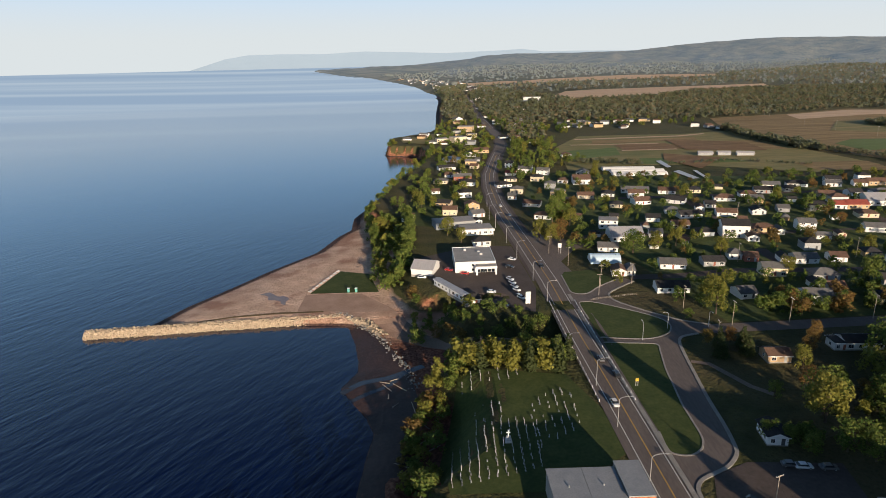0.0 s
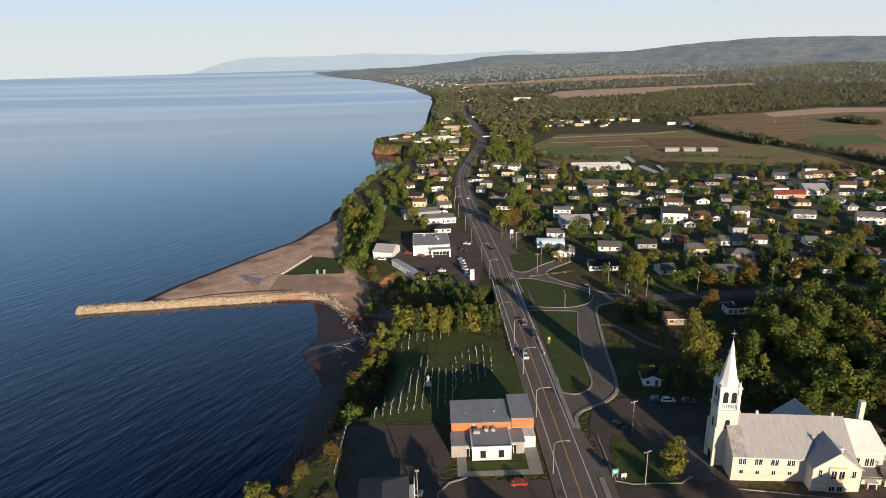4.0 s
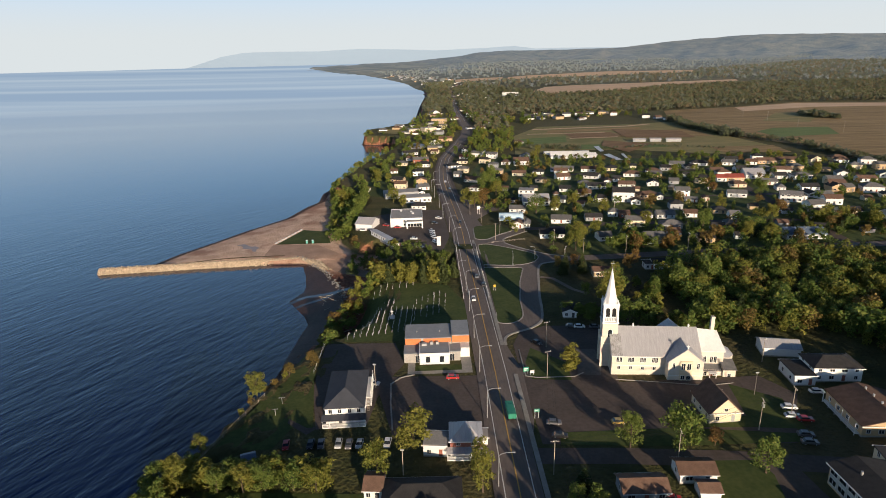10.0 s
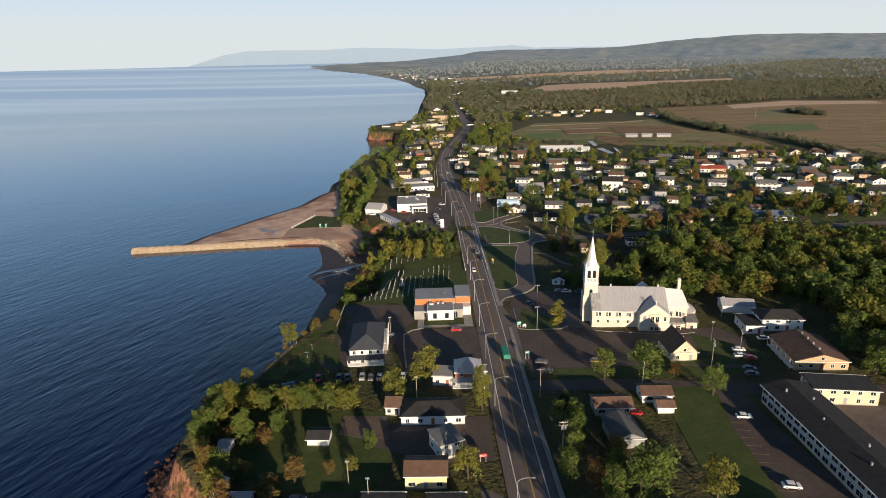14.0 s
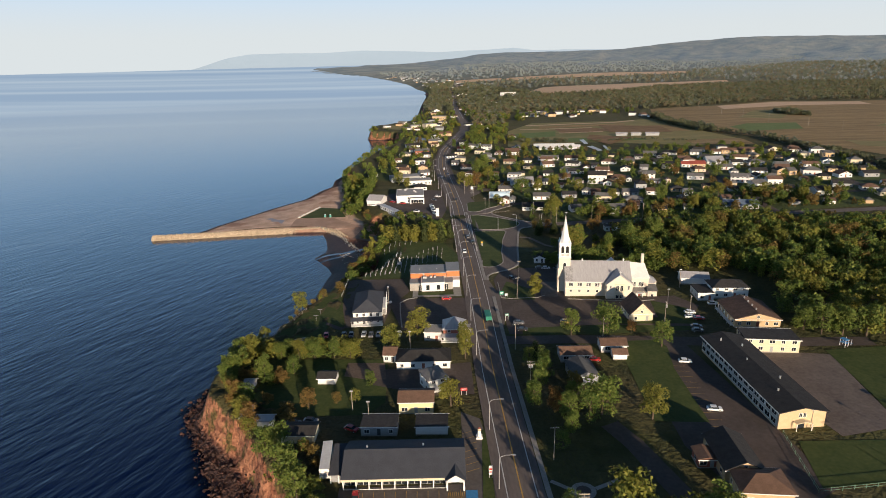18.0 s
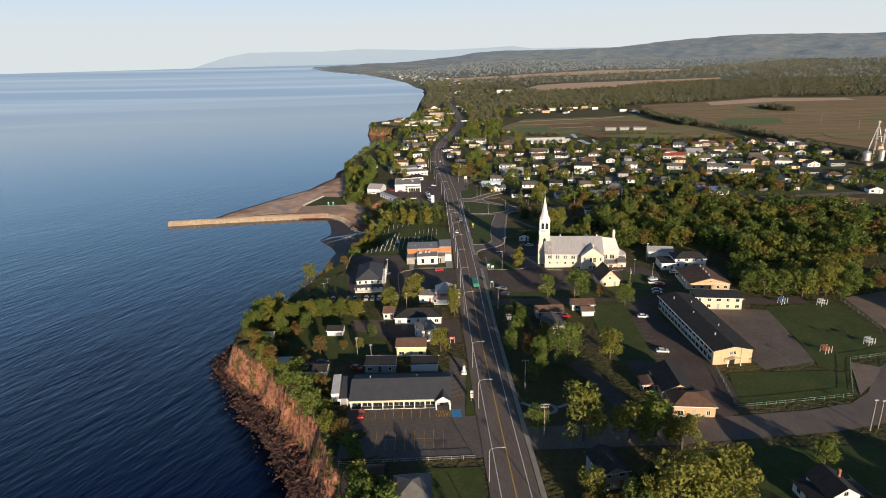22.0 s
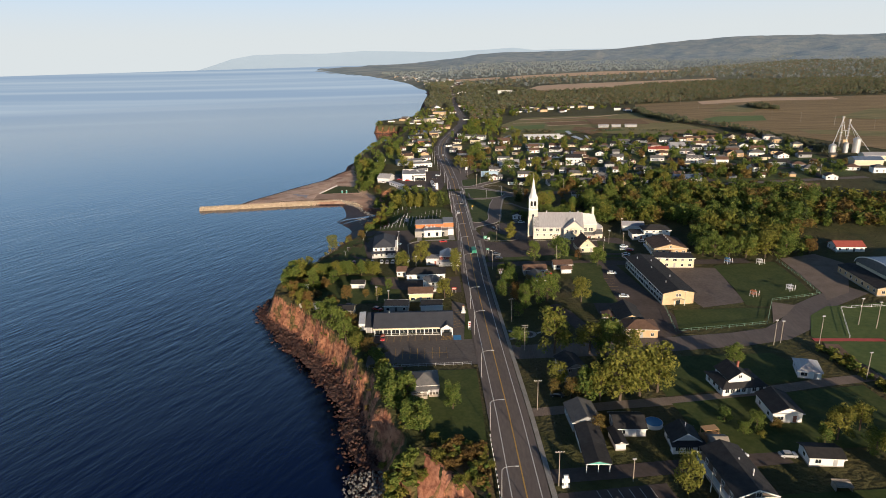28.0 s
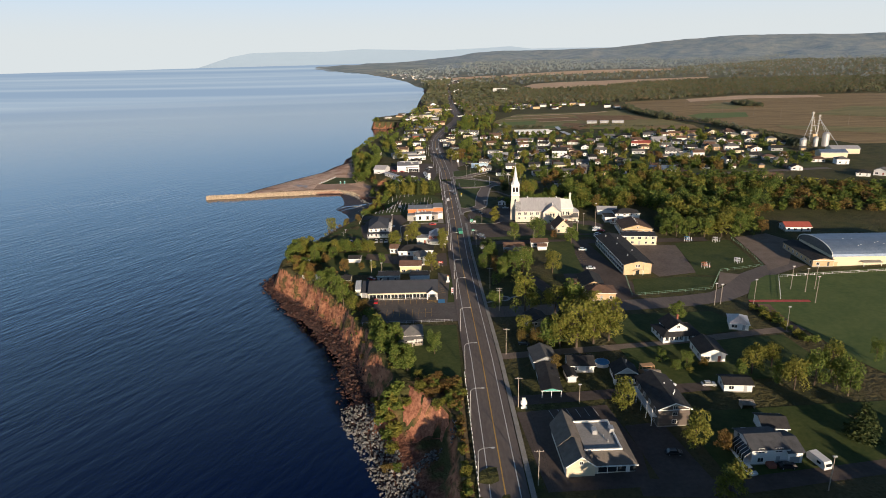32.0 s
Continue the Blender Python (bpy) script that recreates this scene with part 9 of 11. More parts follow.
cv = thing("driftwood_rocks", 0, 0, 0, "scattered grey stones along the top of the cove beach", "rocks", z=0)
stones = []
while len(stones) < 220:
    y = rng.uniform(228, 301)
    x = float(lookup(y, (228, -54), (244, -58), (262, -66), (281, -75), (296, -87), (301, -93))) + rng.gauss(0, 1.3)
    stones.append((x, y, float(height(x, y)) + 0.1, rng.uniform(0.5, 1.3)))
boulders(cv, GREYROCK, stones, 220, 6)
for i in range(26):
    y = rng.uniform(168, 240)
    x = float(np.interp(y, CY, CX)) + rng.uniform(12, 26)
    a = rng.uniform(0, 3.1)
    n_ = rng.uniform(1.5, 4)
    q = thing("driftwood_log", x, y, math.degrees(a), "bleached driftwood log on the beach", "driftwood")
    bm = bmesh.new()
    rod(bm, (-n_, 0, 0.15), (n_, 0, 0.2), 0.2, 0.12, 6)
    part("log", bm, WOOD, q)

# ---- cemetery ----
def gravestone_mesh(kind):
    bm = bmesh.new()
    if kind < 2:
        block(bm, -0.55, 0.55, -0.22, 0.22, -0.1, 0.22)
        block(bm, -0.42, 0.42, -0.11, 0.11, 0.22, 1.15 + kind * 0.3)
        block(bm, -0.26, 0.26, -0.11, 0.11, 1.15 + kind * 0.3, 1.3 + kind * 0.3)
    else:
        block(bm, -0.4, 0.4, -0.25, 0.25, -0.1, 0.35)
        block(bm, -0.11, 0.11, -0.09, 0.09, 0.35, 1.9)
        block(bm, -0.45, 0.45, -0.09, 0.09, 1.25, 1.47)
    me = bpy.data.meshes.new("gravestone")
    bm.to_mesh(me)
    bm.free()
    me.materials.append(STONE)
    return me


GRAVES = [gravestone_mesh(i) for i in range(3)]
rng = random.Random(8)
GRAVE_ROWS = [(-43.5 + 2.45 * i, 158.5 + 0.7 * i, 186 + 0.4 * i, 0.85) for i in range(11)] + [(-36 + 2.6 * i, 190, 202, 0.45) for i in range(4)] + [(-18 + 2.6 * i, 174 + 2 * i, 198 + 2 * i, 0.6) for i in range(6)] + [(-40 + 3.2 * i, 213, 221, 0.6) for i in range(7)]
for x0, start, end, often in GRAVE_ROWS:
    y = start
    while y < end:
        y += rng.uniform(1.05, 1.7)
        x = x0 + (y - 158) * 0.035 + rng.uniform(-0.2, 0.2)
        if rng.random() > often:
            continue
        g = new("gravestone", GRAVES[rng.choice((0, 0, 0, 1, 1, 2))])
        g.matrix_basis = Matrix.LocRotScale((x, y, float(height(x, y)) + 0.03), Euler((0, 0, radians(92 + rng.uniform(-8, 8)))), (0.62, 0.62, rng.uniform(0.45, 0.75)))
        tagged(g, "pale upright gravestone on the cemetery lawn", "gravestone", "cemetery stones")
s = thing("monument", -26.6, 178.5, 0, "tall white cemetery monument with a cross", "monument")
boxes("plinth", s, STONE, ((-0.9, 0.9, -0.9, 0.9, -0.2, 0.9), (-0.55, 0.55, -0.55, 0.55, 0.9, 1.9)))
boxes("cross", s, TRIM, ((-0.13, 0.13, -0.12, 0.12, 1.9, 4.0), (-0.6, 0.6, -0.12, 0.12, 3.0, 3.26)))

# ---- signs ----
def sign(x, y, w, h, up, material, label, turn=0.0, band=None):
    s = thing("sign", x, y, turn, label, "sign")
    for k in (-w * 0.35, w * 0.35):
        boxes("leg", s, STEEL, ((k - 0.09, k + 0.09, -0.06, 0.06, -0.3, up + 0.1),))
    boxes("panel", s, material, ((-w / 2, w / 2, -0.16, 0.16, up, up + h),))
    if band:
        boxes("lettering_bar", s, band, ((-w * 0.38, w * 0.38, -0.19, -0.165, up + h * 0.55, up + h * 0.75), (-w * 0.38, w * 0.2, -0.19, -0.165, up + h * 0.25, up + h * 0.4)))
    return s


sign(-5, 280, 2.2, 5.6, 0.4, WHITE, "tall white dealer's pylon sign", 0, None)
sign(22.4, 128, 1.9, 1.6, 1.0, GREENPAINT, "green parish notice board with white bars", 10, TRIM)
sign(24.4, 127, 1.4, 1.0, 0.8, WHITE, "small white notice board", 10)
q = thing("sign", 23.6, -92.8, 0, "stepped white roadside clinic sign", "sign")
boxes("base", q, TRIM, ((-0.95, 0.95, -0.3, 0.3, -0.2, 0.7),))
boxes("shaft", q, TRIM, ((-0.5, 0.5, -0.2, 0.2, 0.7, 3.5),))
boxes("panel", q, WHITE, ((-0.95, 0.95, -0.26, 0.26, 1.5, 2.7),))
boxes("cap", q, TRIM, ((-0.62, 0.62, -0.25, 0.25, 3.5, 3.7),))
sign(5.2, 2.5, 1.0, 2.6, 1.2, WHITE, "white roadside shop sign with red bars", 0, REDPAINT)
sign(0.5, 44, 2.2, 1.0, 1.6, REDPAINT, "small red roadside sign", 0, TRIM)
sign(21.5, 101, 1.6, 0.9, 2.4, GREENPAINT, "green road sign with white bars", 0, TRIM)
sign(19.9, 207, 1.0, 1.0, 1.9, surf("amber_sign", (0.55, 0.36, 0.03), (0.6, 0.4, 0.04), 1, 0.5, 0), "amber warning sign beside the bridge", 0)
sign(-10, 392, 3.2, 1.4, 3.2, WHITE, "white roadside sign board", 0)
sign(24, 352, 2.0, 2.4, 3.5, WHITE, "white roadside sign board on a post", 0)
# small lighthouse-shaped ornament at the shop's gate
o = thing("stone_marker", 3.6, 20.2, 0, "small cream lighthouse-shaped gate marker", "ornament")
boxes("base", o, TRIM, ((-0.9, 0.9, -0.9, 0.9, -0.2, 0.8),))
bm = bmesh.new()
rod(bm, (0, 0, 0.8), (0, 0, 2.7), 0.62, 0.45, 8)
part("tower", bm, TRIM, o)
bm = bmesh.new()
rod(bm, (0, 0, 2.7), (0, 0, 2.85), 0.6, 0.6, 8)
rod(bm, (0, 0, 2.85), (0, 0, 3.25), 0.4, 0.4, 8)
part("lantern", bm, CREAM, o)
bm = bmesh.new()
rod(bm, (0, 0, 3.25), (0, 0, 3.7), 0.5, 0.05, 8)
part("cap", bm, BRICKRED, o)


# ---- vehicles ----
def car(x, y, turn, paint, tall=1.0, label="parked car", z=None, van=False):
    c = thing("car", x, y, turn, label, "car", z)
    bm = bmesh.new()
    prof = ((-2.2, 0.35), (-2.25, 0.75), (-2.05, 0.95), (-1.2, 1.0), (1.6, 1.02), (2.15, 0.9), (2.2, 0.4)) if not van else ((-2.6, 0.35), (-2.65, 1.0), (-2.3, 1.2), (-2.0, 1.25), (2.5, 1.3), (2.6, 1.0), (2.6, 0.4))
    rows = [[bm.verts.new((s, px, pz)) for px, pz in prof] for s in (-0.9, 0.9)]
    for i in range(len(prof)):
        j = (i + 1) % len(prof)
        bm.faces.new((rows[0][i], rows[0][j], rows[1][j], rows[1][i]))
    bm.faces.new(rows[0][::-1])
    bm.faces.new(rows[1])
    part("body", bm, paint, c)
    bm = bmesh.new()
    a, b, t0, t1, h = (-1.25, 1.75, -0.55, 1.25, 1.48 * tall) if not van else (-2.0, 2.5, -1.4, 2.4, 2.1 * tall)
    zb = 0.98 if not van else 1.22
    lo = [bm.verts.new(q) for q in ((-0.85, a, zb), (0.85, a, zb), (0.85, b, zb), (-0.85, b, zb))]
    hi = [bm.verts.new(q) for q in ((-0.68, t0, h), (0.68, t0, h), (0.68, t1, h), (-0.68, t1, h))]
    for i in range(4):
        j = (i + 1) % 4
        bm.faces.new((lo[i], lo[j], hi[j], hi[i]))
    part("glasshouse", bm, GLASS, c)
    bm = bmesh.new()
    block(bm, -0.7, 0.7, t0, t1, h - 0.01, h + 0.05)
    part("roof", bm, paint, c)
    for sx in (-0.82, 0.82):
        for sy in (-1.4, 1.35):
            bm = bmesh.new()
            rod(bm, (sx - 0.1, sy, 0.33), (sx + 0.1, sy, 0.33), 0.33, 0.33, 10)
            wheel = part("wheel", bm, RUBBER, c)
            bm = bmesh.new()
            side = 0.11 if sx > 0 else -0.11
            rod(bm, (sx + side * 0.9, sy, 0.33), (sx + side, sy, 0.33), 0.2, 0.18, 8)
            part("rim", bm, STEEL, wheel)
    for sx in (-0.6, 0.6):
        bm = bmesh.new()
        block(bm, sx - 0.16, sx + 0.16, -2.27, -2.2, 0.62, 0.76)
        part("headlight", bm, TRIM, c)
    return c


COLORS = {"white": (0.75, 0.75, 0.75), "silver": (0.4, 0.41, 0.42), "black": (0.02, 0.02, 0.022), "red": (0.42, 0.02, 0.02), "grey": (0.12, 0.12, 0.13), "blue": (0.05, 0.10, 0.2), "gold": (0.42, 0.30, 0.08)}
CARS = ((-52, 91, 5, "red"), (-45, 91, 0, "black"), (-42, 91, 3, "grey"), (-37, 91, 0, "silver"), (-34, 90.5, 0, "grey"), (-31, 90.5, -4, "silver"), (-23, 90.5, -5, "white"),
        (-3, 126.5, 90, "red"), (-30, 124, 80, "silver"), (26, 97.5, 85, "grey"), (26.5, 91, 80, "black"), (45, 96, 88, "gold"), (97, 98.5, 82, "white"), (95.5, 94, 80, "white"),
        (98, 92, 84, "red"), (110, 106, 85, "white"), (94, 85, 80, "grey"), (93, 81.5, 80, "grey"), (49, 162, 85, "white"), (55, 161, 85, "grey"))
CARS2 = ((-20, 295, 80, "white"), (-9, 312, 30, "white"), (-8.6, 307, 30, "white"), (-8.2, 302, 30, "silver"), (-7.8, 297, 30, "white"), (-7.4, 292, 30, "white"), (-7, 287, 30, "white"),
         (-7, 330, 60, "black"), (-39, 328, 60, "red"), (-31, 322, 70, "red"), (-16, 277.5, 85, "black"), (46, 163, 82, "grey"), (30, 150, 30, "black"), (-53, 318, 85, "white"), (-4, 343, 60, "white"),
         (78.6, 58, 80, "white"), (75.4, 28, 80, "white"), (-47, 31, 80, "grey"), (48, 63, 80, "red"), (72, -84, 30, "white"))
CARS3 = ((75.8, -127.6, 15, "white"), (69, -81.5, 20, "white"), (60, -119, 85, "black"), (84, -86, 85, "silver"), (-29.4, -3.6, 0, "red"), (9.2, 196, 2, "white"), (15.2, 214, 182, "black"), (10, 330, 2, "black"), (4, 470, 4, "white"),
         (13, 226, 180, "grey"), (86, -127, 88, "black"), (30, -50, 80, "black"), (7, 440, 184, "blue"), (-52, 30, 85, "grey"), (-34, 26, 60, "red"))
for rows_ in (CARS, CARS2, CARS3):
    for x, y, r, col in rows_:
        on_road = 5 < x < 17 and y > 180
        car(x, y, r, car_paint(*COLORS[col]), 1.0, col + " car standing on the asphalt", deck_level(y) + 0.12 if on_road else float(height(x, y)) + 0.07)
# green tipper lorry near the church gate
q = thing("lorry", 13.8, 103, 2, "green tipper lorry on the main road", "lorry", z=0.14)
boxes("tipper_body", q, GREENPAINT, ((-1.2, 1.2, -3.6, 1.8, 1.1, 2.8),))
boxes("cab", q, GREENPAINT, ((-1.15, 1.15, 2.0, 3.9, 0.7, 2.7),))
boxes("windscreen", q, GLASS, ((-1.0, 1.0, 3.9, 3.94, 1.7, 2.5),))
for sx in (-1.0, 1.0):
    for sy in (-2.8, -1.6, 2.9):
        bm = bmesh.new()
        rod(bm, (sx - 0.15, sy, 0.5), (sx + 0.15, sy, 0.5), 0.5, 0.5, 10)
        part("wheel", bm, RUBBER, q)
# caravan beside the white bungalow
q = thing("caravan", 94.4, -126.5, 12, "white touring caravan on the grass", "caravan")
bm = bmesh.new()
prof = ((-2.9, 0.6), (-3.0, 1.6), (-2.4, 2.75), (2.4, 2.8), (3.0, 2.0), (2.8, 0.6))
rows = [[bm.verts.new((s, a, z)) for a, z in prof] for s in (-1.15, 1.15)]
for i in range(6):
    j = (i + 1) % 6
    bm.faces.new((rows[0][i], rows[0][j], rows[1][j], rows[1][i]))
bm.faces.new(rows[0][::-1])
bm.faces.new(rows[1])
part("body", bm, WHITE, q)
boxes("window", q, GLASS, ((-1.19, -1.14, -1.6, -0.4, 1.4, 2.1),))
boxes("window", q, GLASS, ((-0.8, 0.8, -3.0, -2.8, 1.5, 2.2),))
for sx in (-1.0, 1.0):
    bm = bmesh.new()
    rod(bm, (sx - 0.1, 0, 0.35), (sx + 0.1, 0, 0.35), 0.36, 0.36, 10)
    part("wheel", bm, RUBBER, q)
# long white trailer at the dealer's yard
q = house(-39, 297, -60, 26, 3.2, 3.4, "gable", WHITE, METALROOF, label="long white sales trailer with a pale roof", name="trailer", category="trailer", pitch=0.15)
# round garden pool
q = thing("swimming_pool", 54.5, -68.5, 0, "round above-ground pool with a light blue rim", "pool")
bm = bmesh.new()
rod(bm, (0, 0, -0.2), (0, 0, 1.2), 2.6, 2.6, 24)
part("wall", bm, TRIM, q)
bm = bmesh.new()
rod(bm, (0, 0, 1.1), (0, 0, 1.22), 2.45, 2.45, 24)
part("water", bm, BLUEMARK, q)
# fences
def fence(line, material, tall, gap, label, group=""):
    f = thing("fence", 0, 0, 0, label, "fence", z=0)
    for a, b in zip(line, line[1:]):
        A, B = Vector(a), Vector(b)
        k = max(1, int((B - A).length / gap))
        for i in range(k + 1):
            q = A.lerp(B, i / k)
            z = float(height(q.x, q.y))
            boxes("post", f, material, ((q.x - 0.06, q.x + 0.06, q.y - 0.06, q.y + 0.06, z - 0.3, z + tall),))
        for h in (0.35, 0.9):
            bm = bmesh.new()
            rod(bm, spot(A.x, A.y, tall * h), spot(B.x, B.y, tall * h), 0.05, 0.05, 4)
            part("rail", bm, material, f)


fence(((88.7, 14.6), (84.2, -9.2), (102.3, -8.2), (120.9, -6.7), (134.3, 14.7), (145.7, 16.3), (157, 18.4), (160.2, 35), (163.3, 63.6)), MESHGREY, 1.3, 3, "low green metal school fence")
fence(((143, -22), (156, 3), (210, 3)), TRIM, 1.2, 4, "pale fence round the sports field")
fence(((-65.3, 119), (-67.4, 111.8), (-70.6, 101.3), (-73.1, 93), (-75.4, 85)), WOOD, 1.2, 3, "low wooden fence along the cliff edge")
for a in ((-58.3, 113.8), (-58.9, 107.3)):
    q = thing("clothes_post", *a, 0, "pale clothesline post on the lawn", "clothes post")
    boxes("post", q, STEEL, ((-0.06, 0.06, -0.06, 0.06, -0.2, 2.4),))
    boxes("arm", q, STEEL, ((-1.0, 1.0, -0.04, 0.04, 2.3, 2.4),))
house(-60.7, 84.4, 20, 3.2, 3.0, 2.2, "gable", WHITE, BLUEROOF, openings=False, name="shed", category="shed", label="tiny garden shed with a pale blue roof")
fence(((-51.4, 156.6), (-51.7, 133.4)), STEEL, 1.2, 2.5, "wire fence beside the cemetery")
fence(((-33, -27), (-12, -26.6), (4, -26.4)), STEEL, 1.2, 3, "thin metal fence at the lot's edge")
fence(((24, 282), (34, 284), (46, 286)), WOOD, 0.9, 3, "low wooden rail fence")
# red barrier line beside the sports field
ribbon("running_strip", ((129.6, -22.2), (142, -23.8), (153.4, -25.5)), 2.4, surf("red_strip", (0.42, 0.07, 0.06), (0.5, 0.1, 0.08), 2, 0.7, 0), 0.17, "red strip beside the sports field", "running strip", "structure")
patch("dirt_bank", ((129, -31), (131.5, -25.4), (136, -26.6), (134.6, -36), (135, -46), (133.6, -54), (130.8, -50), (129.8, -41)), surf("brown_dirt", (0.13, 0.085, 0.055), (0.21, 0.14, 0.095), 4, 0.95, 0.3), 0.16, "bare brown bank beside the sports field", "dirt bank", cell=3.0)
# playground pieces
for x, y, m, text in ((130, 21, ORANGE, "orange and white climbing frame on grass"), (148, 25, TRIM, "white climbing frame on the grass"), (153, 60, TRIM, "pale playhouse frame on the grass"), (139, 64, BLUEMARK, "small blue play frame on grass")):
    q = thing("climbing_frame", x, y, 20, text, "playground")
    for dx in (-1.5, 0, 1.5):
        for dy in (-1, 1):
            boxes("post", q, TRIM, ((dx - 0.08, dx + 0.08, dy - 0.08, dy + 0.08, -0.2, 2.6),))
    boxes("platform", q, m, ((-1.6, 0.1, -1.1, 1.1, 1.3, 1.45),))
    bm = bmesh.new()
    slab(bm, ((0.1, -0.5, 1.4), (0.1, 0.5, 1.4), (3.4, 0.5, 0.1), (3.4, -0.5, 0.1)), 0.08)
    part("slide", bm, m, q)
    boxes("canopy", q, m, ((-1.7, 0.1, -1.2, 1.2, 2.55, 2.7),))
# picnic tables on the beach lawn
for i in range(9):
    x, y = -111 + i * 1.25, 330 + i * 4.0
    q = thing("picnic_table", x - 1.5, y, 60, "white picnic table at the edge of the lawn", "table", group="beach picnic tables")
    boxes("top", q, TRIM, ((-0.9, 0.9, -0.4, 0.4, 0.7, 0.76),))
    for sy in (-0.8, 0.8):
        boxes("bench", q, TRIM, ((-0.9, 0.9, sy - 0.14, sy + 0.14, 0.42, 0.47),))
    for sx in (-0.6, 0.6):
        boxes("leg", q, TRIM, ((sx - 0.04, sx + 0.04, -0.8, 0.8, 0.0, 0.42), (sx - 0.04, sx + 0.04, -0.1, 0.1, 0.42, 0.7)))
for x, y in ((-92, 328), (-88, 328)):
    q = thing("portable_toilet", x, y, 0, "small light blue cabin on the lawn's edge", "cabin")
    boxes("cabin", q, TEAL, ((-0.6, 0.6, -0.6, 0.6, 0, 2.2),))
    boxes("roof", q, TRIM, ((-0.65, 0.65, -0.65, 0.65, 2.2, 2.35),))


# ---- single trees and shrubs ----
tree(-15.6, 88.8, 10.5, 'yellow', 1.3)
tree(-24.8, 76.5, 9.0, 'yellow', 1.10)
tree(2.4, 69.2, 10.0, 'yellow', 0.80)
tree(-67.8, 119.1, 8.0, 'yellow', 1.10)
tree(-77.8, 76.4, 8.0, 'yellow', 1.00)
tree(-76.0, 90.1, 5.0, 'yellow', 1.20)
tree(-65.5, 72.7, 6.0, 'green', 1.10)
tree(-58.9, 72.4, 6.5, 'yellow', 1.10)
tree(-53.3, 72.9, 7.0, 'green', 1.10)
tree(-46.0, 72.5, 6.5, 'green', 1.10)
tree(-40.1, 72.2, 6.5, 'yellow', 1.10)
tree(-82.2, 71.5, 6.0, 'green', 1.20)
tree(37.7, 128.6, 11.0, 'ytall', 1.30)
tree(44.7, 84.5, 9.0, 'green', 1.00)
tree(58.0, 82.4, 12.0, 'green', 1.10)
tree(67.8, 83.3, 4.5, 'orange', 1.10)
tree(75.2, 70.7, 9.0, 'green', 1.10)
tree(-48.8, 38.1, 6.0, 'orange', 1.10)
tree(-40.5, 41.2, 3.5, 'orange', 1.20)
tree(-34.7, 41.5, 4.0, 'yellow', 1.20)
tree(-30.6, 52.1, 4.5, 'green', 1.20)
tree(-4.0, 37.5, 9.0, 'yellow', 1.05)
tree(1.9, 74.9, 10.0, 'yellow', 0.60)
tree(-52.9, 139.4, 5.0, 'orange', 1.20)
tree(-60.0, 132.4, 4.0, 'orange', 1.40)
tree(-66.9, 133.0, 4.0, 'orange', 1.40)
tree(-79.9, 60.7, 8.0, 'green', 1.20)
tree(-73.3, 42.8, 8.0, 'orange', 1.00)
tree(-67.6, 32.4, 7.0, 'yellow', 1.10)
tree(-69.5, 42.2, 7.0, 'green', 1.00)
tree(-67.8, 57.8, 8.0, 'green', 0.90)
tree(-64.7, 27.2, 8.0, 'orange', 1.00)
tree(-58.4, 61.4, 6.0, 'green', 1.20)
tree(-61.1, 55.3, 4.0, 'orange', 1.40)
tree(-80.8, 74.4, 7.0, 'green', 1.20)
tree(-76.3, 74.0, 7.0, 'yellow', 1.10)
tree(41.6, 29.2, 12.0, 'green', 1.10)
tree(55.7, 25.4, 9.5, 'yellow', 1.10)
tree(37.3, 26.3, 10.0, 'green', 1.00)
tree(27.2, 51.2, 8.0, 'green', 1.10)
tree(27.9, 68.8, 7.0, 'spire', 1.50)
tree(22.0, 36.5, 7.0, 'green', 1.20)
tree(27.8, 32.4, 7.0, 'orange', 1.00)
tree(33.8, 35.2, 7.0, 'green', 1.00)
tree(-47.6, 1.9, 10.0, 'green', 1.10)
tree(-52.7, 14.0, 10.0, 'green', 1.00)
tree(-44.0, -3.7, 9.0, 'green', 1.10)
tree(-56.1, 14.5, 8.0, 'green', 1.00)
tree(-63.6, 25.1, 6.0, 'yellow', 1.10)
tree(-67.8, 32.8, 7.0, 'yellow', 1.10)
tree(-72.7, 41.7, 7.0, 'yellow', 1.00)
tree(-76.0, 47.9, 6.0, 'yellow', 1.00)
tree(-80.5, 56.9, 7.0, 'green', 1.00)
tree(-78.5, 66.5, 7.0, 'green', 1.10)
tree(-26.4, -38.3, 11.0, 'ytall', 1.20)
tree(-24.8, -44.9, 9.0, 'green', 1.20)
tree(-24.4, -46.7, 11.0, 'tall', 1.30)
tree(-21.9, -54.4, 12.0, 'tall', 1.30)
tree(-18.2, -49.7, 12.0, 'tall', 1.30)
tree(-13.3, -66.0, 11.0, 'tall', 1.20)
tree(-17.0, -63.7, 10.0, 'tall', 1.30)
tree(-33.6, -15.7, 6.0, 'orange', 1.30)
tree(-38.7, -11.7, 6.0, 'yellow', 1.30)
tree(93.1, -36.7, 6.5, 'green', 1.30)
tree(34.9, -20.7, 15.5, 'yellow', 1.05)
tree(23.1, -14.0, 7.0, 'green', 1.20)
tree(47.4, -22.1, 10.5, 'yellow', 1.30)
tree(54.5, -22.8, 12.0, 'green', 1.25)
tree(60.3, -26.9, 10.0, 'yellow', 1.25)
tree(31.0, -45.0, 8.0, 'yellow', 1.10)
tree(29.3, -48.9, 4.5, 'orange', 1.20)
tree(44.4, -46.3, 13.0, 'spire', 1.50)
tree(48.8, -54.5, 15.5, 'yellow', 1.10)
tree(42.8, -53.9, 12.0, 'yellow', 1.10)
tree(38.3, -53.5, 10.0, 'green', 1.20)
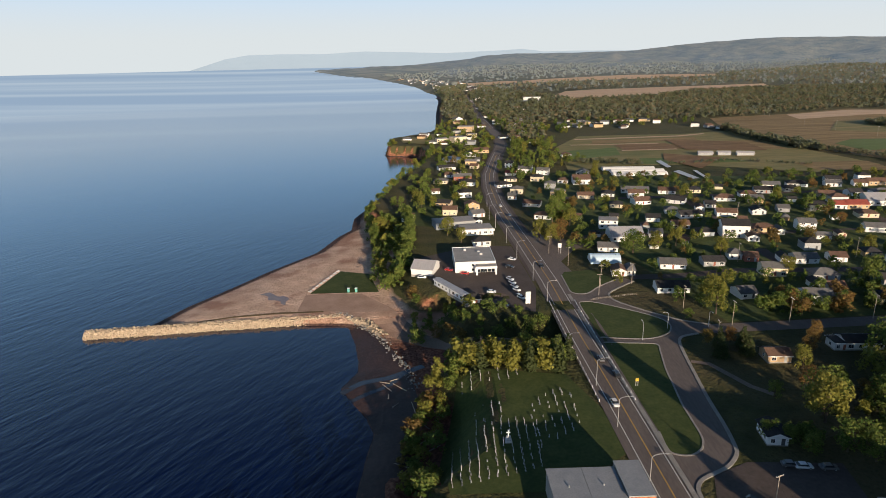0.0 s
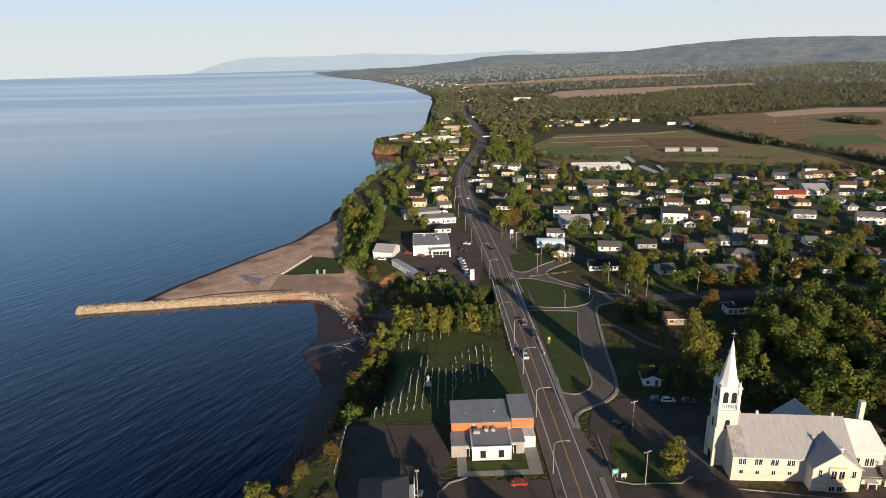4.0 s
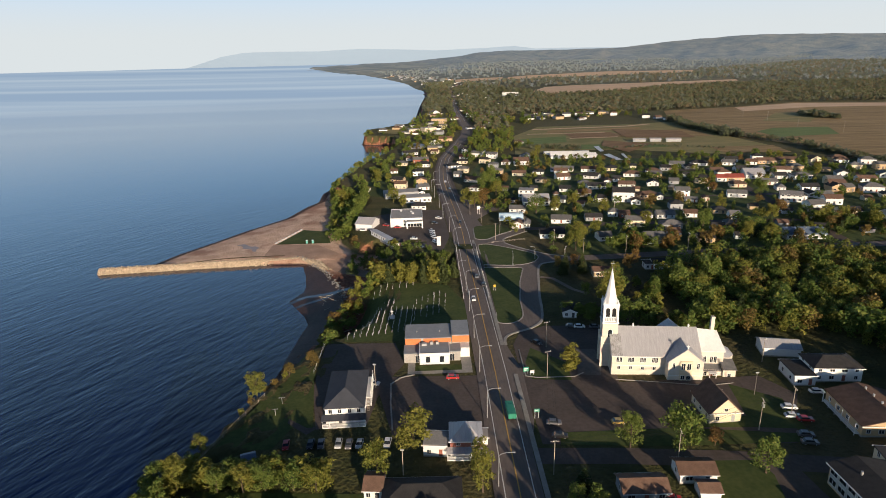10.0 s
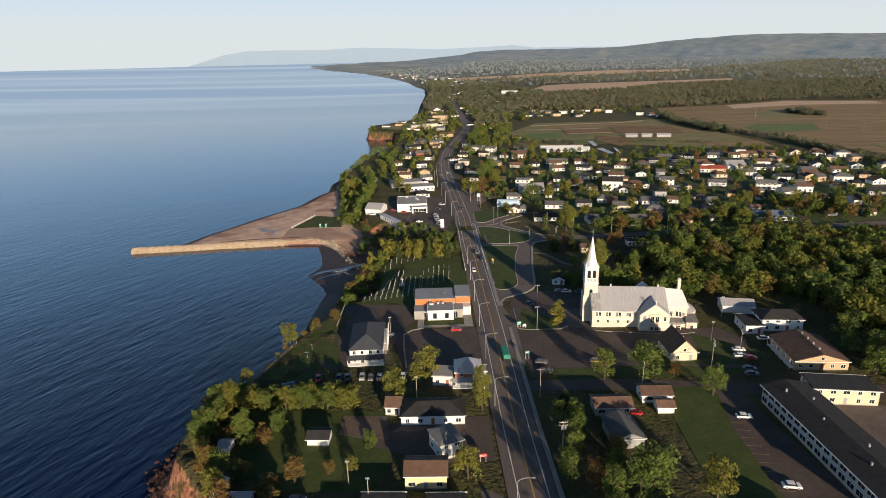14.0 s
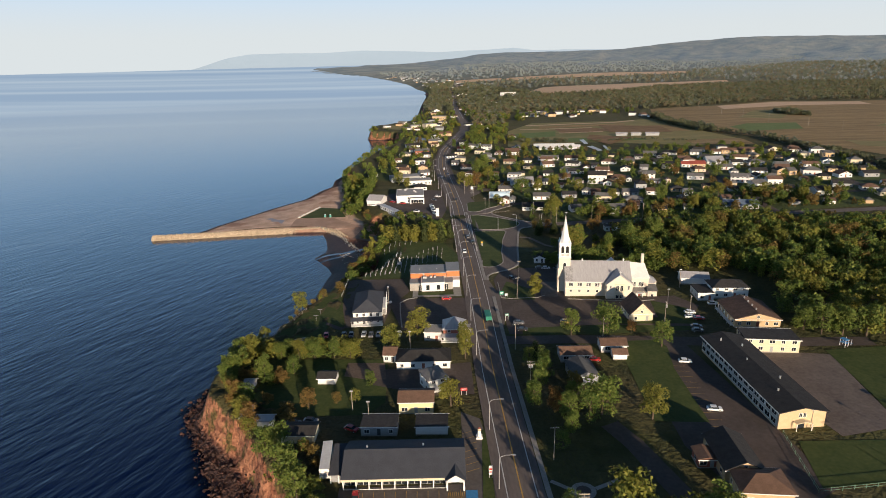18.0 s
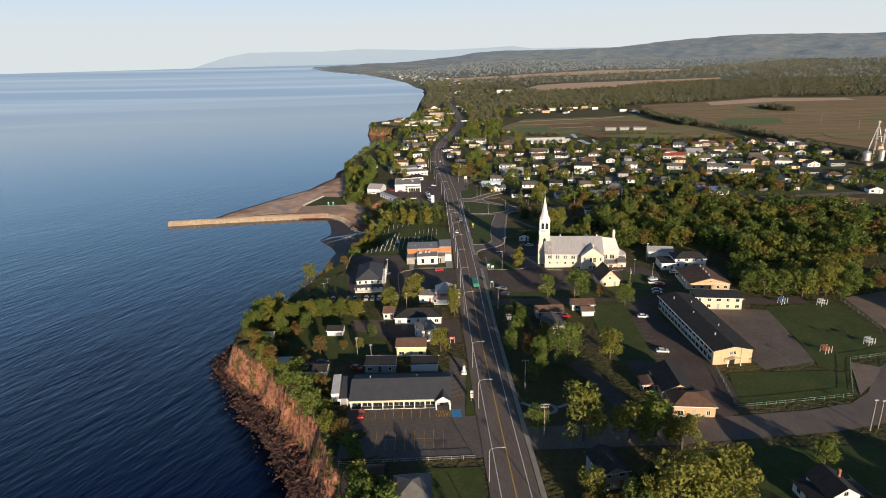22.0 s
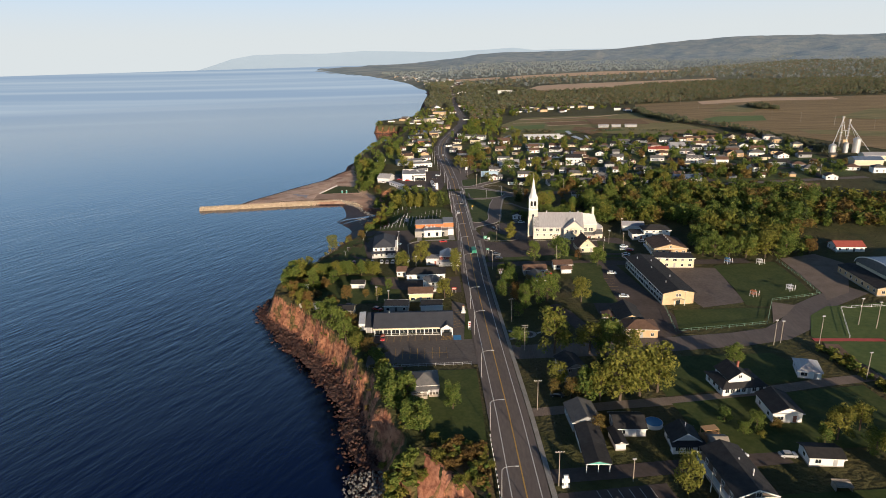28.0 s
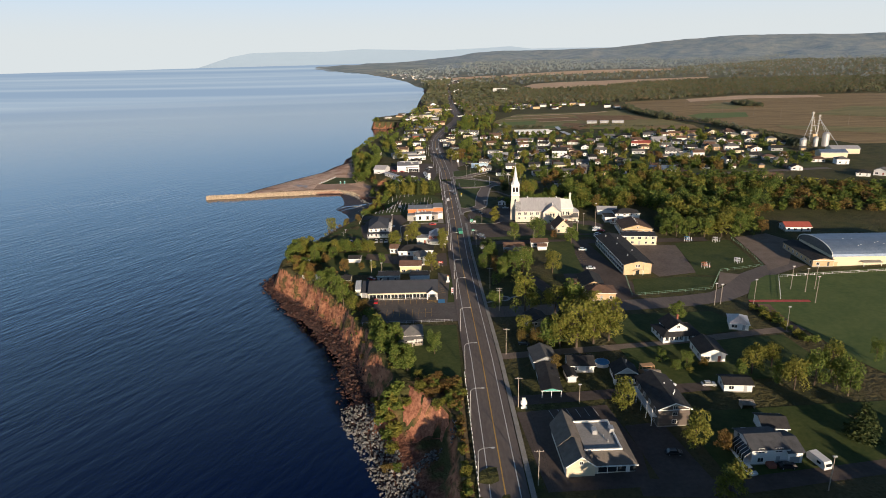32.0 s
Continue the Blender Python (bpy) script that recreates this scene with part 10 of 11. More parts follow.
tree(55.7, -52.6, 14.0, 'yellow', 1.00)
tree(62.0, -50.7, 14.0, 'yellow', 1.10)
tree(34.1, -51.9, 7.0, 'orange', 1.00)
tree(52.9, -96.2, 9.0, 'yellow', 1.00)
tree(66.5, -116.5, 9.5, 'yellow', 1.00)
tree(73.9, -118.5, 5.0, 'orange', 1.20)
tree(66.4, -136.9, 9.0, 'yellow', 1.10)
tree(100.8, -80.3, 9.0, 'yellow', 1.10)
tree(109.3, -76.7, 8.0, 'yellow', 1.10)
tree(96.2, -82.0, 5.0, 'green', 1.20)
tree(108.6, -91.2, 10.0, 'yellow', 1.00)
tree(116.0, -89.3, 11.0, 'green', 0.85)
tree(124.6, -84.2, 11.0, 'yellow', 0.85)
tree(122.3, -96.0, 11.0, 'green', 0.80)
tree(121.0, -92.6, 10.0, 'green', 0.80)
tree(106.2, -87.5, 7.0, 'green', 1.20)
tree(112.4, -116.7, 12.0, 'spire', 1.60)
tree(87.8, -120.5, 4.0, 'orange', 1.30)
tree(144.4, -77.0, 7.0, 'green', 0.90)
tree(77.5, -75.3, 3.5, 'green', 1.30)
tree(75.2, -68.7, 4.0, 'green', 1.40)
tree(82.1, -73.5, 5.0, 'green', 1.20)
tree(37.4, -70.2, 5.0, 'orange', 1.20)
tree(136.3, 73.7, 10.0, 'green', 1.15)
tree(142.7, 71.3, 10.0, 'green', 1.10)
tree(150.8, 70.1, 11.0, 'green', 1.15)
tree(159.9, 68.7, 11.0, 'yellow', 1.10)
tree(169.8, 68.5, 11.0, 'green', 1.10)
tree(183.3, 69.9, 7.0, 'orange', 1.10)
tree(132.1, 77.9, 9.0, 'green', 1.10)
tree(68.6, 185.1, 13.0, 'green', 1.15)
tree(70.8, 260.6, 11.0, 'yellow', 1.10)
tree(55.6, 223.4, 9.0, 'spire', 1.30)
tree(65.6, 224.1, 9.0, 'spire', 1.30)
tree(88.3, 224.1, 7.0, 'orange', 1.00)
tree(51.2, 173.2, 5.0, 'green', 1.40)
tree(54.6, 167.8, 5.0, 'green', 1.40)
tree(46.6, 175.5, 5.0, 'green', 1.40)
tree(99.4, 190.1, 12.0, 'green', 1.10)
tree(115.4, 196.6, 13.0, 'green', 1.10)
tree(40.5, 437.2, 16.0, 'green', 1.10)
tree(33.0, 419.7, 14.0, 'green', 1.00)
tree(17.2, 377.7, 11.0, 'yellow', 1.00)
tree(22.8, 370.7, 11.0, 'yellow', 1.00)
tree(29.4, 375.2, 11.0, 'orange', 1.00)
tree(42.3, 408.4, 11.0, 'yellow', 1.10)
tree(63.2, 345.1, 11.0, 'green', 1.40)
tree(76.9, 350.3, 9.0, 'yellow', 1.10)
tree(90.7, 354.4, 10.0, 'yellow', 1.10)
tree(106.3, 384.6, 6.5, 'orange', 1.10)
tree(106.2, 333.4, 9.0, 'yellow', 1.10)
tree(75.1, 274.2, 11.0, 'yellow', 1.25)
tree(45.6, 605.0, 11.0, 'green', 1.10)
tree(33.3, 574.7, 8.0, 'green', 1.00)
tree(96.7, 554.3, 10.0, 'yellow', 1.00)
tree(106.9, 591.2, 9.0, 'yellow', 1.00)
tree(142.0, 471.4, 9.0, 'yellow', 1.10)
tree(154.1, 520.8, 8.0, 'green', 1.10)
tree(77.8, 647.9, 9.0, 'yellow', 1.10)
tree(60.4, 680.4, 9.0, 'green', 1.20)
tree(53.2, 769.2, 10.0, 'green', 1.20)
tree(19.9, 621.1, 9.0, 'green', 0.90)
tree(54.7, 454.3, 8.0, 'orange', 1.00)
tree(241.8, 474.4, 6.5, 'orange', 1.10)
tree(279.2, 495.4, 6.0, 'orange', 1.00)
tree(197.5, 444.0, 9.0, 'yellow', 1.00)
tree(201.0, 380.3, 7.0, 'orange', 1.10)
tree(164.5, 351.0, 7.0, 'orange', 1.20)
tree(226.9, 360.8, 11.0, 'green', 1.20)
tree(185.9, 332.2, 7.0, 'yellow', 1.20)
tree(200.8, 299.4, 9.0, 'yellow', 1.20)
tree(211.5, 308.9, 9.0, 'orange', 1.10)
tree(153.3, 287.1, 11.0, 'green', 1.10)
tree(168.3, 264.9, 9.0, 'yellow', 1.10)
tree(178.5, 260.4, 8.0, 'yellow', 1.20)
tree(228.2, 290.6, 9.0, 'yellow', 1.20)
tree(303.1, 418.6, 8.0, 'yellow', 1.00)
tree(311.0, 450.9, 9.0, 'green', 1.20)
tree(311.9, 490.5, 8.0, 'yellow', 1.00)
tree(123.0, 300.3, 8.0, 'yellow', 1.20)
tree(221.0, 520.1, 7.0, 'green', 1.20)
tree(201.4, 415.4, 8.0, 'green', 1.20)
tree(214.5, 411.9, 7.0, 'yellow', 1.10)
tree(-22.9, 668.7, 8.0, 'orange', 1.00)
tree(-83.4, 434.4, 13.0, 'yellow', 1.00)
tree(-46.5, 472.7, 8.0, 'yellow', 1.00)
tree(-55.0, 473.9, 8.0, 'yellow', 1.00)
tree(-70.3, 476.1, 7.0, 'green', 1.10)
tree(-37.8, 395.3, 11.0, 'yellow', 1.00)
tree(-29.9, 378.7, 8.0, 'yellow', 1.00)
tree(-76.1, 476.9, 7.0, 'green', 1.00)
tree(-56.0, 745.0, 9.0, 'yellow', 1.20)
tree(-45.8, 758.5, 9.0, 'green', 1.20)
tree(-66.8, 747.2, 8.0, 'yellow', 1.10)
bush(-32.1, -39.8, 2.5, 'orange', 1.70)
bush(-25.3, -67.1, 3.0, 'yellow', 1.70)
bush(-20.5, -78.7, 3.0, 'orange', 1.70)
bush(-12.9, -82.7, 3.5, 'yellow', 1.70)
bush(-8.4, -79.5, 4.0, 'yellow', 1.70)
bush(-5.6, -83.2, 3.5, 'orange', 1.70)
bush(-3.0, -90.0, 3.5, 'yellow', 1.70)
bush(-0.0, -80.0, 3.0, 'orange', 1.70)
bush(1.5, -90.3, 3.0, 'yellow', 1.70)
bush(5.4, -83.9, 2.6, 'yellow', 1.70)
bush(3.7, -98.2, 2.6, 'orange', 1.70)
bush(-17.7, -95.4, 4.0, 'yellow', 1.70)
bush(-16.3, -89.2, 4.0, 'yellow', 1.70)
bush(-18.8, -104.0, 3.5, 'orange', 1.70)
bush(-15.5, -104.2, 3.0, 'green', 1.70)
bush(78.8, -73.2, 3.2, 'green', 1.20)
bush(81.9, -76.6, 2.2, 'yellow', 1.70)
bush(88.2, -72.6, 3.6, 'orange', 1.40)
bush(75.1, -117.2, 4.0, 'orange', 1.40)
bush(3.7, -113.2, 2.6, 'yellow', 1.70)
bush(4.0, -122.8, 3.0, 'yellow', 1.70)
bush(3.0, -127.1, 3.0, 'orange', 1.70)
bush(3.9, -76.7, 2.5, 'yellow', 1.70)
bush(-2.7, -72.5, 3.0, 'orange', 1.70)
bush(-9.5, -70.1, 3.0, 'yellow', 1.70)
tree(-3.6, -54.7, 8.0, 'green', 0.95)


for x, y, tall, kind, wide in ((25, 44, 8, "green", 1.1), (29, 58, 7, "green", 1.2), (24.5, 62, 6, "green", 1.1), (31, 27, 8, "green", 1.1), (36, 42, 7, "orange", 1.0), (30.5, 20.5, 6, "green", 1.1), (26.5, 14, 5, "green", 1.2)):
    tree(x, y, tall, kind, wide)
# trees and homes between the slip road and the wood
for x, y, tall, kind, wide in ((66.8, 181.2, 14, "yellow", 1.05), (78.1, 211.6, 8, "yellow", 1.0), (58.4, 231, 9.5, "spire", 1.0), (66.6, 230, 9.5, "spire", 1.1), (63.2, 232.8, 6, "orange", 0.9), (55, 233.5, 6, "orange", 1.0),
                              (94.1, 231.4, 7, "orange", 0.9), (88.1, 187.6, 8, "green", 1.0), (64.3, 167.5, 9, "green", 1.2), (69, 163, 9, "green", 1.2), (60, 196, 5, "green", 1.2), (72, 199, 7, "orange", 1.1)):
    tree(x, y, tall, kind, wide)
house(107.5, 226.5, -3, 13.5, 7.5, 3.2, "gable", WHITE, SH_BLACK, label="low white house with a black roof beside the street")
house(99.2, 226.4, -3, 4.5, 6.0, 2.9, "flat", WHITE, SH_BLACK, label="white glazed porch wing with a flat roof")
house(73.5, 220.5, -4, 8.0, 7.0, 3.0, "gable", TAN, SH_BROWN, label="low brown house among dark trees")
house(48.0, 175.5, -8, 5.5, 8.0, 3.2, "gable", WHITE, SH_BLACK, along="y", label="small white house half hidden by trees")


# ---- woods and trees ----
MIXED = ("green", "green", "green", "tall", "yellow")
GREENS = ("green", "green", "tall", "green", "yellow", "green", "green", "ytall")
AUTUMN = ("yellow", "orange", "green", "ytall", "yellow")
WOODY = ("green", "tall", "yellow", "green", "green", "yellow", "green", "spire", "green", "ytall", "tall", "orange")
grove(((96, 150), (140, 145), (150, 112), (200, 106), (262, 190), (228, 216), (180, 240), (138, 238), (118, 230), (98, 210)), 4.7, 11.8, WOODY, 1, 1.1, 0.55, leaves=430, leaf=0.037)
grove(((96, 152), (140, 147), (150, 114), (200, 110), (255, 186), (220, 215), (160, 236), (104, 212)), 12, 14.5, ("green", "yellow", "yellow", "green"), 71, 1.1, 0.6)
grove(((130, 72), (180, 64), (192, 100), (150, 110), (133, 104)), 6.5, 11, MIXED, 2, 1.1)
grove(((222, 118), (300, 92), (430, 70), (430, 132), (330, 156), (262, 190), (206, 110)), 5.2, 8.5, ("tall", "orange", "orange", "green", "ytall", "tall", "yellow"), 3, 1.5, 0.6, leaves=170, leaf=0.066)
grove(((-58, 266), (3, 240), (3, 268), (-36, 284), (-58, 308)), 6.0, 7.5, GREENS + ("orange",), 4, 1.1)
grove(((-50, 226), (-38, 224), (-5, 218), (3, 230), (-40, 242)), 4.4, 14, ("ytall", "tall", "ytall", "spire", "yellow", "tall"), 5, 1.1)
grove(((-54, 160), (-47, 160), (-49, 182), (-42, 222), (-52, 226), (-57, 185)), 5, 8, ("yellow", "orange", "green"), 6, 1.2)
grove(((-76, 330), (-60, 318), (-60, 352), (-62, 440), (-96, 470), (-84, 380)), 6.5, 13, GREENS, 7, 1.05)
OPEN = [f[0] for f in FARM]
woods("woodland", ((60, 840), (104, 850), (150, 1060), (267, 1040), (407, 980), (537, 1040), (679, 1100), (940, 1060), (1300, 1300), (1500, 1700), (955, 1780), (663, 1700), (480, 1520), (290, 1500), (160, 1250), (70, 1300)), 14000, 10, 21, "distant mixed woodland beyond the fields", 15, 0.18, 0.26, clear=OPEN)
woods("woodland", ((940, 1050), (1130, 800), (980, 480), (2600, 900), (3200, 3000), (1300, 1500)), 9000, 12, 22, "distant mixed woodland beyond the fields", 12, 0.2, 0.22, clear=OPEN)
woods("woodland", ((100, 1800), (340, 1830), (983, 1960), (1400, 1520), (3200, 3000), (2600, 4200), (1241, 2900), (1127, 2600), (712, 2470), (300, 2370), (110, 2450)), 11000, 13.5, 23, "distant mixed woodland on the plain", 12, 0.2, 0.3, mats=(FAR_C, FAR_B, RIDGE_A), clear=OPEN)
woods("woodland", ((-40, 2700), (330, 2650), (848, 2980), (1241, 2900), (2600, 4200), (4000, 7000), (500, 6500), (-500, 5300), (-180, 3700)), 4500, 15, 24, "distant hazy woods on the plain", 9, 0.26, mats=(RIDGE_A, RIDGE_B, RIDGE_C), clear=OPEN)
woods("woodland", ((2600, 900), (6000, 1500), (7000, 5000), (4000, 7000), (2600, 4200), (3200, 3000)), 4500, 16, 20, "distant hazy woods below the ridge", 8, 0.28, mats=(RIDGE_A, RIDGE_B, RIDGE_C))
# smaller homes between the ones along the streets
dice = random.Random(404)
taken = [(o.location.x, o.location.y) for o in scene.objects if o.get("category") in ("house", "garage", "car showroom", "shed", "warehouse")]
added = 0
while added < 85:
    x, y = dice.uniform(50, 370), dice.uniform(255, 500)
    if added > 68:
        x, y = dice.uniform(-45, 60), dice.uniform(430, 800)
        side = x - float(np.interp(y, [q[1] for q in MAIN], [q[0] for q in MAIN]))
        if abs(side) < 17 or side < -45:
            continue
    if not inside(x, y, [(30, 318), (60, 258), (200, 256), (350, 250), (385, 480), (300, 505), (150, 545), (60, 620), (-40, 820), (-60, 430), (20, 430)]) or any((x - a) ** 2 + (y - b) ** 2 < 17 ** 2 for a, b in taken):
        continue
    if y < 318 and x < 115:
        continue
    taken.append((x, y))
    added += 1
    wall_, roof_ = dice.choice(((WHITE, "white"), (WHITE, "white"), (CREAM, "cream"), (GREYSIDE, "grey"), (TAN, "tan"))), dice.choice(((SH_BLACK, "black"), (SH_GREY, "grey"), (SH_BROWN, "brown")))
    small = dice.random() < 0.35
    house(x, y, -14 + dice.uniform(-9, 9), *((dice.uniform(4, 6.5), 6, 2.6) if small else (dice.uniform(8, 13), 8.5, dice.choice((3, 3.2, 4.6)))), dice.choice(("gable", "gable", "hip")), wall_[0], roof_[0],
          label="%s %s with a %s shingle roof among trees" % (wall_[1], "garden shed" if small else "village house", roof_[1]), name="shed" if small else "house", category="shed" if small else "house", group="village houses", openings=not small)
# garden trees through the housing quarter and along the coast road
HOMES = [(o.location.x, o.location.y) for o in scene.objects if o.get("category") in ("house", "garage", "car showroom", "shed")]


def scatter(poly, count, tall, mix, seed, clear=8.0, keep=(), label="garden trees among the houses", leaves=480, leaf=0.044, wide=1.0):
    rows = []
    rng = random.Random(seed)
    poly = list(poly)
    lo = [min(c[i] for c in poly) for i in (0, 1)]
    hi = [max(c[i] for c in poly) for i in (0, 1)]
    while count > 0:
        x, y = rng.uniform(lo[0], hi[0]), rng.uniform(lo[1], hi[1])
        count -= 1
        if not inside(x, y, poly) or any((x - a) ** 2 + (y - b) ** 2 < clear * clear for a, b in HOMES) or any(abs(y - s) < 6 for s in keep):
            continue
        road_x = float(np.interp(y, [q[1] for q in MAIN], [q[0] for q in MAIN]))
        if abs(x - road_x) < 9:
            continue
        rows.append((x, y, tall * rng.uniform(0.6, 1.25), wide * rng.uniform(0.95, 1.25), rng.choice(mix)))
    return joined("trees", rows, seed, label, leaves, leaf, [LEAF, LEAF_Y, LEAF_O, LEAF_D])


scatter(((26, 305), (120, 285), (340, 260), (380, 420), (330, 520), (150, 560), (30, 600)), 780, 7, MIXED + ("green", "orange"), 31, 8, (475,), leaves=210, leaf=0.06)
scatter(((55, 252), (120, 252), (330, 247), (340, 300), (60, 305)), 90, 8, MIXED, 32, 9, (243,))
scatter(((92, 254), (136, 254), (142, 276), (96, 276)), 26, 9, ("green", "green", "orange", "spire"), 44, 7, (243,), label="dark garden trees beside the street")
scatter(((134, 256), (200, 254), (270, 252), (290, 296), (232, 306), (205, 284), (152, 296)), 120, 9, ("green", "orange", "green", "orange", "spire", "yellow"), 39, 6.5, (243, 298), label="dark autumn trees among the gardens")
scatter(((-58, 440), (-8, 440), (-6, 560), (10, 680), (30, 790), (-50, 780), (-40, 660), (-70, 560)), 260, 8, GREENS + ("yellow",), 33, 8, leaves=170, leaf=0.068)
scatter(((-104, 470), (-97, 541), (-81, 616), (-58, 690), (-53, 760), (-46, 760), (-49, 690), (-69, 616), (-82, 541), (-90, 470)), 420, 7, GREENS, 34, 4, leaves=170, leaf=0.068)
scatter(((15, 560), (110, 640), (110, 840), (60, 840)), 200, 9, GREENS, 35, 8, leaves=170, leaf=0.068)
scatter(((60, 840), (150, 900), (150, 1000), (60, 1150)), 120, 10, GREENS, 36, 8, leaves=170, leaf=0.068)
scatter(((-60, 800), (36, 800), (42, 1150), (-30, 1150), (-40, 960)), 190, 8, GREENS + ("yellow",), 37, 8, leaves=170, leaf=0.068)
scatter(((72, 152), (93, 150), (92, 206), (82, 206), (78, 176)), 30, 9, GREENS + ("orange", "green"), 38, 5)
scatter(((44, 170), (58, 168), (62, 178), (50, 182)), 16, 5, ("green", "orange", "green"), 40, 5, label="low dark trees round the small house")
scatter(((-106, 832), (-92, 832), (-70, 826), (-66, 836), (-92, 842), (-98, 900), (-106, 900)), 34, 6, ("green", "green", "yellow"), 42, 1, (), "scrub on the headland's edge", 170, 0.075, 1.4)
# unseen trees added behind the walk, so that long shadows lie over the near gardens
scatter(((28, -300), (300, -300), (300, -172), (75, -168), (70, -184), (28, -186)), 420, 18, GREENS, 41, 8, leaves=150, leaf=0.08)
scatter(((44, -172), (96, -172), (96, -158), (44, -158)), 16, 13, GREENS, 43, 8, leaves=150, leaf=0.08, label="unseen tall trees added to shade the clinic's yard")
# homes and trees strung along the coast further out
rng = random.Random(77)
for i in range(150):
    y = 820 + (i / 150) ** 1.5 * 3400 + rng.uniform(-20, 20)
    c = float(np.interp(y, CY, CX))
    x = rng.uniform(c + 25, c + 190)
    near_ = (pull(spot(x, y)) - MID).length / (spot(x, y) - MID).length
    house(*pull(spot(x, y))[:2], rng.uniform(-25, 25), rng.uniform(8, 14) * near_, 8 * near_, rng.choice((2.6, 3, 4.4)) * near_, rng.choice(("gable", "hip")), rng.choice((WHITE, WHITE, GREYSIDE, WHITE, TAN)), rng.choice((SH_BLACK, SH_GREY, SH_BROWN)),
          openings=False, label="small pale house beside the far coast road", group="far coast houses", base=pull(spot(x, y))[2])
for i in range(34):
    u = rng.random()
    x, y = 150 + u * 165 + rng.uniform(-8, 8), 985 - 12 * u + rng.gauss(0, 22)
    if i > 29:
        x, y = rng.uniform(320, 350), rng.uniform(820, 920)
    house(x, y, rng.uniform(-25, 25), rng.uniform(8, 14), 9, rng.choice((3, 3.2, 4.8)), rng.choice(("gable", "gable", "hip")), rng.choice((WHITE, WHITE, TAN, GREYSIDE)), rng.choice((SH_BLACK, SH_GREY, SH_BROWN)), openings=False, label="small pale house beyond the fields", group="far field houses")
for x, y, w in ((237, 651, 14), (254, 646, 12), (272, 638, 16)):
    house(x, y, -14, w, 7, 3, "gable", GREYSIDE, METALROOF, openings=False, label="long low farm shed in the fields", name="farm_shed", category="shed")
scatter(((150, 940), (320, 930), (350, 830), (345, 1000), (290, 1030), (150, 1050)), 120, 9, GREENS, 61, 7, leaves=170, leaf=0.068)
house(204, 1557, -5, 42, 20, 9, "flat", WHITE, FLATROOF, label="large white warehouse on the plain", name="warehouse", category="warehouse", openings=False)
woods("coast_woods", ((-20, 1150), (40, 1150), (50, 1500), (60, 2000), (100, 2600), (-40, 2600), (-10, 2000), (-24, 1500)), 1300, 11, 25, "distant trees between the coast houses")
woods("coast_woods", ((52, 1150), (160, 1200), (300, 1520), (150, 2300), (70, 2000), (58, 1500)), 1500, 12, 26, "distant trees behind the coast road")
for i, (row, tall) in enumerate(((((340, 840), (362, 868), (345, 750), (332, 750)), 9), (((332, 752), (345, 752), (366, 676), (352, 640), (340, 650)), 9), (((345, 650), (356, 650), (385, 580), (384, 516), (372, 520), (372, 580)), 8),
                                (((372, 520), (386, 520), (388, 434), (378, 347), (366, 347), (374, 434)), 7), (((183, 606), (248, 602), (300, 566), (300, 574), (250, 612), (184, 616)), 4), (((540, 850), (580, 870), (566, 783), (545, 800)), 9), (((100, 640), (160, 610), (162, 616), (104, 650)), 7))):
    woods("hedge_trees", row, 260, tall, 27 + i, "hedge of trees between fields", 60, 0.09)
scatter(((126, -29), (131, -32), (134, -60), (131, -68), (128, -45)), 60, 2.6, ("green", "green", "yellow"), 62, 3, (), "dark hedge along the sports field", 160, 0.1, 1.5)
house(68, -80, -5, 4.2, 4, 2.4, "gable", WOOD, WOOD, label="small new wooden garden shed", name="shed", category="shed", openings=False)
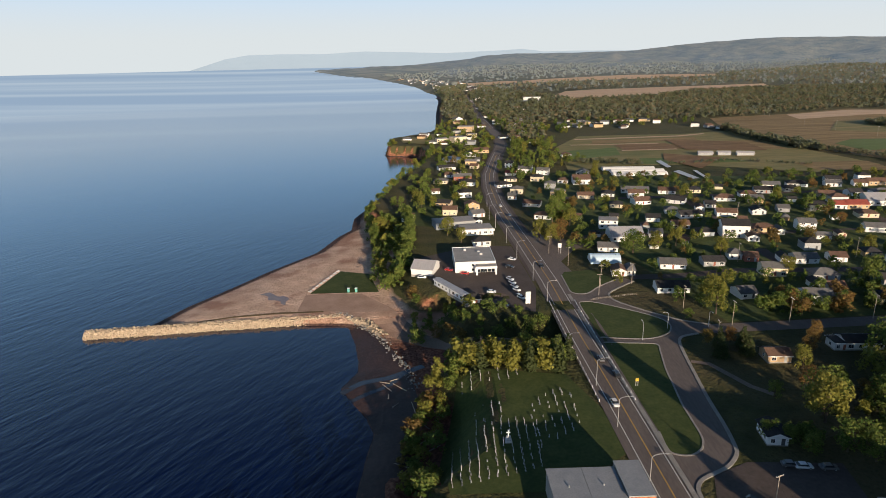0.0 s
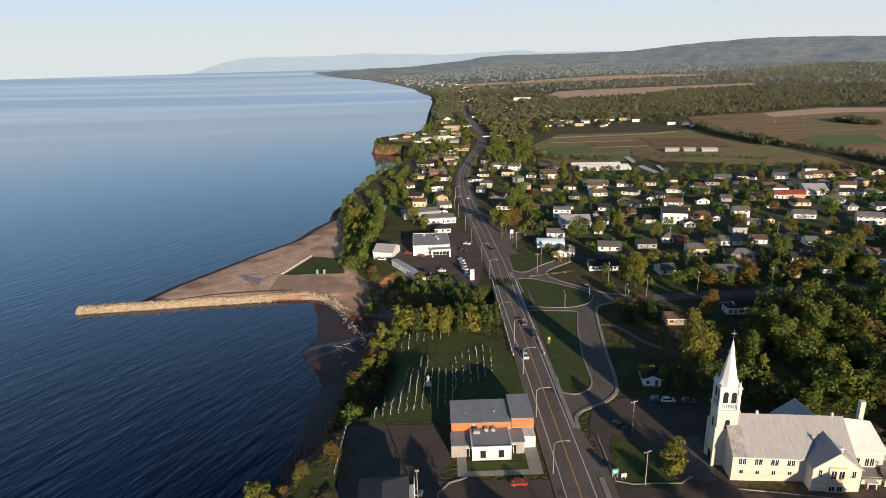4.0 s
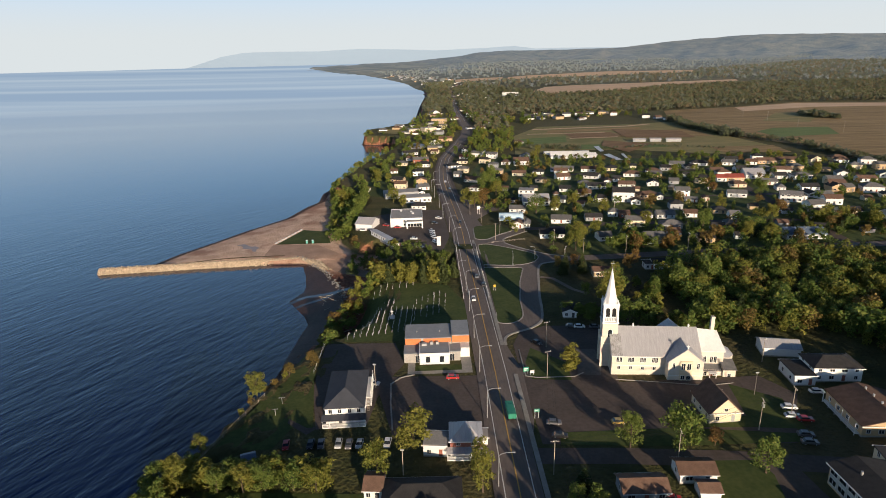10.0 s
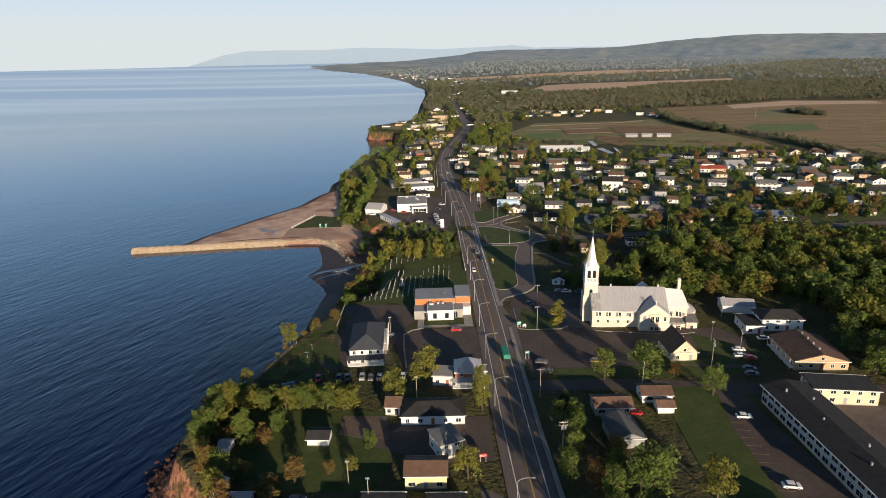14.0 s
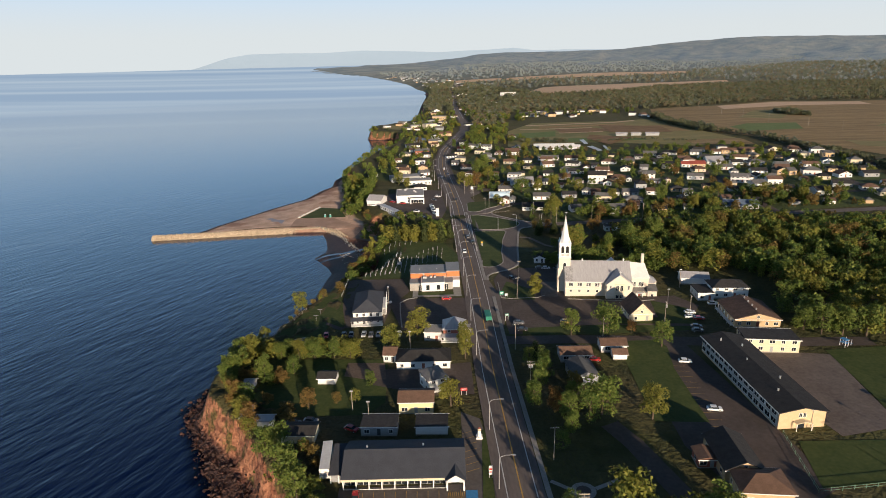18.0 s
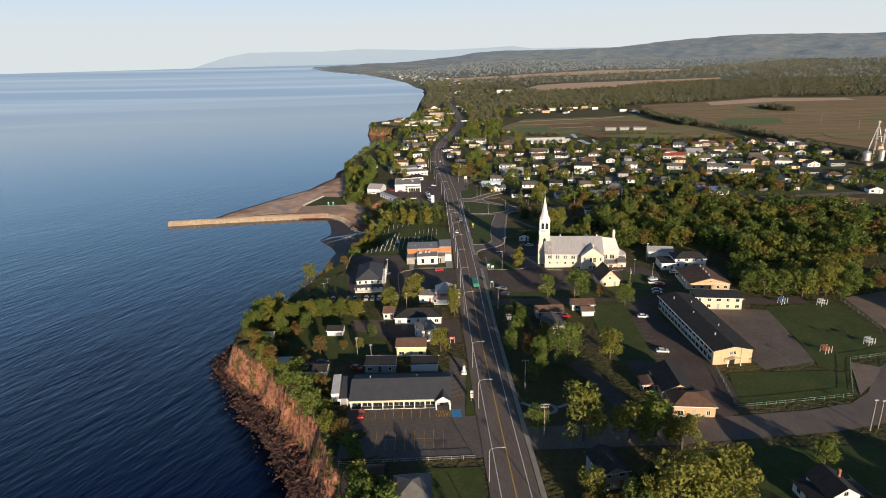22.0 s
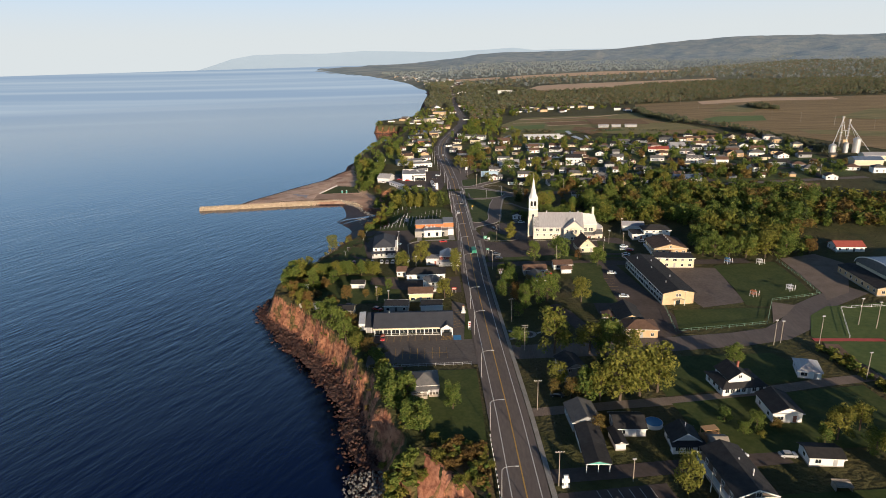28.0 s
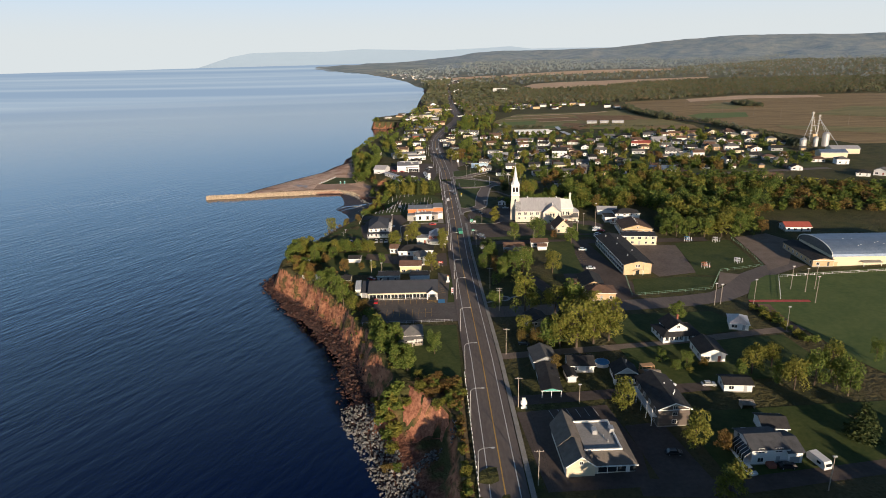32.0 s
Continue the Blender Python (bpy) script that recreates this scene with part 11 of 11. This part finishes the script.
# thickets on the bank above the shore
scatter(((-86, 62), (-83, 52), (-77, 62), (-75, 74), (-75, 86), (-78, 86), (-82, 76)), 60, 4.6, ("green", "orange", "yellow", "yellow"), 51, 5, (), "thick scrub and small trees on the cliff top", 540, 0.044, 1.1)
scatter(((-78, 84), (-76, 84), (-69.5, 104), (-65, 118), (-61, 126), (-57, 134), (-65, 132), (-68, 118), (-73, 104)), 40, 3.4, ("orange", "yellow", "green"), 57, 3, (), "low scrub along the cliff edge", 300, 0.06, 1.2)
scatter(((-73, 74), (-38, 73), (-38, 80), (-72, 82)), 44, 6.2, ("green", "yellow", "yellow", "green"), 52, 4, (), "hedge of leafy trees between gardens", 520, 0.042, 1.3)
scatter(((-78, 58), (-60, 50), (-56, 58), (-62, 68), (-74, 68)), 26, 5, ("green", "green", "orange"), 58, 5, (), "trees and scrub in the garden", 520, 0.042, 1.2)
scatter(((-70, 40), (-59, 24), (-48, 4), (-38, -12), (-34, -10), (-40, 8), (-50, 34), (-64, 48)), 64, 5, ("green", "orange", "yellow", "orange"), 53, 4, (), "scrub and trees along the cliff edge", 540, 0.043, 1.2)
scatter(((-32, -20), (-26, -22), (-19, -40), (-12.5, -62), (-16.5, -68), (-25, -45)), 44, 7, ("green", "green", "green", "yellow"), 54, 4.5, (), "tall scrub along the cliff edge", 540, 0.043, 1.1)
scatter(((-11, -74), (5.5, -74), (5.5, -150), (3, -150), (3, -94), (-2.2, -85), (-8, -77.4)), 480, 1.7, ("orange", "orange", "yellow", "green"), 55, 1, (), "low rusty scrub beside the road", 120, 0.11, 1.7)
scatter(((-12, -74), (5, -74), (5, -93), (2, -93), (-2.4, -85), (-8.4, -77.6)), 110, 2.4, ("orange", "yellow", "green", "orange"), 64, 1, (), "rusty scrub on the shoulder of the gully", 140, 0.11, 1.6)
scatter(((-23, -77), (-16, -77), (-15, -93), (-19, -95), (-21, -88)), 34, 4.2, ("green", "yellow", "green"), 65, 1, (), "green bushes on the slope above the rip-rap", 300, 0.07, 1.3)
scatter(((-60, 152), (-54, 160), (-54, 190), (-50, 222), (-53, 224), (-58, 190)), 44, 4, ("orange", "yellow", "green"), 56, 4, (), "low scrub above the cove", 160, 0.1, 1.4)
scatter(((-81, 50), (-74, 36), (-53, 5), (-31.5, -38), (-19, -66), (-15, -62), (-25, -34), (-43, 4), (-66, 44)), 330, 1.3, ("yellow", "orange", "orange", "green"), 63, 2, (), "rusty grass and low scrub on the cliff's upper slope", 90, 0.13, 1.7)
